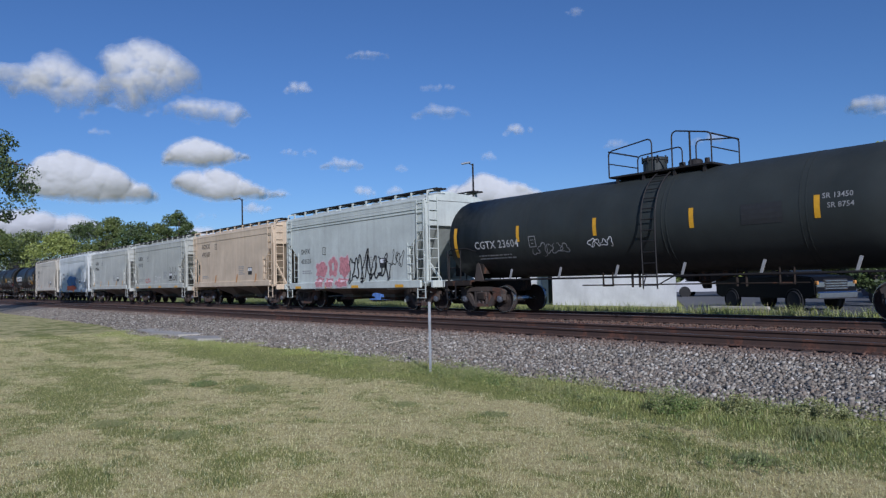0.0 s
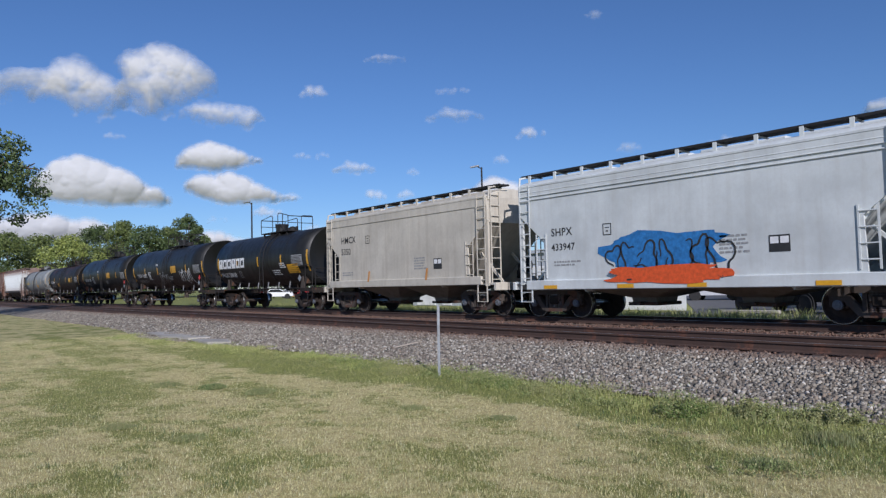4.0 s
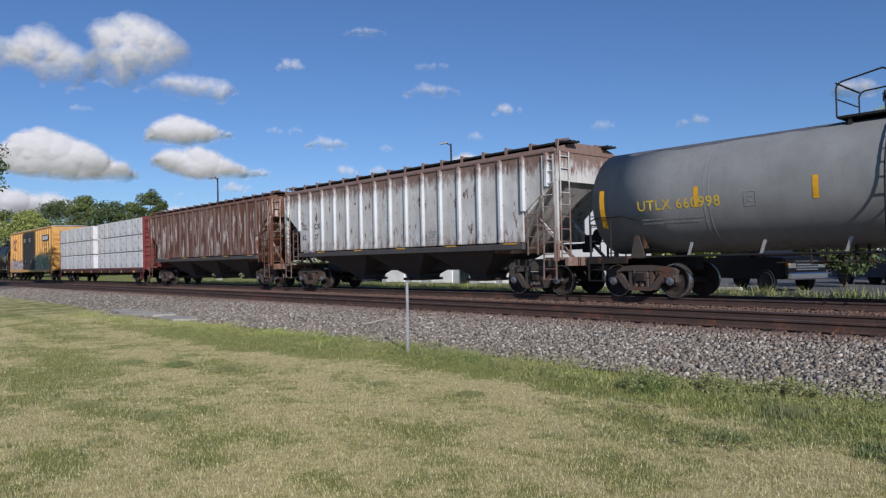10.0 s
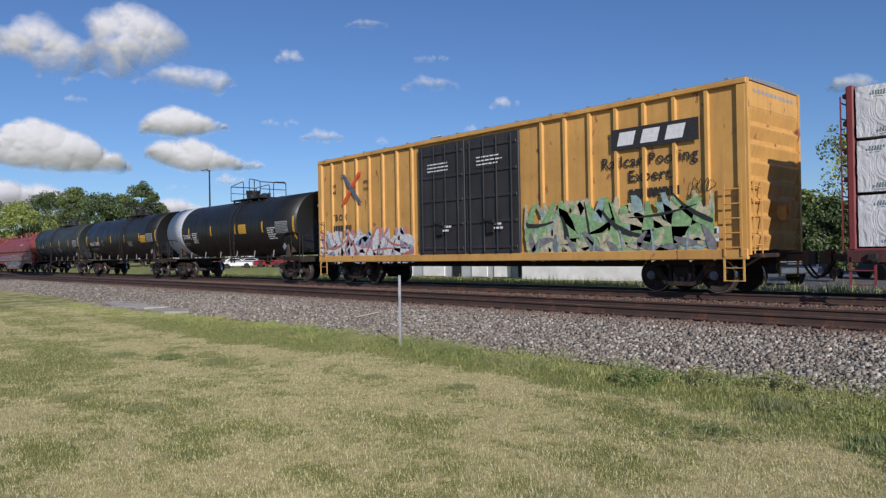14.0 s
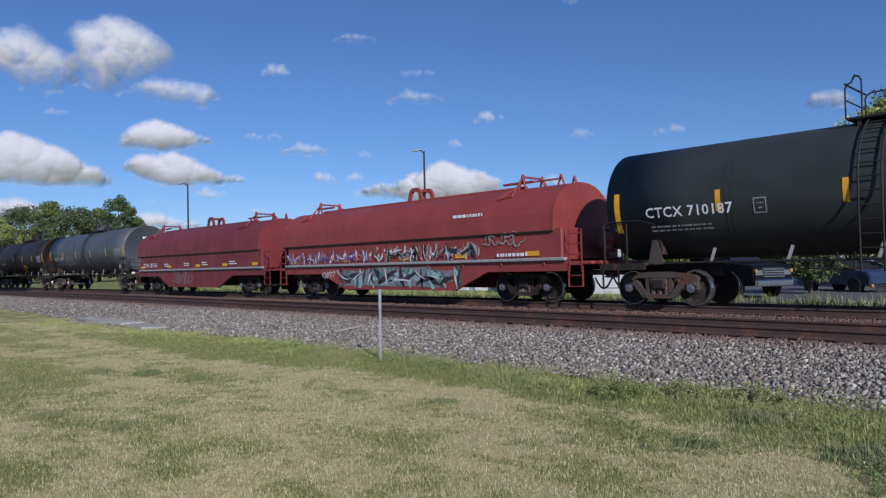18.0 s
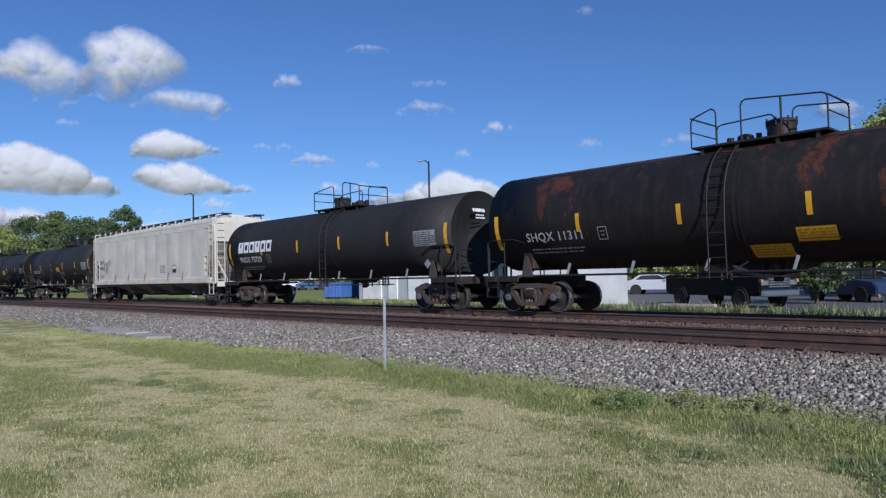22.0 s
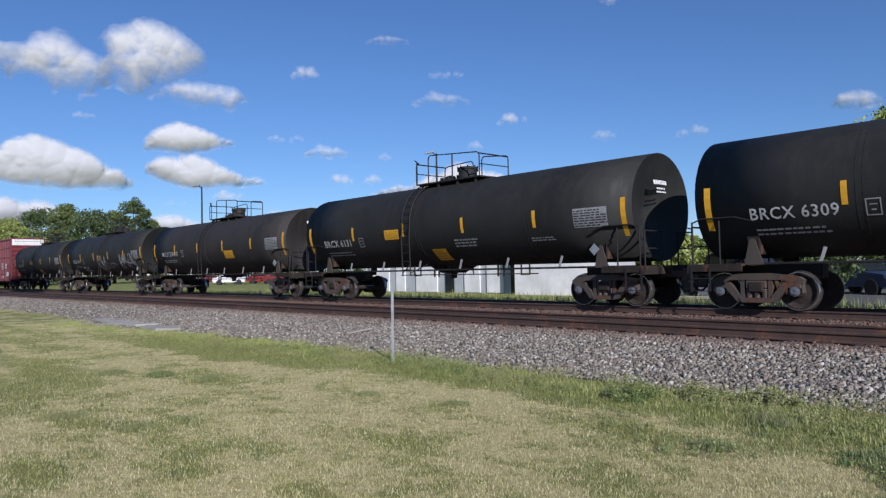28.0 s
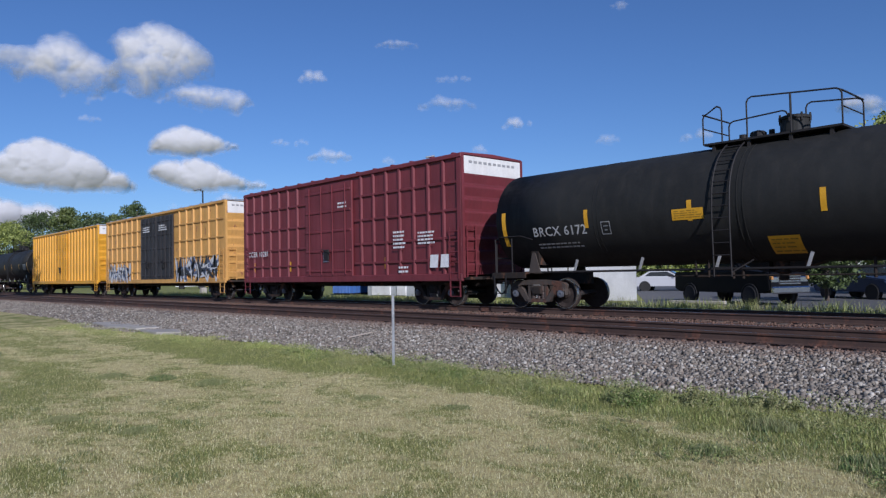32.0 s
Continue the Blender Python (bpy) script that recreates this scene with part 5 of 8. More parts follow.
def lawn_nodes(name, rough=0.9, blades=False):
    m, t, b = mat_base(name, rough)
    b.inputs["Specular IOR Level"].default_value = 0.2
    att = t.nodes.new("ShaderNodeAttribute")
    att.attribute_name = "green"
    fine = noise_node(t, 42.0, 4, 0.75)
    mid = noise_node(t, 9.0, 5, 0.7)
    ff = ramp(t, fine.outputs[0], [(0.3, (0, 0, 0)), (0.7, (1, 1, 1))]).outputs[0]
    if blades:
        # each blade is its own shade, green or straw by its own share
        f = ramp(t, att.outputs["Fac"], [(0.30, (0, 0, 0)), (0.62, (1, 1, 1))])
        geo = t.nodes.new("ShaderNodeNewGeometry")
        straw = ramp(t, geo.outputs["Random Per Island"], [(0.0, (0.28, 0.20, 0.075)), (0.35, (0.59, 0.52, 0.23)), (0.8, (0.81, 0.75, 0.40)), (1.0, (0.94, 0.90, 0.60))]).outputs[0]
        green = ramp(t, geo.outputs["Random Per Island"], [(0.0, (0.12, 0.14, 0.035)), (0.6, (0.315, 0.345, 0.095)), (1.0, (0.55, 0.53, 0.22))]).outputs[0]
    else:
        ad = t.nodes.new("ShaderNodeMath")
        ad.operation = "MULTIPLY_ADD"
        t.links.new(mid.outputs[0], ad.inputs[0])
        ad.inputs[1].default_value = 0.6
        t.links.new(att.outputs["Fac"], ad.inputs[2])
        a2 = t.nodes.new("ShaderNodeMath")
        a2.operation = "MULTIPLY_ADD"
        t.links.new(fine.outputs[0], a2.inputs[0])
        a2.inputs[1].default_value = 0.7
        t.links.new(ad.outputs[0], a2.inputs[2])
        f = ramp(t, a2.outputs[0], [(0.84, (0, 0, 0)), (1.0, (0.55, 0.55, 0.55)), (1.22, (1, 1, 1))])
        straw = mixc(t, ff, (0.34, 0.285, 0.12), (0.75, 0.68, 0.345))
        straw = mixc(t, ramp(t, mid.outputs[0], [(0.42, (0, 0, 0)), (0.6, (0.5, 0.5, 0.5))]).outputs[0], straw, (0.36, 0.26, 0.12))
        green = mixc(t, ff, (0.115, 0.125, 0.035), (0.34, 0.355, 0.11))
    t.links.new(mixc(t, f.outputs[0], straw, green), b.inputs["Base Color"])
    bump(t, b, fine.outputs[0], 0.8, 0.035)
    return m


def set_green(me, values):
    at = me.attributes.new("green", "FLOAT", "POINT")
    at.data.foreach_set("value", np.asarray(values, dtype=np.float32))


M["lawn"] = lawn_nodes("mown dry lawn")
M["blades"] = lawn_nodes("grass blades", 0.7, True)


def stone_material(name, island):
    m, t, b = mat_base(name, 0.9)
    geo = t.nodes.new("ShaderNodeNewGeometry")
    n = noise_node(t, 25.0, 4)
    if island:
        r = ramp(t, geo.outputs["Random Per Island"], [(0.0, (0.085, 0.073, 0.058)), (0.35, (0.205, 0.178, 0.142)), (0.62, (0.285, 0.252, 0.20)), (0.70, (0.235, 0.175, 0.125)), (0.78, (0.32, 0.288, 0.235)), (0.94, (0.41, 0.38, 0.318)), (1.0, (0.56, 0.525, 0.455))])
    else:
        v = t.nodes.new("ShaderNodeTexVoronoi")
        v.inputs["Scale"].default_value = 17.0
        tc = t.nodes.new("ShaderNodeTexCoord")
        t.links.new(tc.outputs["Object"], v.inputs["Vector"])
        sp = t.nodes.new("ShaderNodeSeparateColor")
        t.links.new(v.outputs["Color"], sp.inputs[0])
        r = ramp(t, sp.outputs[0], [(0.0, (0.085, 0.074, 0.06)), (0.5, (0.19, 0.167, 0.135)), (1.0, (0.31, 0.28, 0.235))])
        bump(t, b, v.outputs["Distance"], 1.0, 0.06)
    rust = noise_node(t, 0.5, 3)
    sep = t.nodes.new("ShaderNodeSeparateXYZ")
    t.links.new(geo.outputs["Position"], sep.inputs[0])
    mr = t.nodes.new("ShaderNodeMapRange")
    mr.inputs["From Min"].default_value, mr.inputs["From Max"].default_value = 10.9, 12.2
    t.links.new(sep.outputs["Y"], mr.inputs["Value"])
    mu = t.nodes.new("ShaderNodeMath")
    mu.operation = "MULTIPLY"
    t.links.new(mr.outputs[0], mu.inputs[0])
    mu.inputs[1].default_value = 0.9
    c = mixc(t, mu.outputs[0], r.outputs[0], (0.15, 0.08, 0.052))
    c = mixc(t, 0.25, c, n.outputs[0], "SOFT_LIGHT")
    t.links.new(c, b.inputs["Base Color"])
    return m


M["stone"] = stone_material("crushed stone", True)
M["stone_bed"] = stone_material("ballast bed", False)

TOE, SHOULDER, BED = 8.45, 11.5, RAIL - 0.20


def bed_z(y, foot=TOE):
    """Height of the ballast across the tracks."""
    if y < SHOULDER:
        return BED * max(0.0, y - foot) / (SHOULDER - foot)
    if y < 20.4:
        return BED
    return max(0.05, BED - (y - 20.4) * 0.16)


def lawn_z(x, y):
    return 0.035 * noise.noise((x * 0.25, y * 0.25, 3.0)) + 0.012 * noise.noise((x * 1.5, y * 1.5, 1.0))


def ground_sheet():
    xs = np.unique(np.concatenate([np.linspace(-3500, -150, 12), np.linspace(-150, -90, 10), np.linspace(-90, -40, 70), np.linspace(-40, -20, 60), np.linspace(-20, 2, 260), np.linspace(2, 20, 20), np.linspace(20, 150, 14), np.linspace(150, 3500, 8)]))
    ys = np.unique(np.concatenate([np.linspace(-2500, -30, 7), np.linspace(-30, -2, 10), np.linspace(-2, 9.5, 130), np.array([9.8, 20.6, 22.3, 24, 27]), np.linspace(30, 200, 18), np.linspace(300, 4000, 10)]))
    V, F = [], []
    for y in ys:
        for x in xs:
            near = abs(x) < 60 and -10 < y < 9
            z = lawn_z(x, y) if near else 0.0
            if TOE + 0.3 < y < 21:
                z = -0.12
            elif y >= 22:
                z = 0.06
            V.append((x, y, z))
    n = len(xs)
    for j in range(len(ys) - 1):
        for i in range(n - 1):
            a = j * n + i
            F.append((a, a + 1, a + n + 1, a + n))
    me = raw_mesh("ground", np.array(V), np.array(F), M["lawn"], True)
    set_green(me, [green_at(v[0], v[1]) * (1.0 if v[0] > -40 else 0.75) if -100 < v[0] < 3 and -2 < v[1] < 10.5 else (0.7 if v[1] > 20 else 0.35) for v in V])
    return tagged(new("ground", me), "mown lawn, straw-coloured with green patches", "ground", kind="structure")


ground_sheet()


def ballast():
    xs = np.unique(np.concatenate([np.linspace(-700, -60, 40), np.linspace(-60, 12, 181), np.linspace(12, 300, 20)]))
    ys = np.unique(np.concatenate([np.linspace(TOE - 0.25, SHOULDER + 0.5, 22), np.linspace(SHOULDER + 0.6, 22.4, 16)]))
    V, F = [], []
    for y in ys:
        for x in xs:
            foot = toe(x)
            yy = SHOULDER - (SHOULDER - y) * (SHOULDER - foot) / (SHOULDER - TOE) if y < SHOULDER else y
            z = bed_z(yy, foot) + (0.05 * noise.noise((x * 1.2, yy * 1.2, 7)) + 0.02 * noise.noise((x * 5, yy * 5, 2)) if SHOULDER - 0.4 > yy else 0.012 * noise.noise((x * 3, yy * 3, 2)))
            V.append((x, yy, z if y >= TOE else -0.08))
    n = len(xs)
    for j in range(len(ys) - 1):
        for i in range(n - 1):
            a = j * n + i
            F.append((a, a + 1, a + n + 1, a + n))
    me = raw_mesh("ballast_bed", np.array(V), np.array(F), M["stone_bed"], True)
    tagged(new("ballast_bed", me), "raised bed of grey crushed stone under the tracks", "ballast", kind="structure")


ballast()


def stones():
    rng = np.random.default_rng(5)
    P = []
    for x0, x1, y0, y1, n in ((-26, 2, TOE - 0.12, SHOULDER + 0.35, 52000), (-60, -26, TOE - 0.1, SHOULDER + 0.3, 13000), (-40, 2, SHOULDER + 0.3, 17.2, 12000)):
        x, y = rng.uniform(x0, x1, n), rng.uniform(y0, y1, n)
        P.append(np.stack([x, y], 1))
    P = np.concatenate(P)
    spread = np.array([(SHOULDER - toe(x)) / (SHOULDER - TOE) for x in P[:, 0]])
    P[:, 1] = np.where(P[:, 1] < SHOULDER, SHOULDER - (SHOULDER - P[:, 1]) * spread, P[:, 1])
    z = np.array([bed_z(y, toe(x)) + (0.05 * noise.noise((x * 1.2, y * 1.2, 7)) if y < SHOULDER - 0.4 else 0.0) for x, y in P]) + rng.uniform(-0.004, 0.022, len(P))
    N = len(P)
    cube = np.array([(-1, -1, -1), (1, -1, -1), (1, 1, -1), (-1, 1, -1), (-1, -1, 1), (1, -1, 1), (1, 1, 1), (-1, 1, 1)], float)
    quad = np.array([(0, 3, 2, 1), (4, 5, 6, 7), (0, 1, 5, 4), (1, 2, 6, 5), (2, 3, 7, 6), (3, 0, 4, 7)])
    size = rng.uniform(0.011, 0.029, (N, 1, 1)) * rng.uniform(0.6, 1.3, (N, 1, 3))
    v = cube[None] * size * rng.uniform(0.55, 1.15, (N, 8, 3))
    a, e = rng.uniform(0, 6.28, N), rng.uniform(-0.8, 0.8, N)
    ca, sa, ce, se = np.cos(a), np.sin(a), np.cos(e), np.sin(e)
    vx, vy, vz = v[..., 0].copy(), v[..., 1].copy(), v[..., 2].copy()
    vx, vz = vx * ce[:, None] + vz * se[:, None], vz * ce[:, None] - vx * se[:, None]
    vx, vy = vx * ca[:, None] - vy * sa[:, None], vx * sa[:, None] + vy * ca[:, None]
    v = np.stack([vx + P[:, 0:1], vy + P[:, 1:2], vz + z[:, None]], -1)
    F = (np.arange(N)[:, None, None] * 8 + quad[None]).reshape(-1, 4)
    me = raw_mesh("crushed_stones", v.reshape(-1, 3), F, M["stone"])
    tagged(new("crushed_stones", me), "loose grey crushed stones on the ballast shoulder", "stones", kind="stuff")


stones()


def rails():
    prof = [(-0.07, -0.17), (0.07, -0.17), (0.07, -0.158), (0.012, -0.135), (0.009, -0.045), (0.035, -0.035), (0.036, -0.006), (0.028, -0.0005), (-0.028, -0.0005), (-0.036, -0.006), (-0.035, -0.035), (-0.009, -0.045), (-0.012, -0.135), (-0.07, -0.158)]
    for c, nm in ((NEAR_TRACK, "near_track"), (FAR_TRACK, "far_track")):
        tr = tagged(new(nm), "railway track of rusty steel rails on timber ties", "railway track", kind="structure")
        for s in (-0.7525, 0.7525):
            bm = bmesh.new()
            prism(bm, [(c + s + a, RAIL + b) for a, b in prof], "x", -700, 300)
            r = part("rail", bm, M["rust_rail"], tr)
            bm = bmesh.new()
            box(bm, -200, c + s, RAIL - 0.0005, 1000, 0.045, 0.003)
            part("railhead", bm, M["rail_top"], r, "worn bright running surface")


rails()


def weed_mesh(name, centres, n_each, h0, h1, spread, width, seed, material, short=False):
    """Tufts of bent blades, two triangles each."""
    rng = np.random.default_rng(seed)
    C = np.asarray(centres, float)
    N = len(C) * n_each
    base = np.repeat(C, n_each, 0)
    sc = base[:, 3] if C.shape[1] > 3 else np.ones(N)
    off = rng.normal(0, spread, (N, 2)) * sc[:, None]
    b = base[:, :3].copy()
    b[:, :2] += off
    a = rng.uniform(0, 6.28, N)
    h = rng.uniform(h0, h1, N) * sc
    lean = rng.uniform(0.1, 0.7, N) * h
    w = width * rng.uniform(0.6, 1.3, N)
    side = np.stack([-np.sin(a) * w, np.cos(a) * w, 0 * a], -1)
    if short:
        flop = rng.uniform(0.6, 3.0, N)
        tip = b + np.stack([np.cos(a) * lean * flop, np.sin(a) * lean * flop, h], -1)
        return raw_mesh(name, np.stack([b - side, b + side, tip], 1).reshape(-1, 3), np.arange(N * 3).reshape(-1, 3), material)
    mid = b + np.stack([np.cos(a) * lean * 0.35, np.sin(a) * lean * 0.35, h * 0.6], -1)
    tip = b + np.stack([np.cos(a) * lean, np.sin(a) * lean, h], -1)
    V = np.stack([b - side, b + side, mid + side * 0.7, mid - side * 0.7, tip + side * 0.1, tip - side * 0.1], 1).reshape(-1, 3)
    q = np.arange(N)[:, None] * 6
    F = np.concatenate([q + np.array([0, 1, 2, 3]), q + np.array([3, 2, 4, 5])])
    return raw_mesh(name, V, F, material)


def leaves_mesh(clumps, n_each, leaf, seed, material):
    rng = np.random.default_rng(seed)
    C = np.repeat(np.asarray(clumps, float), n_each, 0)
    N = len(C)
    d = rng.normal(0, 1, (N, 3))
    d /= np.linalg.norm(d, axis=1, keepdims=True)
    p = C[:, :3] + d * (C[:, 3:4] * rng.uniform(0.35, 1.0, (N, 1)) ** 0.6) * np.array([1, 1, 0.75])
    u = rng.normal(0, 1, (N, 3))
    u /= np.linalg.norm(u, axis=1, keepdims=True)
    w = np.cross(u, rng.normal(0, 1, (N, 3)))
    w /= np.linalg.norm(w, axis=1, keepdims=True)
    s = leaf * rng.uniform(0.6, 1.4, (N, 1))
    V = np.stack([p - u * s, p + w * s * 0.55, p + u * s, p - w * s * 0.55], 1).reshape(-1, 3)
    F = np.arange(N * 4).reshape(-1, 4)
    return raw_mesh("crown", V, F, material)


def grass():
    rng = np.random.default_rng(11)
    # lawn blades, denser near the camera
    gx, gy = np.linspace(-30, 1, 420), np.linspace(-0.5, 9.0, 150)
    table = np.array([[(green_at(a, b), lawn_z(a, b), toe(a)) for a in gx] for b in gy])
    n = 900000
    r = 2.0 + 26.5 * rng.uniform(0, 1, n) ** 1.5
    az = np.radians(rng.uniform(4, 80, n))
    x, y = -np.cos(az) * r, np.sin(az) * r
    i, j = (x + 30) / 31 * 419, (y + 0.5) / 9.5 * 149
    k = (j < 148) & (i < 418) & (i > 0)
    x, y, i, j = x[k], y[k], i[k], j[k]
    i0, j0 = i.astype(int), j.astype(int)
    u, v = (i - i0)[:, None], (j - j0)[:, None]
    near = (table[j0, i0] * (1 - u) + table[j0, i0 + 1] * u) * (1 - v) + (table[j0 + 1, i0] * (1 - u) + table[j0 + 1, i0 + 1] * u) * v
    k = y < near[:, 2] + 0.05
    x, y, g, z = x[k], y[k], near[k, 0], near[k, 1]
    C = np.stack([x, y, z - 0.005, (0.75 + 0.012 * np.hypot(x, y)) * (0.75 + 0.6 * g)], -1)
    me = weed_mesh("lawn_blades", C, 1, 0.015, 0.05, 0.0, 0.0026, 3, M["blades"], True)
    set_green(me, np.repeat(np.clip(g + rng.normal(0, 0.16, len(g)), 0, 1), 3))
    tagged(new("lawn_blades", me), "short dry and green grass blades of the lawn", "grass", kind="stuff")
    # taller weeds along the foot of the ballast
    m = 3600
    x = -30 * rng.uniform(0, 1, m) ** 1.2 + 1.5
    f = np.array([toe(a) for a in x])
    y = f + 0.25 - np.abs(rng.normal(0, 0.75, m))
    s = rng.uniform(0.4, 1.2, m) * np.where(rng.uniform(0, 1, m) > 0.93, 1.7, 1.0)
    k = (np.array([noise.noise((a * 0.9, b * 1.4, 9.0)) for a, b in zip(x, y)]) > -0.12) & (y > 6.3)
    C = np.stack([x[k], y[k], 0 * x[k] + 0.0, s[k]], -1)
    me = weed_mesh("edge_weeds", C, 20, 0.02, 0.08, 0.10, 0.0032, 4, M["weed"])
    tagged(new("edge_weeds", me), "green weeds along the foot of the ballast", "weeds", kind="stuff")
    # lush corner
    m = 1500
    x = rng.uniform(-6.0, 1.0, m)
    y = rng.uniform(4.0, 8.7, m)
    k = ((x + 3.9) / 2.2 + (y - 6.8) / 1.8 > rng.uniform(0.0, 1.4, m)) & (np.array([noise.noise((a * 1.3, b * 1.3, 6)) for a, b in zip(x, y)]) > -0.15)
    C = np.stack([x[k], y[k], 0 * x[k], rng.uniform(0.4, 1.2, k.sum())], -1)
    me = weed_mesh("corner_weeds", C, 24, 0.015, 0.06, 0.14, 0.0028, 6, M["leafy_weed"])
    tagged(new("corner_weeds", me), "green weeds and grass beside the ballast", "weeds", kind="stuff")
    # broad-leaved weeds along the ballast's foot and in the corner
    m = 2300
    x = 1.5 - 14.5 * rng.uniform(0, 1, m) ** 1.25
    y = np.where(x > -4.5, rng.uniform(5.4, 8.7, m), rng.normal(7.75, 0.42, m))
    keep = np.array([noise.noise((a * 1.1, b * 1.1, 3.0)) for a, b in zip(x, y)]) > 0.10 - 0.22 * (y > 7.2)
    x, y = x[keep & (y > 5.4) & (y < 8.8)], y[keep & (y > 5.4) & (y < 8.8)]
    hh = 0.015 + 0.17 * rng.uniform(0, 1, len(x)) ** 2 * np.where(y > 7.0, 1.0, 0.55)
    me = leaves_mesh(np.stack([x, y, hh * 0.75, 0.03 + 0.5 * hh], -1), 44, 0.009, 15, M["leafy_weed"])
    tagged(new("leafy_weeds", me), "broad-leaved green weeds at the ballast's foot", "weeds", kind="stuff")
    # scattered green tufts on the lawn
    m = 1100
    az = np.radians(rng.uniform(6, 75, m))
    r = rng.uniform(5.5, 20, m)
    x, y = -np.cos(az) * r, np.sin(az) * r
    k = (y < 7.6) & (np.array([green_at(a, b) for a, b in zip(x, y)]) > 0.35)
    C = np.stack([x[k], y[k], 0 * x[k], rng.uniform(0.4, 1.0, k.sum())], -1)
    me = weed_mesh("lawn_tufts", C, 26, 0.02, 0.07, 0.09, 0.004, 8, M["dark_weed"])
    tagged(new("lawn_tufts", me), "small green tufts in the dry lawn", "weeds", kind="stuff")
    # far side of the tracks
    m = 3000
    x = rng.uniform(-60, 4, m)
    y = rng.uniform(20.6, 24.5, m)
    C = np.stack([x, y, 0 * x + 0.06, rng.uniform(0.6, 1.5, m)], -1)
    me = weed_mesh("far_weeds", C, 14, 0.12, 0.42, 0.15, 0.010, 9, M["weed"])
    tagged(new("far_weeds", me), "rough grass behind the tracks", "weeds", kind="stuff")


def weed_material(name, lo, hi):
    m, t, b = mat_base(name, 0.6)
    geo = t.nodes.new("ShaderNodeNewGeometry")
    r = ramp(t, geo.outputs["Random Per Island"], [(0.0, lo), (0.8, hi), (1.0, (0.48, 0.41, 0.22))])
    n = noise_node(t, 0.8, 3)
    c = mixc(t, ramp(t, n.outputs[0], [(0.4, (0, 0, 0)), (0.65, (0.6, 0.6, 0.6))]).outputs[0], r.outputs[0], (0.34, 0.31, 0.14))
    t.links.new(c, b.inputs["Base Color"])
    return m


M["weed"] = weed_material("weeds", (0.12, 0.165, 0.035), (0.37, 0.43, 0.11))
M["dark_weed"] = weed_material("dark weeds", (0.05, 0.085, 0.022), (0.12, 0.17, 0.045))
M["leafy_weed"] = weed_material("leafy weeds", (0.06, 0.10, 0.022), (0.20, 0.27, 0.065))
M["tuft_weed"] = weed_material("lawn weeds", (0.045, 0.08, 0.025), (0.15, 0.22, 0.06))
grass()


def weed_bush(x, y, r, h, label):
    rng = np.random.default_rng(int(abs(x) * 100))
    n = 34
    a = rng.uniform(0, 6.28, n)
    q = r * np.sqrt(rng.uniform(0, 1, n))
    C = np.stack([x + q * np.cos(a), y + q * np.sin(a), 0 * a + 0.0, 1.2 - 0.6 * q / r], -1)
    ob = tagged(new("weed_clump"), label, "weed", "weed clumps")
    ob.location = (0, 0, 0)
    C[:, 2] = h * rng.uniform(0.1, 0.85, n) * (1 - 0.6 * (q / r) ** 2)
    C[:, 3] = h * 0.28
    if h < 0.2:
        C[:, 2], C[:, 3] = 0.0, 0.6 + 0.7 * (1 - q / r)
        link_mesh("foliage", weed_mesh("foliage", C, 60, h * 0.25, h * 0.8, 0.05, 0.0032, int(abs(y) * 77), M["tuft_weed"]), ob)
        return
    link_mesh("foliage", leaves_mesh(C, 90, 0.0115, int(abs(y) * 77), M["leafy_weed"] if h > 0.11 else M["tuft_weed"]), ob)


for bx, by, br, bh, words in (
        (-4.75, 7.45, 0.30, 0.30, "dense green weed clump beside the ballast"), (-4.1, 7.9, 0.16, 0.26, "upright green weed at the ballast's foot"), (-3.4, 8.2, 0.34, 0.22, "leafy green weed clump at the ballast's foot"),
        (-7.4, 5.47, 0.17, 0.07, "low green tuft in the dry lawn"), (-6.1, 5.8, 0.16, 0.05, "low green tuft in the dry lawn"), (-12.2, 3.9, 0.22, 0.11, "low dark weed clump in the dry lawn"), (-11.4, 4.4, 0.18, 0.10, "low dark weed clump in the dry lawn"),
        (-10.3, 4.7, 0.20, 0.10, "low dark weed clump in the dry lawn"), (-9.0, 2.3, 0.16, 0.06, "low dark weed clump in the dry lawn"), (-7.7, 2.73, 0.14, 0.06, "low dark weed clump in the dry lawn"),
        (-1.7, 6.3, 0.40, 0.10, "wide green weed clump in the lawn's corner"), (-1.5, 6.6, 0.4, 0.12, "wide green weed clump in the lawn's corner"), (-3.0, 5.95, 0.20, 0.06, "low green weed clump in the lawn's corner"), (-3.0, 7.2, 0.25, 0.12, "low green weed clump in the lawn's corner")):
    weed_bush(bx, by, br, bh, words)


# ---- small things on the near side ----
def marker_post():
    root = thing("marker_post", "bare galvanised steel post beside the ballast", "post")
    bm = bmesh.new()
    prism(bm, [(-0.04, -0.02), (0.04, -0.02), (0.04, -0.012), (0.012, -0.008), (0.012, 0.02), (-0.012, 0.02), (-0.012, -0.008), (-0.04, -0.012)], "z", -0.3, 1.24)
    part("channel", bm, M["galv"], root, m=pose(0, 0, 0, 0, 0, -48))
    root.matrix_basis = pose(-9.68, 7.75, 0, 0, 0.6, 0)


marker_post()


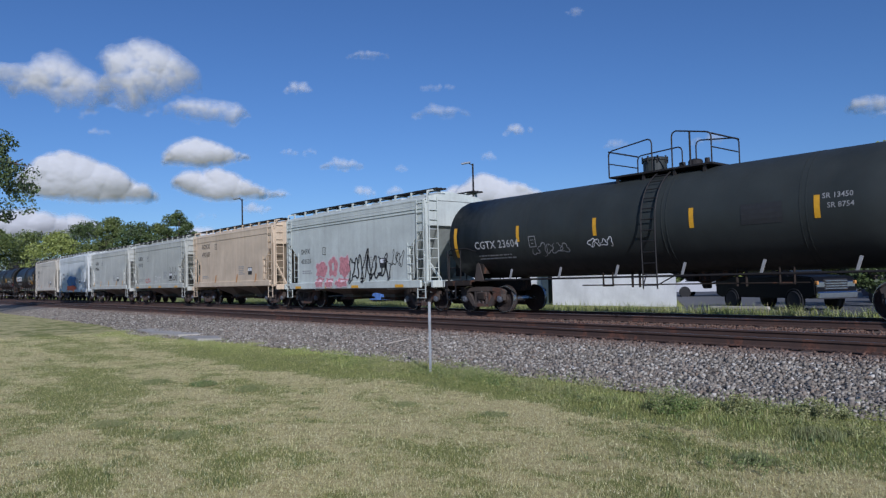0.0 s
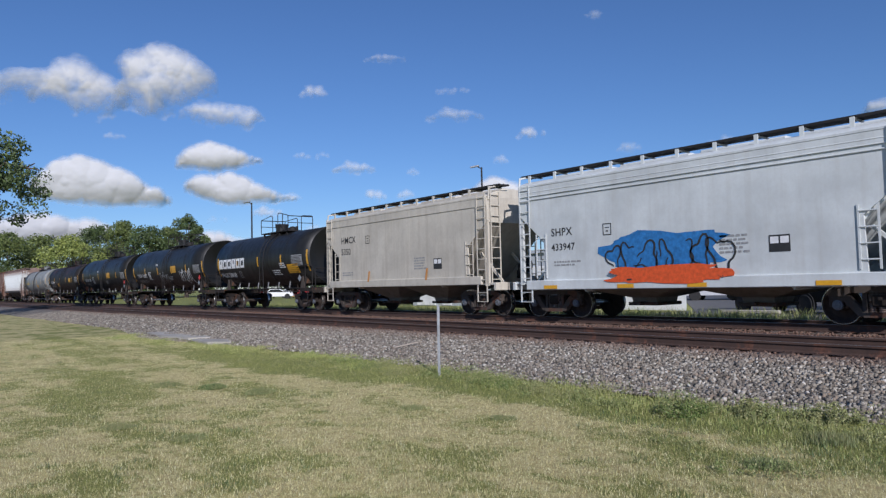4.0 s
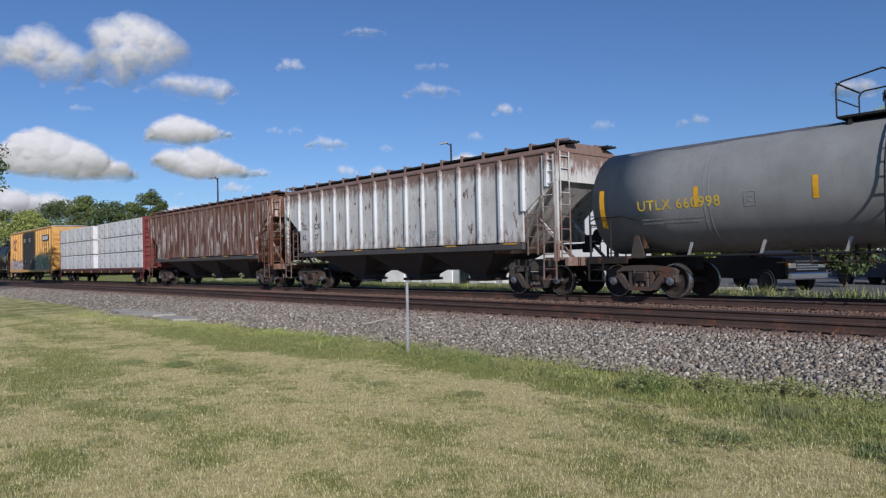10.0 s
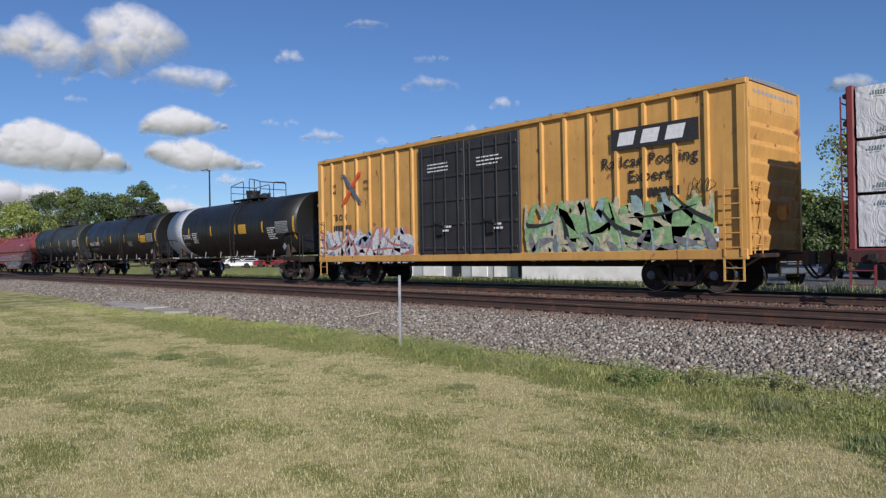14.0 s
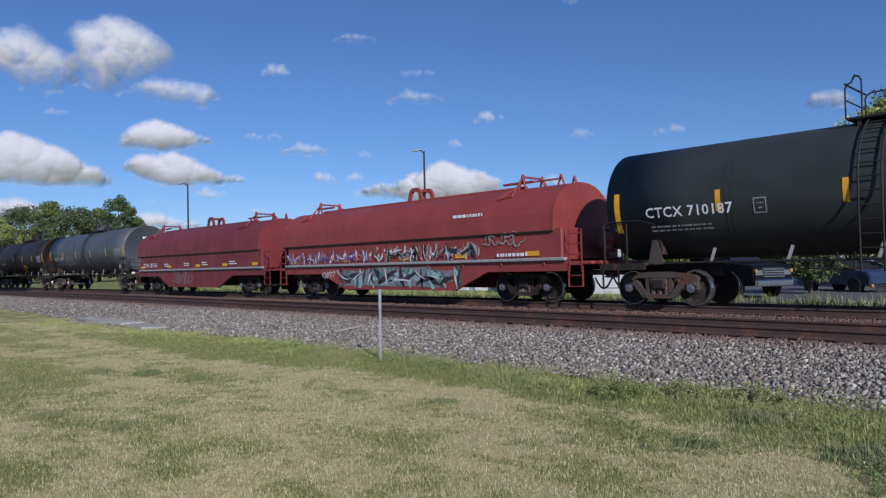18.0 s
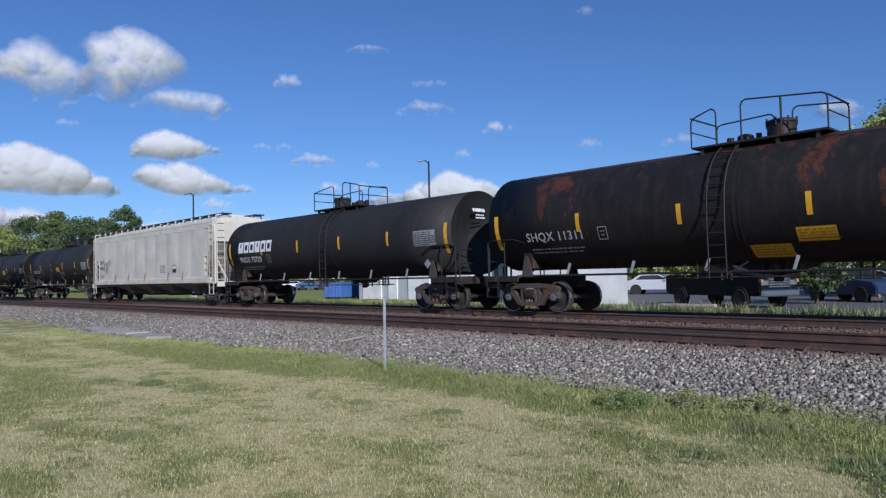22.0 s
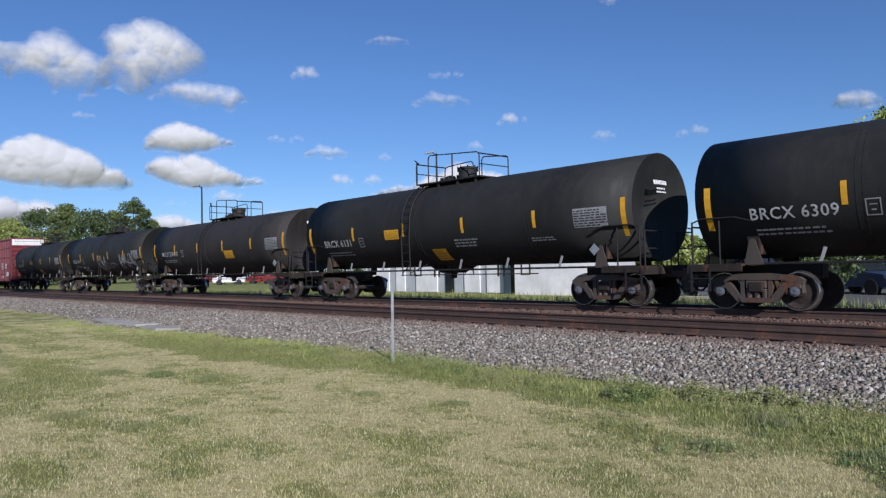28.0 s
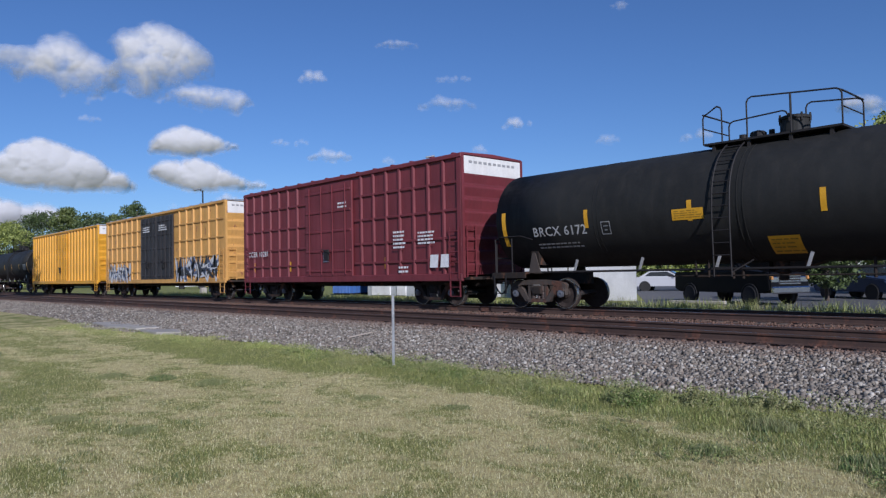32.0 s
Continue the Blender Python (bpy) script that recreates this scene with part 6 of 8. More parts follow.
def slab():
    bm = bmesh.new()
    pts = [(-27.2, 8.0), (-24.5, 7.7), (-22.6, 7.9), (-22.3, 8.6), (-24.4, 8.9), (-26.8, 8.8)]
    prism(bm, pts, "z", -0.1, 0.10)
    ob = part("concrete_slab", bm, M["concrete"], None)
    tagged(ob, "broken pale concrete slab at the ballast's foot", "slab")
    bm = bmesh.new()
    prism(bm, [(-22.0, 7.8), (-20.4, 7.7), (-19.9, 8.2), (-21.2, 8.6)], "z", -0.1, 0.09)
    ob = part("concrete_slab", bm, M["concrete"], None)
    tagged(ob, "small broken concrete slab at the ballast's foot", "slab")


slab()
bm = bmesh.new()
box(bm, 0, 0, 0, 0.62, 0.06, 0.03, 0.005)
tagged(part("wooden_lath", bm, M["wood"], None, m=pose(-13.6, 9.9, bed_z(9.9) + 0.07, 0, -8, 78)), "grey weathered wooden lath lying on the ballast", "lath")


# ---- trees ----
def leaf_material(name, lo, hi):
    m, t, b = mat_base(name, 0.55)
    geo = t.nodes.new("ShaderNodeNewGeometry")
    r = ramp(t, geo.outputs["Random Per Island"], [(0.0, lo), (1.0, hi)])
    t.links.new(r.outputs[0], b.inputs["Base Color"])
    return m


M["leaf_dark"] = leaf_material("dark leaves", (0.035, 0.058, 0.018), (0.10, 0.14, 0.04))
M["leaf_mid"] = leaf_material("leaves", (0.055, 0.085, 0.02), (0.17, 0.205, 0.055))
M["leaf_light"] = leaf_material("light leaves", (0.12, 0.16, 0.032), (0.34, 0.38, 0.095))
M["bark"] = paint("bark", (0.11, 0.085, 0.065), 0.9, (0.05, 0.04, 0.03), 0.5)


def tree(x, y, height, spread, seed, material, label, base=0.25, n_clumps=70, n_each=90, leaf=0.16, name="tree", droop=0.0):
    rnd = random.Random(seed)
    root = thing(name, label, "tree", "trees behind the tracks")
    bm = bmesh.new()
    rod(bm, (0, 0, -0.3), (rnd.uniform(-0.2, 0.2), 0, height * 0.45), height * 0.028, 9, height * 0.018)
    clumps = []
    limbs = []
    for k in range(9):
        a = k * 2.4 + rnd.random()
        z0 = height * (base + 0.05 + 0.3 * rnd.random())
        r = spread * rnd.uniform(0.5, 0.95)
        z1 = height * rnd.uniform(base + 0.2, 0.92)
        limbs.append(((0, 0, z0), (r * math.cos(a), r * math.sin(a), z1)))
        rod(bm, (0, 0, z0), (r * math.cos(a), r * math.sin(a), z1), height * 0.012, 6, height * 0.003)
    rod(bm, (0, 0, height * 0.4), (0, 0, height * 0.93), height * 0.018, 6, 0.01)
    for k in range(n_clumps):
        u = rnd.random()
        z = height * (base + (1 - base) * (u ** 0.8))
        prof = math.sin(math.pi * min(1, 0.18 + 0.82 * ((z / height - base) / (1 - base)))) ** 0.65
        a = rnd.uniform(0, 6.28)
        r = spread * prof * rnd.uniform(0.35, 1.05)
        clumps.append((r * math.cos(a), r * math.sin(a), z - droop * r * 0.3, spread * rnd.uniform(0.12, 0.30)))
    part("trunk", bm, M["bark"], root)
    link_mesh("crown", leaves_mesh(clumps, n_each, leaf, seed, material), root, "uneven leafy crown")
    root.location = (x, y, 0)
    return root


def at_az(az, r):
    return -math.cos(radians(az)) * r, math.sin(radians(az)) * r


TREES = []
# row of trees far along the tracks
for k, (az, r, el, w, mk) in enumerate(((4.5, 165, 3.9, 8, "leaf_dark"), (7.5, 170, 4.0, 8, "leaf_mid"), (9.6, 180, 3.8, 9, "leaf_mid"), (11.5, 160, 3.9, 7, "leaf_light"), (13.2, 185, 4.7, 8, "leaf_dark"), (14.8, 170, 4.9, 7, "leaf_mid"), (16.6, 160, 4.7, 7, "leaf_dark"),
                                        (17.9, 172, 4.6, 6, "leaf_mid"), (19.2, 165, 5.7, 5.2, "leaf_dark"), (20.4, 175, 4.0, 4.5, "leaf_mid"), (22.3, 210, 2.8, 7, "leaf_dark"), (25, 230, 2.4, 8, "leaf_mid"), (28, 240, 2.1, 9, "leaf_dark"), (31, 250, 2.0, 9, "leaf_mid"), (35, 250, 1.9, 9, "leaf_dark"), (39, 260, 1.8, 9, "leaf_mid"))):
    x, y = at_az(az, r)
    tree(x, y, 1.6 + r * math.tan(radians(el)), w, 30 + k, M[mk], "leafy green tree in a row beside the tracks", base=0.08, n_clumps=95, n_each=170, leaf=0.20)
# large tree on the lawn's far end, its boughs hanging over the view's edge
x, y = at_az(5.6, 60)
tree(x, y, 13.8, 4.7, 77, M["leaf_dark"], "large leafy tree on the lawn with hanging boughs", base=0.55, n_clumps=110, n_each=170, leaf=0.12, droop=0.7)
# a low belt of trees beyond the lot
for k in range(12):
    x, y = at_az(50 + k * 3.3 + math.sin(k * 2.7), 104 + 10 * math.sin(k * 1.9))
    tree(x, y, 1.6 + 104 * math.tan(radians(2.7 + 0.7 * math.sin(k * 1.3))), 5.2, 140 + k, M[("leaf_dark", "leaf_mid", "leaf_mid", "leaf_light")[k % 4]], "leafy green tree in a belt beyond the parking lot", base=0.05, n_clumps=70, n_each=110, leaf=0.24)
# trees behind the parking lot
x, y = at_az(77.5, 46)
tree(x, y, 10.4, 5.2, 91, M["leaf_light"], "tall light green tree behind the parking lot", base=0.16, n_clumps=110, n_each=240, leaf=0.10)
x, y = at_az(71.3, 35.5)
tree(x, y, 3.6, 1.7, 92, M["leaf_dark"], "small dark green tree on the parking lot", base=0.25, n_clumps=60, n_each=150, leaf=0.09)
x, y = at_az(84, 44)
tree(x, y, 11.0, 5.0, 93, M["leaf_light"], "tall light green tree behind the parking lot", base=0.16, n_clumps=110, n_each=240, leaf=0.10)


# ---- light poles ----
def light_pole(x, y, h, label):
    root = thing("light_pole", label, "light pole", "parking lot light poles")
    bm = bmesh.new()
    rod(bm, (0, 0, 0), (0, 0, h), 0.11, 10, 0.07)
    part("pole", bm, M["black_iron"], root)
    bm = bmesh.new()
    box(bm, 0, 0, 0.3, 0.55, 0.55, 0.6, 0.05)
    part("footing", bm, M["concrete"], root)
    bm = bmesh.new()
    pipe(bm, [(0, 0, h - 0.15), (0.25, 0.2, h + 0.05)], 0.035)
    part("arm", bm, M["black_iron"], root)
    bm = bmesh.new()
    box(bm, 0, 0, 0, 0.75, 0.34, 0.12, 0.03)
    part("lamp_head", bm, M["galv"], root, m=pose(0.45, 0.36, h + 0.08, 0, 8, 40))
    root.matrix_basis = pose(x, y, 0.06, 0, 0, 180)


x, y = at_az(24.05, 75)
light_pole(x, y, 1.6 + 75 * math.tan(radians(6.7)), "tall slim light pole behind the tracks")
x, y = at_az(42.5, 58)
light_pole(x, y, 1.6 + 58 * math.tan(radians(9.35)), "tall slim light pole behind the tracks")


# ---- buildings ----
def shed(name, x0, x1, y0, y1, h, wall, label, doors=()):
    root = thing(name, label, "building")
    bm = bmesh.new()
    back = (y1 - y0) * 0.66
    prism(bm, [(x0, y0), (x1, y0), (x1 - back, y1), (x0 - back, y1)], "z", 0, h)
    part("wall", bm, wall, root)
    bm = bmesh.new()
    prism(bm, [(x0 - 0.15, y0 - 0.15), (x1 + 0.1, y0 - 0.15), (x1 - back, y1 + 0.1), (x0 - back, y1 + 0.1)], "z", h, h + 0.2)
    part("roof", bm, M["grey_wall"], root)
    for a, b, z0, z1, m in doors:
        bm = bmesh.new()
        box(bm, (a + b) / 2, y0 - 0.06, (z0 + z1) / 2, b - a, 0.08, z1 - z0, 0.01)
        part("door" if z0 < 0.3 else "window", bm, m, root)
    return root


shed("warehouse", -27.3, -19.3, 31.0, 44.0, 4.9, M["white_wall"], "long white metal-clad warehouse behind the tracks")
shed("warehouse_annex", -43.2, -27.4, 32.2, 43.0, 3.4, M["grey_wall"], "pale grey metal-clad annex of the warehouse", doors=((-42.6, -40.4, 0.1, 2.9, M["white_wall"]), (-39.6, -38.6, 0.1, 2.3, M["white_wall"]), (-37.4, -35.2, 0.1, 2.9, M["white_wall"]), (-34.4, -33.6, 0.1, 2.2, M["glass"]), (-32.6, -31.2, 0.1, 2.3, M["white_wall"]), (-30.6, -29.2, 0.1, 2.6, M["white_wall"]), (-28.6, -27.8, 0.1, 2.2, M["glass"])))


# ---- parking lot and vehicles behind the tracks ----
bm = bmesh.new()
prism(bm, [(-18.6, 26.0), (60, 26.0), (60, 75), (-48, 75), (-18.9, 31.0)], "z", -0.05, 0.085)
tagged(part("parking_lot", bm, M["asphalt"], None), "grey asphalt parking lot behind the tracks", "parking lot", kind="structure")
bm = bmesh.new()
box(bm, 0, 0, 0.26, 2.4, 0.16, 0.14, 0.03)
for xx in (-0.9, 0.9):
    box(bm, xx, 0, 0.14, 0.14, 0.12, 0.14)
tagged(part("parking_barrier", bm, M["concrete"], None, m=pose(-13.8, 26.5, 0.015)), "low pale parking barrier on short feet", "barrier")
CAR_MATS = {}


def car_paint(name, col):
    if name not in CAR_MATS:
        m, t, b = mat_base(name + " car paint", 0.45)
        b.inputs["Base Color"].default_value = (*col, 1)
        b.inputs["Coat Weight"].default_value = 0.03
        b.inputs["Specular IOR Level"].default_value = 0.12
        CAR_MATS[name] = m
    return CAR_MATS[name]


def make_tyre(bm):
    lathe(bm, [(-0.12, 0.24), (-0.13, 0.36), (-0.09, 0.40), (0.09, 0.40), (0.13, 0.36), (0.12, 0.24)], "y", 22)


def make_rim(bm):
    lathe(bm, [(-0.11, 0.25), (-0.10, 0.20), (-0.07, 0.06), (-0.09, 0.02), (0.0, 0.02)], "y", 18)
    for k in range(6):
        a = k * math.pi / 3
        box(bm, 0.13 * math.cos(a), -0.10, 0.13 * math.sin(a), 0.22, 0.03, 0.06, 0.0, Matrix.Rotation(-a, 4, "Y"))


def vehicle(x, y, rot, paint_name, col, label, pickup=False):
    root = thing("pickup_truck" if pickup else "car", label, "pickup truck" if pickup else "car", "parked vehicles")
    skin = car_paint(paint_name, col)
    k = 1.0
    if pickup:
        prof = [(-2.95, 0.62), (-2.95, 1.38), (-0.95, 1.40), (-0.85, 1.93), (-0.5, 1.98), (0.85, 1.96), (1.55, 1.42), (2.75, 1.34), (2.92, 1.15), (2.95, 0.60), (2.5, 0.48), (-2.6, 0.50)]
        glass = [(-0.72, 1.45), (-0.66, 1.85), (0.80, 1.86), (1.32, 1.45)]
        W, ax, r = 1.0, (-1.85, 1.85), 1.0
    else:
        prof = [(-2.25, 0.50), (-2.28, 0.95), (-1.7, 1.02), (-1.05, 1.42), (0.25, 1.45), (1.0, 1.02), (2.05, 0.90), (2.25, 0.70), (2.22, 0.35), (-2.15, 0.33)]
        glass = [(-1.35, 1.06), (-0.95, 1.35), (0.22, 1.37), (0.82, 1.05)]
        W, ax, r = 0.90, (-1.35, 1.38), 0.8
    bm = bmesh.new()
    prism(bm, prof, "y", -W, W)
    bmesh.ops.bevel(bm, geom=[e for e in bm.edges if e.calc_length() < 3.2], offset=0.05, segments=2, affect="EDGES")
    for v in bm.verts:
        if v.co.z > 1.42 * (1 if pickup else 0.74):
            v.co.y *= 0.86
    part("body", bm, skin, root)
    for s in (-1, 1):
        bm = bmesh.new()
        prism(bm, glass, "y", -0.01, 0.01)
        part("side_window", bm, M["glass"], root, m=pose(0, s * (W * 0.90), 0, 0, 0, 0) @ Matrix.Rotation(s * -0.06, 4, "X"))
        for a in ax:
            wh = shared("wheel", "tyre", make_tyre, M["rubber"], root, pose(a, s * (W - 0.08), 0.40 * r, 0, 0, 0 if s < 0 else 180))
            shared("rim", "rim", make_rim, M["chrome"], wh)
            bm = bmesh.new()
            lathe(bm, [(-0.03, 0.43 * r), (-0.03, 0.47 * r), (0.03, 0.47 * r), (0.03, 0.43 * r)], "y", 20, closed=False)
            part("wheel_arch", bm, M["rubber"], root, m=pose(a, s * (W - 0.0), 0.42 * r))
        bm = bmesh.new()
        box(bm, prof[8][0] - 0.03, s * (W - 0.28), prof[8][1] - 0.12, 0.10, 0.42, 0.24, 0.03)
        part("headlight", bm, M["chrome"], root)
        bm = bmesh.new()
        box(bm, prof[0][0] + 0.0, s * (W - 0.15), prof[1][1] - 0.25, 0.06, 0.2, 0.3, 0.02)
        part("tail_light", bm, M["red_sign"], root)
    bm = bmesh.new()
    box(bm, prof[9][0] + 0.02, 0, 0.62 if pickup else 0.45, 0.16, 2 * W - 0.1, 0.28, 0.05)
    part("bumper", bm, M["chrome"] if pickup else skin, root)
    bm = bmesh.new()
    for j in range(4):
        box(bm, prof[8][0] + 0.03, 0, prof[8][1] - 0.28 + j * 0.10, 0.06, 1.05, 0.045, 0.01)
    grille = part("grille", bm, M["chrome"], root)
    bm = bmesh.new()
    box(bm, prof[8][0] - 0.02, 0, prof[8][1] - 0.13, 0.08, 1.15, 0.44, 0.03)
    part("grille_frame", bm, M["rubber"], grille, "dark frame behind the grille bars")
    for s in (-1, 1):
        bm = bmesh.new()
        box(bm, prof[8][0] + 0.0, s * (W - 0.10), prof[8][1] - 0.05, 0.16, 0.10, 0.14, 0.02)
        part("turn_signal", bm, M["faded_orange"], root, "amber turn signal")
        bm = bmesh.new()
        box(bm, 0.95 if pickup else 0.75, s * (W + 0.12), 1.50 if pickup else 1.05, 0.10, 0.22, 0.20 if pickup else 0.13, 0.03)
        part("door_mirror", bm, skin, root)
    bm = bmesh.new()
    if pickup:
        prism(bm, [(0.95, 1.93), (1.52, 1.47), (1.56, 1.50), (0.99, 1.96)], "y", -0.78, 0.78)
    else:
        prism(bm, [(0.30, 1.44), (0.98, 1.05), (1.02, 1.07), (0.34, 1.46)], "y", -0.70, 0.70)
    part("windscreen", bm, M["glass"], root)
    root.matrix_basis = pose(x, y, 0.085, 0, 0, rot)


vehicle(-13.9, 30.3, -24, "black truck", (0.006, 0.006, 0.007), "black pickup truck with a chrome grille", True)
vehicle(-26.5, 46.5, 20, "silver", (0.45, 0.46, 0.48), "silver parked car on the asphalt lot")
vehicle(-10.9, 37.0, -30, "dark blue", (0.03, 0.05, 0.10), "dark blue parked car on the asphalt lot")
vehicle(-5.2, 41.0, 8, "silver", (0.45, 0.46, 0.48), "silver parked car on the asphalt lot")
vehicle(-11.6, 43.5, 8, "white", (0.7, 0.7, 0.7), "white parked car on the asphalt lot")
vehicle(-1.5, 38.0, 12, "black", (0.02, 0.02, 0.022), "black parked car on the asphalt lot")
# a far row of parked cars
for k, (az, name, col) in enumerate(((23.2, "white", (0.7, 0.7, 0.7)), (24.6, "dark red", (0.17, 0.02, 0.022)), (26.0, "white", (0.7, 0.7, 0.7)), (27.2, "silver", (0.45, 0.46, 0.48)), (28.4, "red", (0.26, 0.02, 0.022)), (29.6, "dark red", (0.17, 0.02, 0.022)), (30.6, "red", (0.26, 0.02, 0.022)), (31.7, "white", (0.7, 0.7, 0.7)), (32.8, "steel blue", (0.06, 0.12, 0.22)), (34.0, "red", (0.26, 0.02, 0.022)))):
    x, y = at_az(az, 112 + 5 * math.sin(k * 2.3))
    vehicle(x, y, 62 + 9 * math.sin(k * 1.7), name, col, name + " parked car in a far row")


def container():
    root = thing("storage_container", "blue steel storage container on the grass", "container")
    x, y = at_az(35.4, 58)
    bm = bmesh.new()
    out = []
    for k in range(25):
        xx = -0.98 + k * 0.08
        out += [(xx, -1.2 if k % 2 else -1.16), (xx + 0.04, -1.2 if k % 2 else -1.16)]
    prism(bm, out + [(0.98, 1.2), (-0.98, 1.2)], "z", 0.15, 1.3)
    part("shell", bm, M["blue_steel"], root)
    for s in (-1, 1):
        bm = bmesh.new()
        box(bm, s * 0.5, 0, 0.08, 0.8, 2.2, 0.16)
        part("skid", bm, M["black_iron"], root)
    root.matrix_basis = pose(x, y, 0.05, 0, 0, 10)


M["blue_steel"] = paint("blue steel", (0.05, 0.14, 0.40), 0.5)
container()


# ---- timber ties with their plates, nearest the camera ----
def ties():
    bm = bmesh.new()
    box(bm, 0, 0, 0, 0.22, 2.59, 0.17, 0.012)
    me = bpy.data.meshes.new("tie")
    bm.to_mesh(me)
    bm.free()
    me.materials.append(M["tie"])
    bm = bmesh.new()
    for s in (-0.7525, 0.7525):
        box(bm, 0, s, 0, 0.19, 0.34, 0.018)
        for a in (-0.06, 0.06):
            for b in (-0.10, 0.10):
                box(bm, a, s + b, 0.018, 0.03, 0.035, 0.03)
    pm = bpy.data.meshes.new("tie_plate")
    bm.to_mesh(pm)
    bm.free()
    pm.materials.append(M["rust_rail"])
    rnd = random.Random(2)
    for c, nm in ((NEAR_TRACK, "near_track"), (FAR_TRACK, "far_track")):
        tr = bpy.data.objects[nm]
        for k in range(104):
            x = 5.0 - k * 0.51 + rnd.uniform(-0.02, 0.02)
            t = link_mesh("tie", me, tr, "", pose(x, c + rnd.uniform(-0.05, 0.05), RAIL - 0.19 - 0.078, 0, 0, rnd.uniform(-0.8, 0.8)))
            link_mesh("tie_plate", pm, t, "", pose(0, 0, 0.090))


ties()


# ---- the cars of the train, from its head to its tail ----
ORANGE_STAIN = paint("rusted crown", (0.055, 0.017, 0.009), 0.6, (0.018, 0.014, 0.012), 0.9)
DARK_STAIN = paint("dark crown stains", (0.10, 0.105, 0.11), 0.6, (0.17, 0.18, 0.185), 0.8)


def mid(a, b):
    return (a + b) / 2, a - b


def build_train():
    x, L = mid(-2.0, -20.0)
    r, s = tank_car(x, L, "charcoal", "dark grey tank car with chalked scrawls", "CGTX 23604", letter="dim_letter", R=1.44, zc=2.63, ladder_x=-0.12, deck_x=-0.28, number_at=(-L / 2 + 1.75, 2.2, 0.36), plate=())
    scrawl(-4.6, 1.8, 1.5, 0.5, s, M["grey_letter"], r, 4, 0.014, 5)
    panel(2.45, 2.32, 1.0, 0.5, s, M["black_letter"], r, "paint_patch", "black painted-over patch")
    letters("SR 13450", 0.17, 4.35, 2.78, s, M["grey_letter"], r, "stencil")
    letters("SR 8754", 0.17, 4.45, 2.56, s, M["grey_letter"], r, "stencil")
    scrawl(-2.3, 2.0, 0.9, 0.3, s, M["white_letter"], r, 5, 0.014, 4)
    x, L = mid(-20.0, -32.6)
    r, s = hopper(x, L, "pale", "pale grey covered hopper car with pink and black graffiti", 2, grooves=True, number=(("SHPX", -4.1, 2.55, 0.34), ("433535", -4.1, 2.1, 0.30)), H=4.22)
    skirt = lambda z: s(z) - (0.085 if z < 1.22 else 0.004)
    for k, (bx, bz, bw, bh) in enumerate(((-2.75, 1.40, 1.1, 0.75), (-1.6, 1.38, 0.85, 0.95), (-0.7, 1.38, 0.95, 1.0), (-2.7, 0.95, 0.75, 0.5), (-1.85, 0.95, 0.75, 0.45), (-0.95, 0.95, 1.1, 0.42))):
        bubble(bx, bz, bw, bh, skirt, M["pink"], M["pale_pink"], r, 90 + k, hopper_paint("pale") if k == 1 else None)
    scrawl(0.2, 0.98, 3.0, 1.6, lambda z: s(z) - (0.08 if z < 1.22 else 0.006), M["black_letter"], r, 9, 0.045, 9)
    scrawl(3.2, 1.6, 0.9, 0.9, s, M["black_letter"], r, 10, 0.02, 4)
    x, L = mid(-32.6, -45.1)
    hopper(x, L, "tan", "tan covered hopper car, evenly weathered", 2, number=(("AOKX", -4.1, 3.40, 0.42), ("495187", -4.1, 2.92, 0.40)), stripes=(-4.6, -2.0, 1.0, 3.4))
    x, L = mid(-45.1, -57.5)
    r, s = hopper(x, L, "light_grey", "light grey covered hopper car with small graffiti", 2, number=(("GBRX", -4.3, 3.15, 0.40), ("69170", -4.3, 2.68, 0.38)))
    scrawl(2.4, 1.5, 1.5, 0.45, s, M["black_letter"], r, 19, 0.022, 5)
    for k in range(3):
        panel(2.75 + k * 0.35, 2.05, 0.05, 0.45, s, M["black_letter"], r, "graffiti_stroke", steps=1, lean=(k - 1) * 0.22)
    scrawl(-0.6, 1.45, 1.2, 0.6, s, M["white_letter"], r, 21, 0.012, 5)
    scrawl(-2.6, 1.45, 1.0, 0.4, s, M["red_sign"], r, 20, 0.018, 4)
    x, L = mid(-57.5, -70.0)
    hopper(x, L, "grey_white", "clean light grey covered hopper car", 2, number=(("AOKX", -4.2, 3.2, 0.40), ("493065", -4.2, 2.75, 0.38)), stripes=(-4.5, -2.4, 0.0, 2.3, 4.0))
    x, L = mid(-70.0, -82.9)
    r, s = hopper(x, L, "white", "white covered hopper car with blue and orange graffiti", 2, grooves=True, number=(("SHPX", -4.3, 2.55, 0.34), ("433947", -4.3, 2.1, 0.30)), H=4.22)
    blob(-2.5, 1.35, 4.2, 1.15, lambda z: s(z) - (0.07 if z < 1.22 else 0), M["blue"], r, 6, label="blue graffiti lettering shapes")
    blob(-2.4, 1.0, 4.2, 0.55, lambda z: s(z) - 0.08, M["orange"], r, 7, label="orange graffiti band")
    scrawl(-2.2, 1.15, 3.8, 1.2, lambda z: s(z) - (0.085 if z < 1.22 else 0.008), M["black_letter"], r, 29, 0.03, 7)
    x, L = mid(-82.9, -95.4)
    hopper(x, L, "cream", "off-white covered hopper car with rusty stains", 2, number=(("HMCX", -4.2, 3.05, 0.40), ("5350", -4.2, 2.55, 0.38)), stripes=(-2.0, 2.0))
    x, L = mid(-95.4, -109.05)
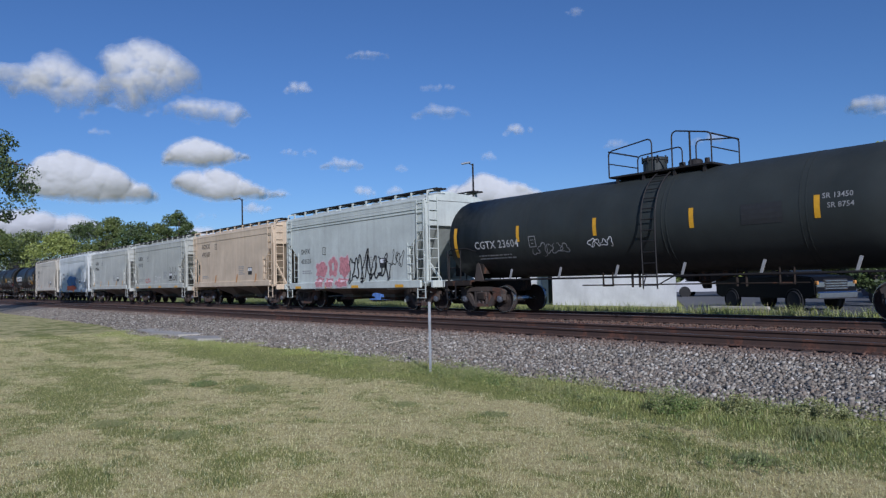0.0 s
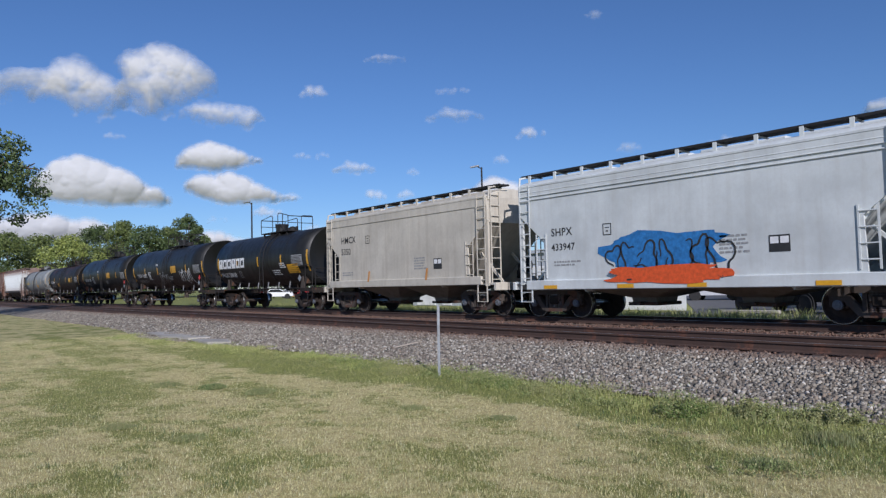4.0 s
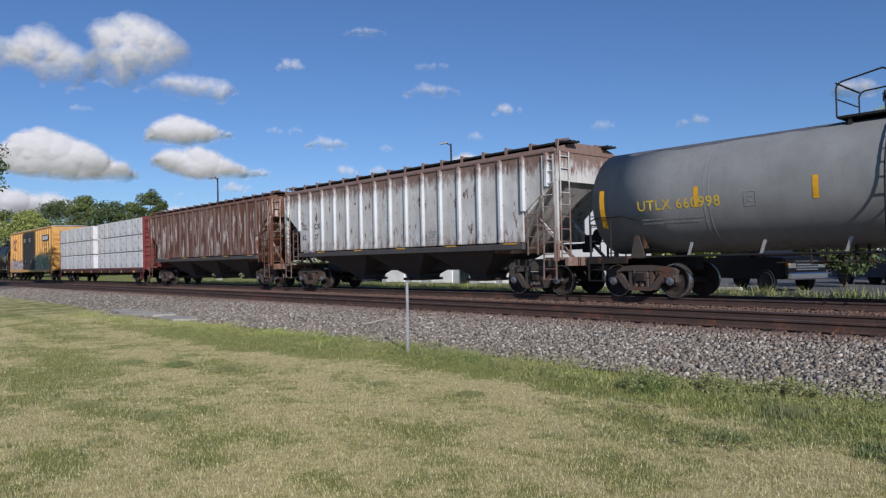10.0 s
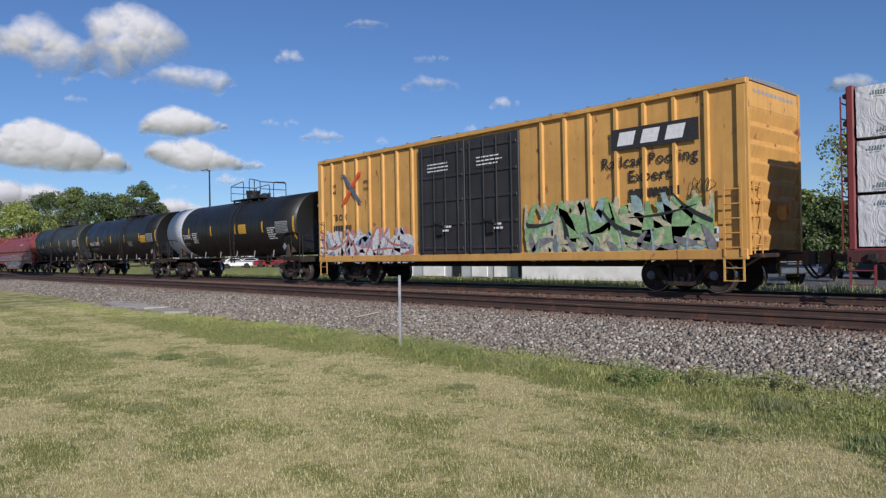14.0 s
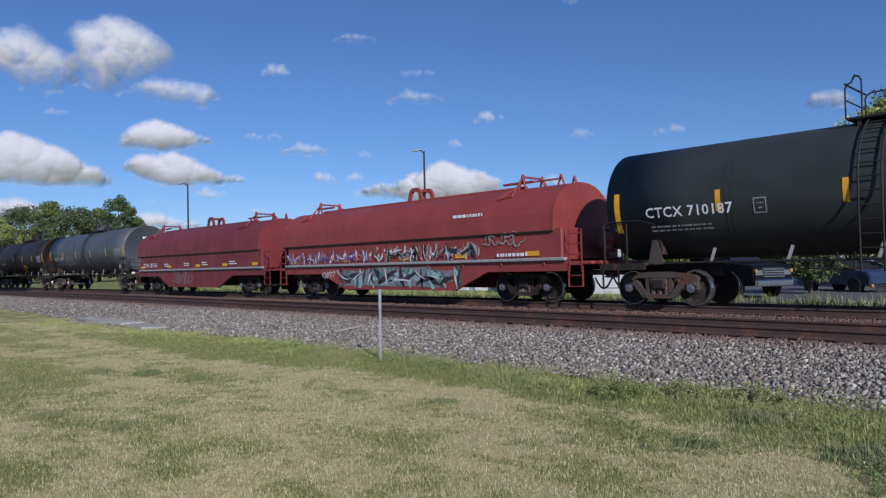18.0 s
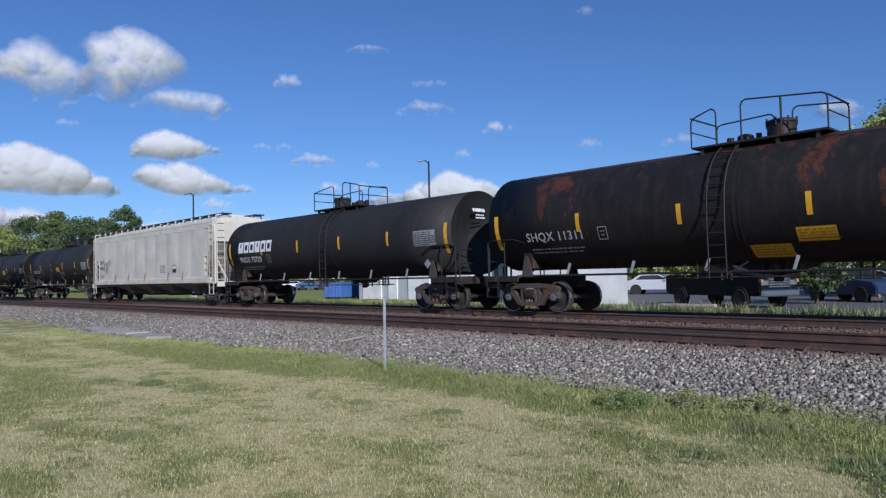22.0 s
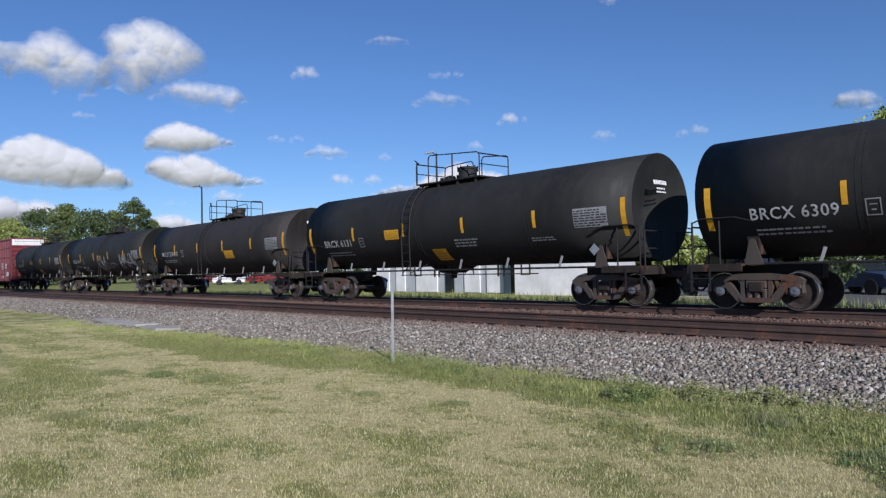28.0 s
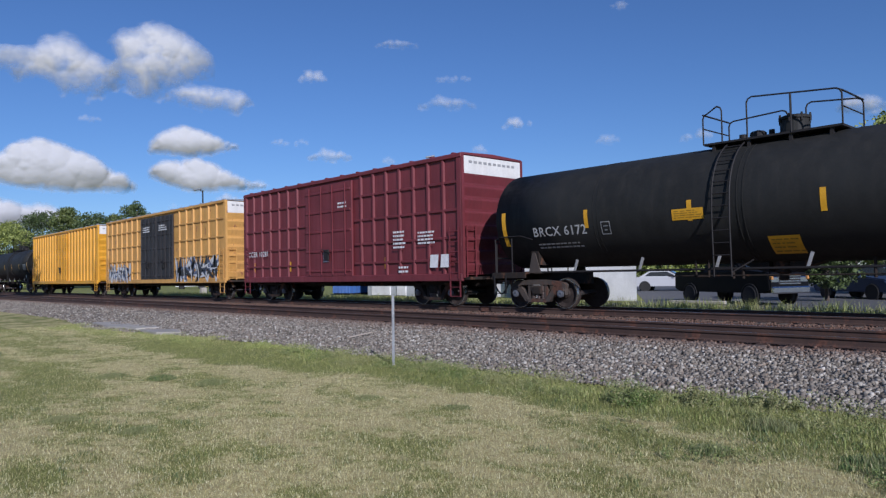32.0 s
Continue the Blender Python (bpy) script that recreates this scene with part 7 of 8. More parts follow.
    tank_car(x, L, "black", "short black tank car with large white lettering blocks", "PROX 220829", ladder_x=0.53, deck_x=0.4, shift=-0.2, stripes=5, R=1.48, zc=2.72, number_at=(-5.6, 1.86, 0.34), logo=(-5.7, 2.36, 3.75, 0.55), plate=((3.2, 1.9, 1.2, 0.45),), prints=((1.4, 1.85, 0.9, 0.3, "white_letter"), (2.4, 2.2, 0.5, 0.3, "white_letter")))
    for a, b, num in ((-109.05, -126.4, "CTCX 718957"), (-126.4, -143.7, "CTCX 718783")):
        x, L = mid(a, b)
        r, s = tank_car(x, L, "black", "glossy black tank car with a yellow plate", num, ladder_x=-0.28, deck_x=-0.1, number_at=(-L / 2 + 1.7, 2.2, 0.36), plate=((1.2, 2.40, 0.82, 0.46),), prints=((-4.2, 2.0, 0.6, 0.62, "white_letter"), (-2.4, 3.0, 0.7, 0.16, "white_letter"), (0.2, 1.9, 0.8, 0.3, "grey_letter")))
        if num.endswith("957"):
            scrawl(-1.6, 1.6, 1.7, 0.95, s, M["grey_letter"], r, 40, 0.03, 5)
            scrawl(2.6, 1.6, 2.2, 1.1, s, M["white_letter"], r, 41, 0.028, 6)
        shared("hazard_placard", "diamond", make_diamond, M["red_sign"], r, pose(L / 2 - 2.35, -1.40, 1.95))
    x, L = mid(-143.7, -160.7)
    tank_car(x, L, "brown_black", "black tank car with rust along its crown", "TILX 263891", R=1.48, zc=2.68, ladder_x=-1.1, deck_x=-0.22, number_at=(-L / 2 + 1.75, 2.25, 0.36), plate=((-3.3, 1.9, 0.8, 0.34), (2.4, 2.3, 0.95, 0.42)), top_stain=ORANGE_STAIN)
    x, L = mid(-160.7, -177.4)
    tank_car(x, L, "grey", "grey tank car with dark stains running from its crown", "UTLX 660998", R=1.48, zc=2.69, ladder_x=-0.26, deck_x=0, number_at=(-L / 2 + 1.9, 2.35, 0.38), letter="yellow_letter", plate=((0.9, 1.95, 0.95, 0.34),), top_stain=DARK_STAIN)
    x, L = mid(-177.4, -195.2)
    hopper(x, L, "rusty_white", "white ribbed hopper car streaked with rust", 3, ribs=17, H=4.35, number=(("GL", -6.55, 2.65, 0.34), ("CX", -5.55, 2.65, 0.34), ("62", -6.55, 2.2, 0.32), ("27", -5.55, 2.2, 0.32)), stripes=(-5.2, -2.4, 0.4, 3.2, 6.0))
    x, L = mid(-195.2, -213.25)
    hopper(x, L, "rusty_brown", "brown ribbed hopper car with paint peeling to bare patches", 3, ribs=17, H=4.35, number=(("GL", -6.65, 2.75, 0.36), ("C", -5.6, 2.75, 0.36), ("80", -6.65, 2.3, 0.36), ("85", -5.65, 2.3, 0.36)), letter="grey_letter", stripes=(-5.2, -2.4, 0.4, 3.2, 6.0))
    x, L = mid(-213.25, -237.1)
    centre_beam(x, L, L / 2 - 0.98)
    x, L = mid(-237.1, -257.5)
    r, s = boxcar(x - 0.2, L, 9.31, "box_yellow", "box_black", (-2.63, 2.23), "weathered yellow boxcar with black double doors and graffiti", posts=22)
    flat = lambda z: s(z) + 0.006
    front = lambda z: s(z) - 0.038
    panel(5.57, 3.87, 2.56, 0.57, front, M["black_letter"], r, "logo_board", "black board with white shapes", steps=1)
    for k in range(3):
        panel(5.75 + k * 0.72, 3.98, 0.50, 0.36, lambda z: front(z) - 0.004, M["white_letter"], r, "logo_block", steps=1, lean=0.1)
    letters("Railcar Pooling", 0.44, 5.2, 3.40, flat, M["black_letter"], r, "slogan", 1.08)
    letters("Experts", 0.44, 6.05, 2.98, flat, M["black_letter"], r, "slogan", 1.08)
    small_print(6.07, 2.55, 1.5, 0.42, 1, flat, M["black_letter"], r, 5, 0.55)
    letters("next", 0.24, -8.45, 4.0, flat, M["black_letter"], r, "slogan")
    letters("load", 0.24, -8.45, 3.72, flat, M["black_letter"], r, "slogan")
    letters("any", 0.24, -6.1, 4.0, flat, M["black_letter"], r, "slogan")
    letters("road", 0.24, -6.1, 3.72, flat, M["black_letter"], r, "slogan")
    for k, (dx, c) in enumerate(((0.0, "orange"), (1.2, "slate_blue"))):
        panel(-7.6 + dx, 3.22, 0.26, 1.25, lambda z, k=k: front(z) - 0.003 * k, M[c], r, "logo_stroke", steps=1, lean=1.2 if k == 0 else -1.2)
    letters("TBOX", 0.36, -8.39, 2.6, flat, M["black_letter"], r, "car_number", 1.3)
    small_print(-8.39, 2.15, 1.5, 0.4, 1, flat, M["black_letter"], r, 6, 0.6)
    # sprayed lettering on both panels
    mural(-9.15, 0.82, 6.2, 1.35, front, ("spray_white", "spray_white", "pink", "faded_blue", "spray_white", "faded_red"), r, 51, 15, "faded white and red graffiti lettering")
    mural(2.45, 0.86, 6.0, 1.75, front, ("spray_beige", "spray_beige", "spray_green", "teal_pale", "spray_beige", "spray_green", "black_letter"), r, 54, 11, "green, grey and black graffiti lettering")
    mural(2.45, 0.86, 6.2, 0.85, lambda z: front(z) - 0.02, ("spray_beige", "grey_spray", "teal_pale"), r, 57, 12)
    scrawl(7.9, 2.45, 0.6, 0.5, front, M["black_letter"], r, 55, 0.012, 4)
    panel(8.05, 1.32, 0.55, 0.36, front, M["white_letter"], r, "data_panel", steps=1)
    for q in (0.05, 0.30):
        panel(8.05 + q, 1.40, 0.20, 0.24, lambda z: front(z) - 0.004, M["black_letter"], r, "data_field", steps=1)
    panel(8.05, 0.95, 0.55, 0.22, front, M["yellow"], r, "reflector", steps=1)
    for k in range(2):
        small_print(-2.0 + k * 2.45, 4.0, 1.1, 0.36, 3, lambda z: -1.705, M["white_letter"], r, 60 + k, 0.35)
        small_print(-1.3 + k * 2.45, 1.9, 0.4, 0.26, 2, lambda z: -1.705, M["white_letter"], r, 63 + k)
    x, L = mid(-257.5, -274.5)
    tank_car(x, L, "black", "black tank car with a yellow plate and a white painted end", "GBRX 715041", R=1.49, zc=2.70, ladder_x=0.9, deck_x=0.75, number_at=(-L / 2 + 1.7, 2.25, 0.36), plate=((1.4, 2.35, 0.82, 0.46),), prints=((-4.4, 2.0, 0.6, 0.62, "white_letter"), (4.4, 2.0, 0.7, 0.6, "white_letter")), white_end=True)
    x, L = mid(-274.5, -291.4)
    tank_car(x, L, "black", "black tank car with a yellow plate", "GBRX 704226", R=1.49, zc=2.70, ladder_x=0.68, deck_x=0.57, number_at=(-L / 2 + 1.6, 2.25, 0.36), plate=((4.1, 2.25, 0.95, 0.46),), prints=((1.6, 2.05, 0.8, 0.36, "grey_letter"),))
    x, L = mid(-291.4, -307.85)
    tank_car(x, L, "charcoal", "dark grey tank car, matt and clean", "CTCX 710187", R=1.5, zc=2.72, ladder_x=-1.37, deck_x=-0.37, number_at=(-L / 2 + 1.6, 2.3, 0.36), prints=((0.3, 1.9, 0.7, 0.36, "grey_letter"),))
    x, L = mid(-307.85, -324.75)
    r, s = coil_car(x - 0.3, L, "red coil car with a hood and a long band of graffiti", reach=0.5)
    band = lambda z: s(z) - 0.012
    mural(-7.2, 1.37, 6.0, 0.50, band, ("pale_lilac", "violet", "spray_white", "coil_spray", "violet", "spray_white"), r, 171, 15, "white and violet graffiti band")
    mural(-1.0, 1.37, 5.4, 0.58, band, ("grey_spray", "spray_white", "coil_spray", "grey_letter", "black_letter", "spray_white"), r, 172, 12, "grey and white graffiti band")
    scrawl(4.6, 1.7, 1.6, 0.5, lambda z: s(z) - 0.02, M["grey_letter"], r, 73, 0.018, 5)
    small_print(5.2, 1.42, 1.4, 0.2, 1, lambda z: s(z) - 0.055, M["white_letter"], r, 44)
    belly = lambda z: -1.475
    blob(-3.6, 0.40, 7.2, 0.80, belly, M["grey_spray"], r, 14, label="grey and teal graffiti shapes")
    mural(-3.5, 0.40, 7.0, 0.78, lambda z: belly(z) - 0.005, ("teal", "teal_pale", "black_letter", "spray_white"), r, 220, 15)
    scrawl(-4.5, 0.72, 0.8, 0.4, belly, M["spray_white"], r, 78, 0.02, 4)
    small_print(3.2, 2.75, 1.6, 0.2, 1, lambda z: -(1.47 + 0.012), M["white_letter"], r, 3)
    x, L = mid(-324.75, -341.95)
    r, s = coil_car(x, L, "dark red coil car with a rounded hood", "coil_dark")
    letters("GTW 187626", 0.34, -6.7, 1.48, lambda z: s(z) - 0.03, M["white_letter"], r, "car_number", 1.1)
    for xx in (-3.6, -1.0, 1.2, 4.2):
        small_print(xx, 1.5, 0.7, 0.22, 2, lambda z: s(z) - 0.03, M["white_letter"], r, 4)
    scrawl(-2.6, 0.45, 2.4, 0.75, lambda z: -1.475, M["grey_letter"], r, 81, 0.02, 6)
    x, L = mid(-341.95, -360.3)
    r, s = tank_car(x, L, "slate", "slate grey tank car with faint scrawls", "GATX 214899", letter="dim_letter", R=1.5, zc=2.77, ladder_x=-0.08, deck_x=-0.26, number_at=(-L / 2 + 1.7, 2.25, 0.38))
    scrawl(-4.6, 1.75, 1.9, 0.8, s, M["grey_letter"], r, 85, 0.03, 5)
    x, L = mid(-360.3, -378.2)
    tank_car(x, L, "brown_black", "black tank car with a reddish faded crown", "SHQX 11311", letter="dim_letter", ladder_x=-0.98, deck_x=-0.32, number_at=(-L / 2 + 1.9, 2.15, 0.36), plate=((-0.4, 1.45, 0.95, 0.3), (0.74, 1.78, 0.85, 0.32)), top_stain=ORANGE_STAIN)
    x, L = mid(-378.2, -396.25)
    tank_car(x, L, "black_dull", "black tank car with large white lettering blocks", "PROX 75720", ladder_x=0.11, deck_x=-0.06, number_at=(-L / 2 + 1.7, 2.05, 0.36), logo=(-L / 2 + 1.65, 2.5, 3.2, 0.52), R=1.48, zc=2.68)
    x, L = mid(-396.25, -416.6)
    r, s = hopper(x, L, "off_white", "long white covered hopper car with four bays", 4, seams=11, H=4.28, number=(("CBFX", -8.1, 2.5, 0.34), ("490287", -8.1, 2.1, 0.32)), stripes=(-5.0, -2.6, 0.1, 3.6, 5.6))
    scrawl(-7.2, 1.8, 0.9, 1.0, s, M["black_letter"], r, 88, 0.016, 5)
    for k, (a, b, num) in enumerate(((-416.6, -434.0, "BRCX 6239"), (-434.0, -452.1, "BRCX 6207"), (-452.1, -469.9, "BRCX 6309"), (-469.9, -487.9, "BRCX 6131"))):
        x, L = mid(a, b)
        tank_car(x, L + (0.7 if k == 0 else 0), "black_dull", "dull black tank car with two yellow plates", num, letter="dim_letter", ladder_x=(-0.87, -1.31, -1.32, -1.69)[k], deck_x=(0.1, 0.0, -0.4, -0.4)[k], number_at=(-L / 2 + 1.75, 2.15, 0.38), plate=((-0.12, 2.22, 0.75, 0.34), (0.08, 1.51, 0.42, 0.32)) if k == 0 else (((-0.5, 2.28, 0.78, 0.36), (-0.4, 1.6, 0.5, 0.40)) if k < 3 else ((-3.1, 2.3, 0.85, 0.36), (-0.7, 1.47, 0.7, 0.40))), prints=((0.6, 1.9, 1.1, 0.3, "grey_letter"), (4.0, 1.95, 1.0, 0.14, "grey_letter")), R=1.53, zc=2.78, shift=0.05 if k == 0 else -0.45)
    x, L = mid(-487.9, -505.7)
    tank_car(x, L, "dusty", "dusty black tank car with pale streaks", "MULX 250610", letter="dim_letter", ladder_x=-1.4, deck_x=-0.3, number_at=(-L / 2 + 1.9, 2.25, 0.36), plate=((1.2, 1.95, 1.0, 0.40),), R=1.5, zc=2.67)
    x, L = mid(-505.7, -523.9)
    r, s = tank_car(x, L, "black_dull", "dull black tank car with white graffiti tags", "BRCX 6111", letter="dim_letter", ladder_x=-0.21, deck_x=-0.26, number_at=(-L / 2 + 1.9, 2.2, 0.38), plate=((-1.16, 2.3, 0.80, 0.36),), R=1.53, zc=2.78)
    mural(-1.2, 1.5, 1.9, 1.1, s, ("grey_spray", "grey_letter", "black_letter", "dim_letter"), r, 90, 6, "white and black graffiti tag")
    mural(3.3, 1.65, 2.9, 1.0, s, ("grey_spray", "grey_letter", "black_letter", "dim_letter"), r, 91, 8, "white and black graffiti tag")
    scrawl(0.9, 1.6, 1.6, 0.6, s, M["grey_letter"], r, 93, 0.015, 6)
    scrawl(-5.4, 1.5, 1.4, 0.4, s, M["white_letter"], r, 92, 0.015, 5)
    x, L = mid(-523.9, -542.0)
    tank_car(x, L, "black_dull", "dull black tank car with two yellow plates", "BRCX 6172", letter="dim_letter", ladder_x=-1.15, deck_x=-0.32, number_at=(-L / 2 + 1.9, 2.2, 0.38), plate=((-2.5, 2.38, 0.85, 0.28), (-0.22, 1.45, 0.72, 0.42)), R=1.53, zc=2.78)
    x, L = mid(-542.0, -559.6)
    r, s = boxcar(x, L, 7.7, "box_maroon", "box_maroon", (-2.0, 1.5), "maroon boxcar with a white end header", cross_ribs=True, posts=20, white_header=True)
    front = lambda z: s(z) - 0.07
    for dx in (0.0, 0.55):
        panel(6.1 + dx, 1.35, 0.42, 0.45, front, M["white_letter"], r, "logo_block", steps=1, lean=0.05)
    for xx, zz, w, h in ((4.1, 2.1, 0.7, 0.7), (5.5, 2.2, 0.9, 0.5), (0.5, 3.9, 0.7, 0.3), (-0.6, 1.7, 0.5, 0.5), (4.4, 1.2, 0.6, 0.3)):
        small_print(xx, zz, w, h, max(2, int(h / 0.12)), lambda z: front(z) - 0.02, M["white_letter"], r, 95)
    letters("CCER 10281", 0.34, -7.2, 2.1, front, M["white_letter"], r, "car_number", 1.1)
    x, L = mid(-559.6, -580.2)
    r, s = boxcar(x, L, 9.3, "box_yellow", "box_black", (-2.55, 2.6), "yellow boxcar with black double doors and graffiti", cross_ribs=True, posts=20, white_header=True)
    front = lambda z: s(z) - 0.07
    mural(-8.8, 0.95, 4.4, 1.25, front, ("spray_white", "slate_blue", "spray_white", "black_letter"), r, 96, 11, "white and blue graffiti lettering")
    mural(3.0, 0.95, 5.6, 1.4, front, ("spray_white", "spray_white", "slate_blue", "black_letter", "spray_white"), r, 97, 12, "black and white graffiti lettering")
    for k in range(2):
        small_print(-1.9 + k * 2.6, 4.05, 1.2, 0.4, 3, lambda z: -1.70, M["white_letter"], r, 98 + k)
    x, L = mid(-580.2, -600.8)
    boxcar(x, L, 9.3, "box_bright", "box_bright", (-1.6, 1.6), "bright yellow boxcar with ribbed sides", posts=24, white_header=True)
    for a, b in ((-600.8, -618.8), (-618.8, -636.8), (-636.8, -654.8)):
        x, L = mid(a, b)
        tank_car(x, L, "black_dull", "dull black tank car at the tail", "", None)


M["pink"] = plain("pink spray paint", (0.52, 0.22, 0.23), 0.6, 0, 0.35)
M["pale_lilac"] = plain("pale lilac spray paint", (0.36, 0.32, 0.36), 0.6, 0, 0.4)
M["coil_spray"] = plain("brick spray paint", (0.30, 0.07, 0.05), 0.6, 0, 0.3)
M["teal"] = plain("teal spray paint", (0.07, 0.16, 0.15), 0.6, 0, 0.4)
M["teal_pale"] = plain("pale teal spray paint", (0.28, 0.40, 0.38), 0.6, 0, 0.3)
M["pale_pink"] = plain("pale pink spray paint", (0.62, 0.50, 0.50), 0.6, 0, 0.2)
M["faded_red"] = plain("faded red spray paint", (0.45, 0.16, 0.12), 0.6, 0, 0.3)
M["faded_blue"] = plain("faded blue spray paint", (0.28, 0.32, 0.42), 0.6, 0, 0.3)
M["spray_beige"] = plain("beige spray paint", (0.50, 0.46, 0.30), 0.6, 0, 0.3)
M["grey_spray"] = plain("grey spray paint", (0.20, 0.20, 0.20), 0.6, 0, 0.4)
M["blue"] = plain("blue spray paint", (0.03, 0.17, 0.42), 0.6, 0, 0.3)
M["orange"] = plain("orange spray paint", (0.70, 0.10, 0.02), 0.6, 0, 0.2)
M["violet"] = plain("violet spray paint", (0.13, 0.08, 0.22), 0.6, 0, 0.3)
M["spray_white"] = plain("white spray paint", (0.60, 0.60, 0.58), 0.6, 0, 0.25)
M["spray_green"] = plain("green spray paint", (0.24, 0.40, 0.18), 0.6, 0, 0.35)
M["slate_blue"] = plain("slate spray paint", (0.10, 0.13, 0.20), 0.6, 0, 0.4)
build_train()


# ---- clouds: sheets with relief, far off, lit by the sun ----
def cloud_material():
    m, t, b = mat_base("cloud", 1.0)
    nt = t
    out = nt.nodes["Material Output"]
    att = nt.nodes.new("ShaderNodeAttribute")
    att.attribute_name = "cover"
    n = noise_node(nt, 1.0, 8, 0.62, "Generated", (4.6, 1.0, 3.6))
    info = nt.nodes.new("ShaderNodeObjectInfo")
    sc = nt.nodes.new("ShaderNodeMath")
    sc.operation = "MULTIPLY"
    sc.inputs[1].default_value = 50.0
    nt.links.new(info.outputs["Random"], sc.inputs[0])
    n.noise_dimensions = "4D"
    nt.links.new(sc.outputs[0], n.inputs["W"])
    ad = nt.nodes.new("ShaderNodeMath")
    ad.operation = "MULTIPLY_ADD"
    nt.links.new(n.outputs[0], ad.inputs[0])
    ad.inputs[1].default_value = 0.36
    nt.links.new(att.outputs["Fac"], ad.inputs[2])
    f = ramp(nt, ad.outputs[0], [(0.16, (0, 0, 0)), (0.50, (0.45, 0.45, 0.45)), (0.95, (1, 1, 1))])
    dif = nt.nodes.new("ShaderNodeBsdfDiffuse")
    dif.inputs[0].default_value = (0.585, 0.585, 0.585, 1)
    tl = nt.nodes.new("ShaderNodeBsdfTranslucent")
    tl.inputs[0].default_value = (0.6, 0.6, 0.62, 1)
    mx = nt.nodes.new("ShaderNodeMixShader")
    mx.inputs[0].default_value = 0.15
    nt.links.new(dif.outputs[0], mx.inputs[1])
    nt.links.new(tl.outputs[0], mx.inputs[2])
    tr = nt.nodes.new("ShaderNodeBsdfTransparent")
    m2 = nt.nodes.new("ShaderNodeMixShader")
    nt.links.new(f.outputs[0], m2.inputs[0])
    nt.links.new(tr.outputs[0], m2.inputs[1])
    nt.links.new(mx.outputs[0], m2.inputs[2])
    nt.links.new(m2.outputs[0], out.inputs[0])
    nt.nodes.remove(b)
    return m


M["cloud"] = cloud_material()
CLOUDS = []
DRIFT = Vector((0.70, 0.72, 0)) * 2.33      # metres a second


def fbm(x, y, s):
    return noise.noise((x, y, s)) + 0.5 * noise.noise((x * 2.1, y * 2.1, s + 9)) + 0.25 * noise.noise((x * 4.3, y * 4.3, s + 5))


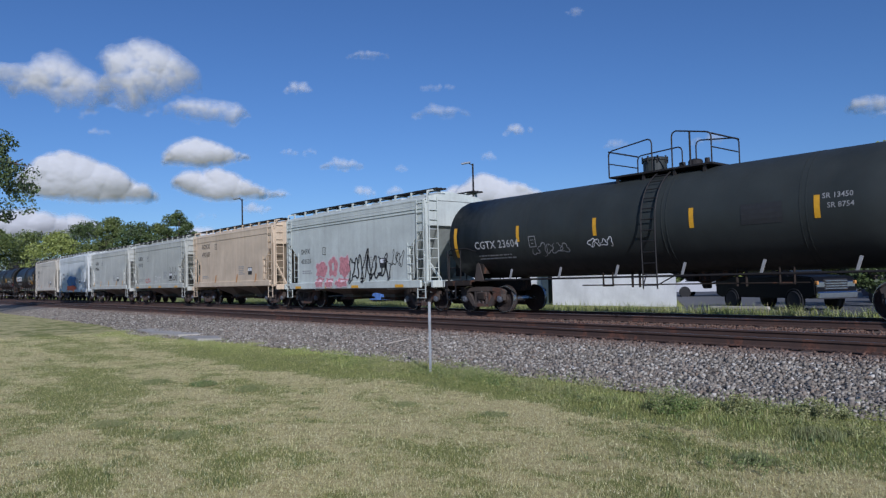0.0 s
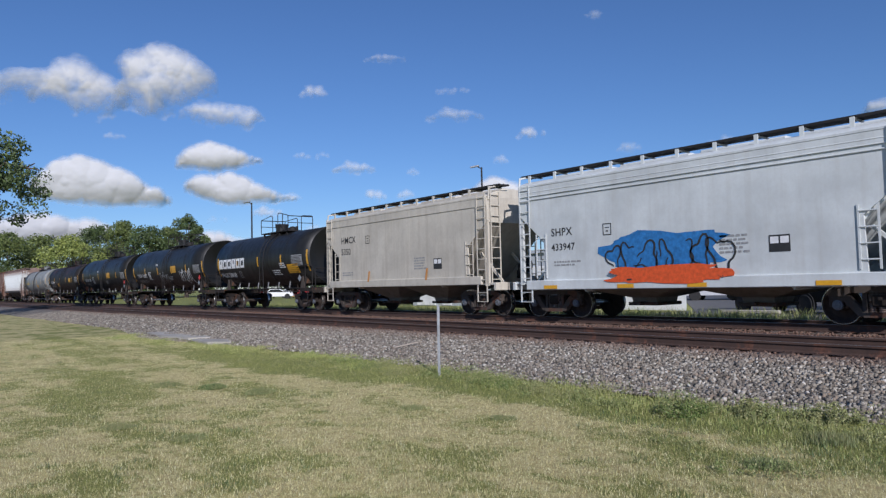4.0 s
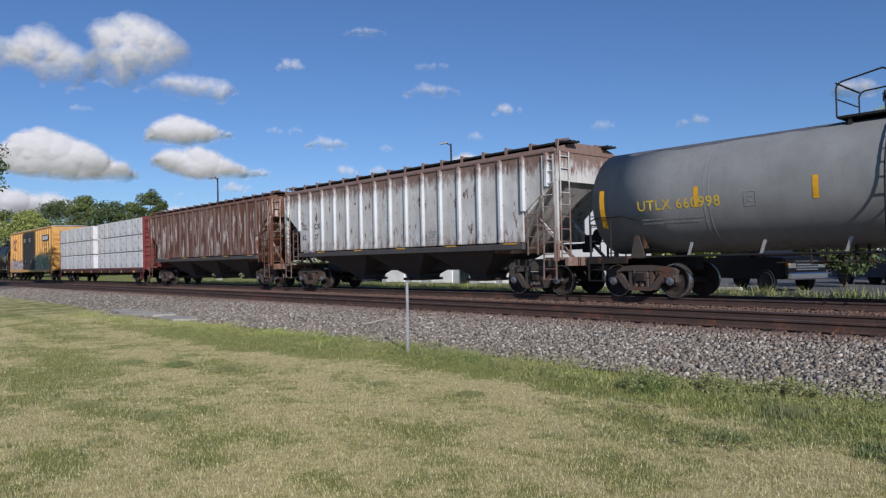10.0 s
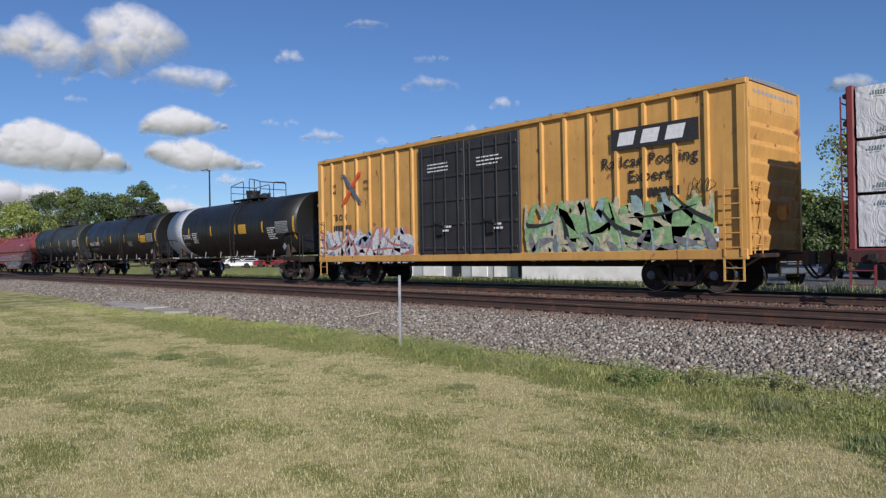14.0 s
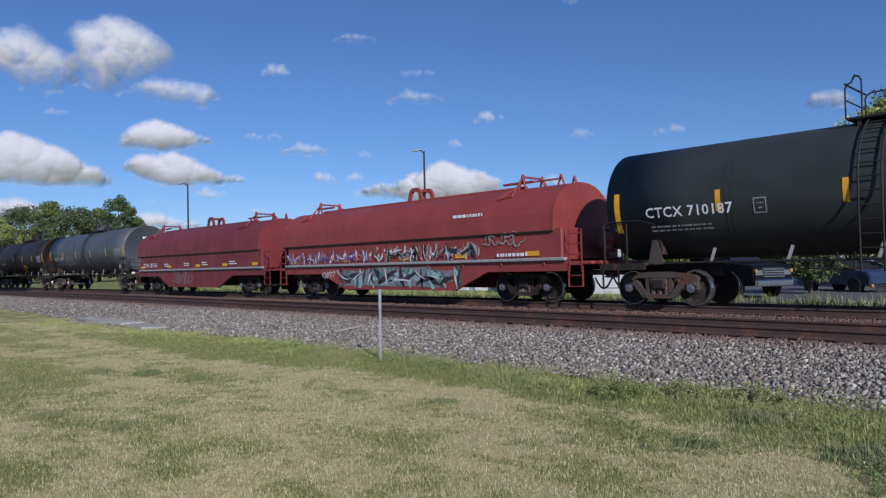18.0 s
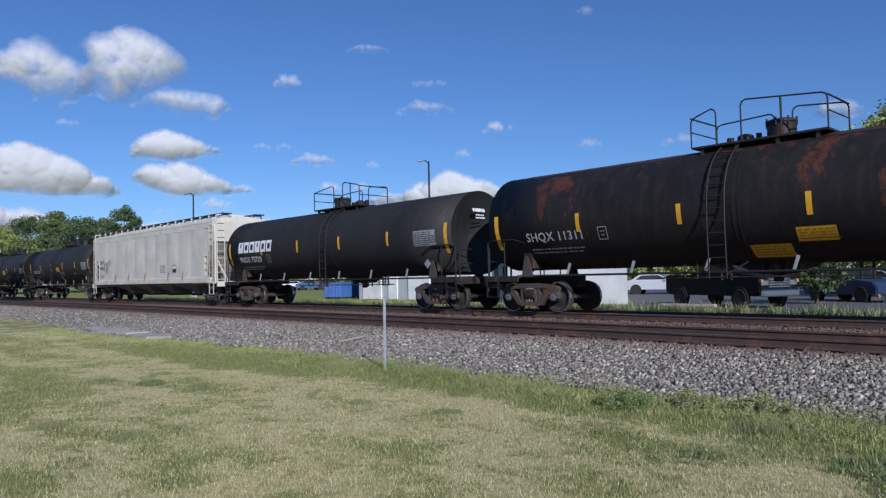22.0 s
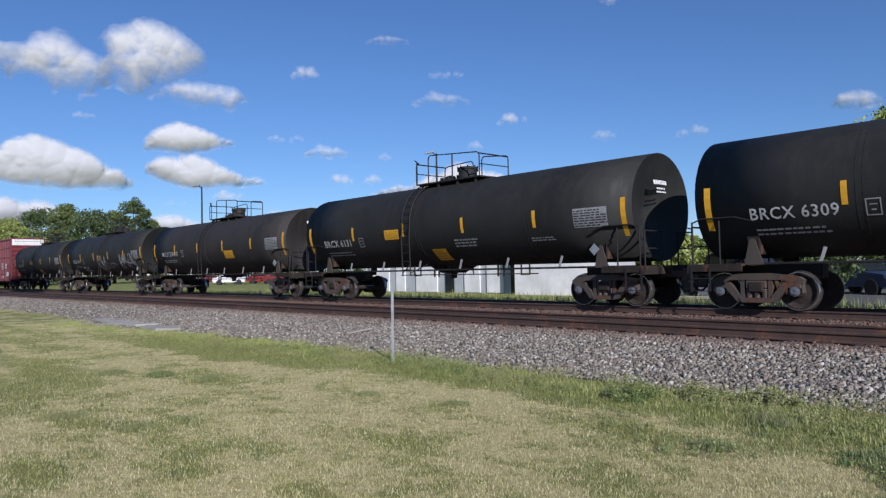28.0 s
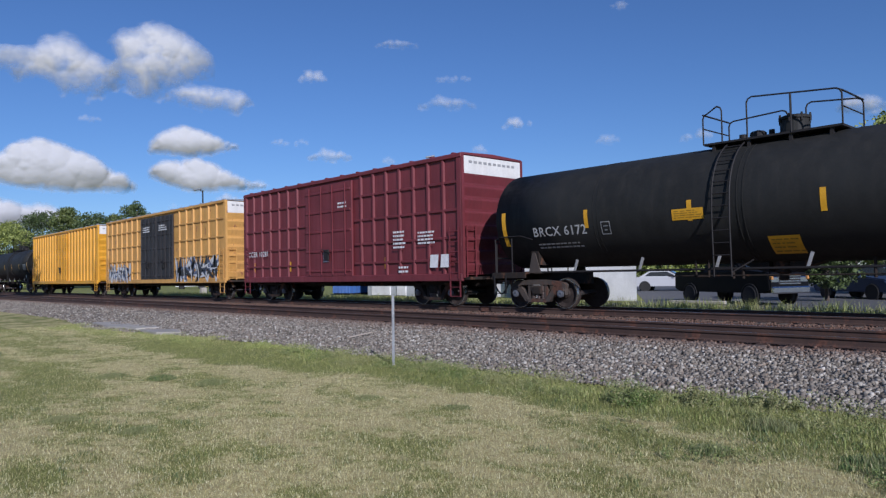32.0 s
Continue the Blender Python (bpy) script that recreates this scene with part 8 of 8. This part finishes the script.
def cloud(top, base, seed, dense=1.0, ragged=0.0, grain=0.09):
    """A heap of round billows on a flat foot. top, base: outlines as (bearing, height) in degrees, as seen seven seconds in."""
    rnd = random.Random(seed)
    ta, te = zip(*top)
    ba, be = zip(*base)
    a0, a1, lo, hi = ta[0], ta[-1], min(be), max(te)
    tall = hi - lo
    az, el = (a0 + a1) / 2, (lo + hi) / 2
    dist = min(4400.0, 2400.0 * (0.156 / math.sin(radians(el))) ** 1.5)
    big = (a1 - a0) > 3.2
    lobes = []
    for k in range(int(10 + 9 * (a1 - a0)) if big else 9):
        a = rnd.uniform(a0 + 0.1 * tall, a1 - 0.1 * tall)
        t, b = np.interp(a, ta, te), np.interp(a, ba, be)
        r = min(1.3, max(0.14, (t - b) * rnd.uniform(0.26, 0.58)))
        r = min(r, a - a0 + 0.2, a1 - a + 0.2)
        c = t - r * rnd.uniform(0.9, 1.1 + 0.3 * ragged) if k % 2 else rnd.uniform(b + 0.3 * r, max(b + 0.31 * r, t - r))
        lobes.append((a, max(c, b + 0.2 * r), r, rnd.uniform(-0.12, 0.25) * tall))
    m = 0.7
    nx, nz = max(14, int((a1 - a0 + 2 * m) / grain)), max(10, int((tall + 2 * m) / grain))
    A, E = np.meshgrid(np.linspace(a0 - m, a1 + m, nx + 1), np.linspace(lo - m, hi + m, nz + 1))
    A, E = A.ravel(), E.ravel()
    n1 = np.array([fbm(a * 0.9 + seed, e * 1.1, seed) for a, e in zip(A, E)])
    n2 = np.array([fbm(a * 3.4, e * 3.8, seed + 4.0) for a, e in zip(A, E)])
    wa, we = A + 0.14 * n1 + 0.05 * n2, E + 0.07 * n2
    inside, bulge = np.full(len(A), -9.0), np.zeros(len(A))
    for a, c, r, out in lobes:
        d = np.hypot(wa - a, we - c)
        inside = np.maximum(inside, r - d)
        bulge = np.maximum(bulge, np.where(d < r, np.sqrt(np.maximum(0, r * r - d * d)) + out, 0))
    above = E - np.interp(A, ba, be)
    foot = above + 0.06 * n2 + (0.08 + 0.3 * ragged) * n1
    inside = np.minimum(inside, foot * (0.9 - 0.4 * ragged))
    edge = 0.22 + 0.30 * ragged
    cover = np.clip(0.28 + 0.36 * (inside / edge - 0.25 - 0.85 * ragged + (0.25 + 0.8 * ragged) * n1 + (0.14 + 0.2 * ragged) * n2), -0.4, 1.0) * dense
    rim = np.minimum(np.minimum(A - (a0 - m), a1 + m - A), np.minimum(E - (lo - m), hi + m - E))
    cover = np.where(rim < 0.22, np.minimum(cover, -0.4 + 2.0 * rim), cover)
    rise = np.clip(above / (0.55 * tall), 0, 1)
    depth = (bulge * (0.36 - 0.2 * ragged) + 0.04 * n1 + 0.006 * n2) + (0.30 if big else 0.04) * tall * (1 - (1 - rise) ** 2)
    k = dist * radians(1)
    V = np.stack([(A - az) * k, -depth * k, (E - el) * k], -1)
    n = nx + 1
    i, j = np.meshgrid(np.arange(nx), np.arange(nz))
    q = (j * n + i).ravel()
    me = raw_mesh("cloud", V, np.stack([q, q + 1, q + n + 1, q + n], -1), M["cloud"], True)
    at = me.attributes.new("cover", "FLOAT", "POINT")
    at.data.foreach_set("value", cover.astype(np.float32))
    ob = tagged(new("cloud", me), ("grey-white ragged cloud in a blue sky" if ragged > 0.3 else "white cumulus cloud in a blue sky") if big else "thin wisp of white cloud", "cloud", "clouds", "structure")
    e = radians(el)
    p = Vector((-math.cos(radians(az)) * math.cos(e), math.sin(radians(az)) * math.cos(e), math.sin(e))) * dist + EYE - DRIFT * 7
    ob.matrix_basis = Matrix.Translation(p) @ Matrix.Rotation(radians(90 - az), 4, "Z")
    CLOUDS.append((ob, ob.matrix_basis.copy()))


def puff(az, el, w, h, seed, dense=0.8, ragged=0.3):
    cloud(((az - w / 2, el - 0.1 * h), (az - 0.15 * w, el + h * 0.6), (az + 0.2 * w, el + h * 0.45), (az + w / 2, el - 0.1 * h)), ((az - w / 2, el - 0.2 * h), (az, el - 0.4 * h), (az + w / 2, el - 0.2 * h)), seed, dense, ragged, 0.07)


cloud(((5.5, 14.6), (8.7, 15.4), (10.2, 15.6), (11.9, 16.7), (13.2, 15.9), (15.0, 15.0), (15.6, 14.2)), ((5.5, 13.0), (8.7, 13.4), (11.0, 13.0), (12.7, 12.6), (14.2, 12.8), (15.6, 13.7)), 1, 0.74, 0.6)
cloud(((15.0, 14.6), (15.4, 17.0), (16.6, 17.6), (17.9, 18.1), (19.2, 17.7), (20.6, 16.8), (21.5, 15.6), (21.7, 15.0)), ((15.0, 14.2), (16.4, 13.0), (17.1, 12.5), (18.5, 13.2), (20.5, 14.1), (21.7, 14.8)), 2, 0.74, 0.6)
cloud(((19.2, 13.6), (20.3, 14.2), (21.5, 14.5), (22.8, 14.1), (24.4, 14.1), (25.1, 13.7)), ((19.2, 13.0), (21.0, 12.6), (23.0, 12.5), (24.2, 12.3), (25.1, 13.2)), 3, 0.80, 0.45)
cloud(((9.0, 7.5), (9.4, 8.2), (10.6, 9.2), (12.0, 9.75), (13.2, 9.4), (14.6, 9.0), (16.0, 8.0), (17.0, 7.7), (18.0, 7.0), (18.3, 6.7)), ((9.0, 7.0), (10.5, 6.4), (14.0, 6.2), (18.3, 6.5)), 4)
cloud(((18.7, 9.5), (19.6, 10.7), (21.1, 11.3), (22.4, 10.9), (23.8, 10.4), (25.1, 10.1)), ((18.7, 9.3), (21.5, 9.05), (23.0, 9.3), (25.1, 9.9)), 5)
cloud(((19.3, 7.9), (20.2, 8.7), (21.4, 8.8), (22.3, 9.05), (23.6, 8.6), (25.0, 7.9), (26.4, 7.4), (27.8, 7.15)), ((19.3, 7.5), (21.0, 6.8), (22.5, 6.45), (24.5, 6.6), (27.8, 7.0)), 6)
cloud(((4.5, 5.0), (7.5, 5.3), (9.7, 5.7), (11.5, 5.2), (12.7, 5.4), (14.2, 4.7)), ((4.5, 3.2), (14.2, 3.6)), 7)
cloud(((20.0, 4.3), (21.4, 4.6), (22.9, 4.0), (24.6, 3.8)), ((20.0, 3.3), (24.6, 3.3)), 8)
cloud(((37.0, 6.3), (38.5, 6.8), (40.2, 6.6), (41.0, 7.6), (42.2, 7.5), (43.5, 8.45), (45.0, 7.9), (46.6, 7.5), (48.6, 6.7)), ((37.0, 5.9), (40.0, 5.6), (42.0, 5.0), (45.5, 5.2), (48.6, 6.3)), 9)
for k, (az, el, w, h, dense) in enumerate((
        (46.9, 11.95, 2.4, 1.0, 0.95), (32.4, 9.45, 3.6, 0.9, 0.9), (33.9, 7.3, 1.9, 0.9, 0.95), (36.4, 7.4, 1.3, 0.7, 0.85), (37.3, 6.1, 2.0, 0.5, 0.85), (25.4, 6.05, 2.6, 0.8, 0.9), (14.4, 11.45, 1.2, 0.4, 0.7), (29.4, 15.4, 2.0, 1.1, 0.66),
        (40.8, 15.5, 2.8, 0.5, 0.6), (40.8, 13.5, 4.4, 1.0, 0.52), (44.2, 9.9, 1.2, 0.7, 0.75), (28.2, 10.45, 1.3, 0.5, 0.7), (29.8, 10.5, 0.8, 0.4, 0.7), (37.1, 9.15, 0.8, 0.4, 0.7), (29.1, 4.7, 1.6, 0.5, 0.8), (27.4, 7.2, 1.2, 0.6, 0.75),
        (21.6, 5.35, 1.8, 0.4, 0.7), (35.3, 18.0, 3.2, 0.6, 0.55), (54.5, 10.4, 1.6, 0.7, 0.62), (61.4, 10.2, 2.6, 0.8, 0.7), (53.0, 6.7, 2.8, 1.0, 0.8), (72.0, 11.2, 3.4, 1.4, 0.75), (79.0, 16.5, 2.4, 2.0, 0.8), (52.5, 20.5, 1.4, 0.5, 0.55))):
    puff(az, el, w, h, 20 + k, dense)


# ---- what moves: the train, its wheels, the drifting clouds ----
def motions():
    marks = [k * 2.0 for k in range(17)]
    for root, x0, y, z in MOVING:
        walk(root, [(t, pose(x0 + travel(t), FAR_TRACK + y, RAIL + z)) for t in marks])
    for ob, x0, y, z, turn in LOADS:
        walk(ob, [(t, pose(x0 + travel(t), FAR_TRACK + y, RAIL + z, 0, 0, turn)) for t in marks])
    for ob, m in CLOUDS:
        walk(ob, [(t, Matrix.Translation(DRIFT * t) @ m) for t in (0, 16, SECONDS)])
    # wheels roll while their car is near enough to see them turn
    for ws, x0, w in WHEELSETS:
        def angle(t):
            return math.degrees((travel(t)) / 0.457)
        t0 = t1 = None
        for k in range(0, int(SECONDS * FPS) + 1):
            x = x0 + w + travel(k / FPS)
            if -34 < x < 2:
                t0 = k if t0 is None else t0
                t1 = k
        if t0 is None:
            walk(ws, [(0, pose(w, 0, 0)), (SECONDS, pose(w, 0, 0))])
            continue
        rows = [(0, pose(w, 0, 0, 0, angle(t0 / FPS), 0))] if t0 > 0 else []
        rows += [(k / FPS, pose(w, 0, 0, 0, angle(k / FPS), 0)) for k in range(t0, t1 + 1)]
        if t1 < SECONDS * FPS:
            rows.append((SECONDS, pose(w, 0, 0, 0, angle(t1 / FPS), 0)))
        walk(ws, rows)


motions()
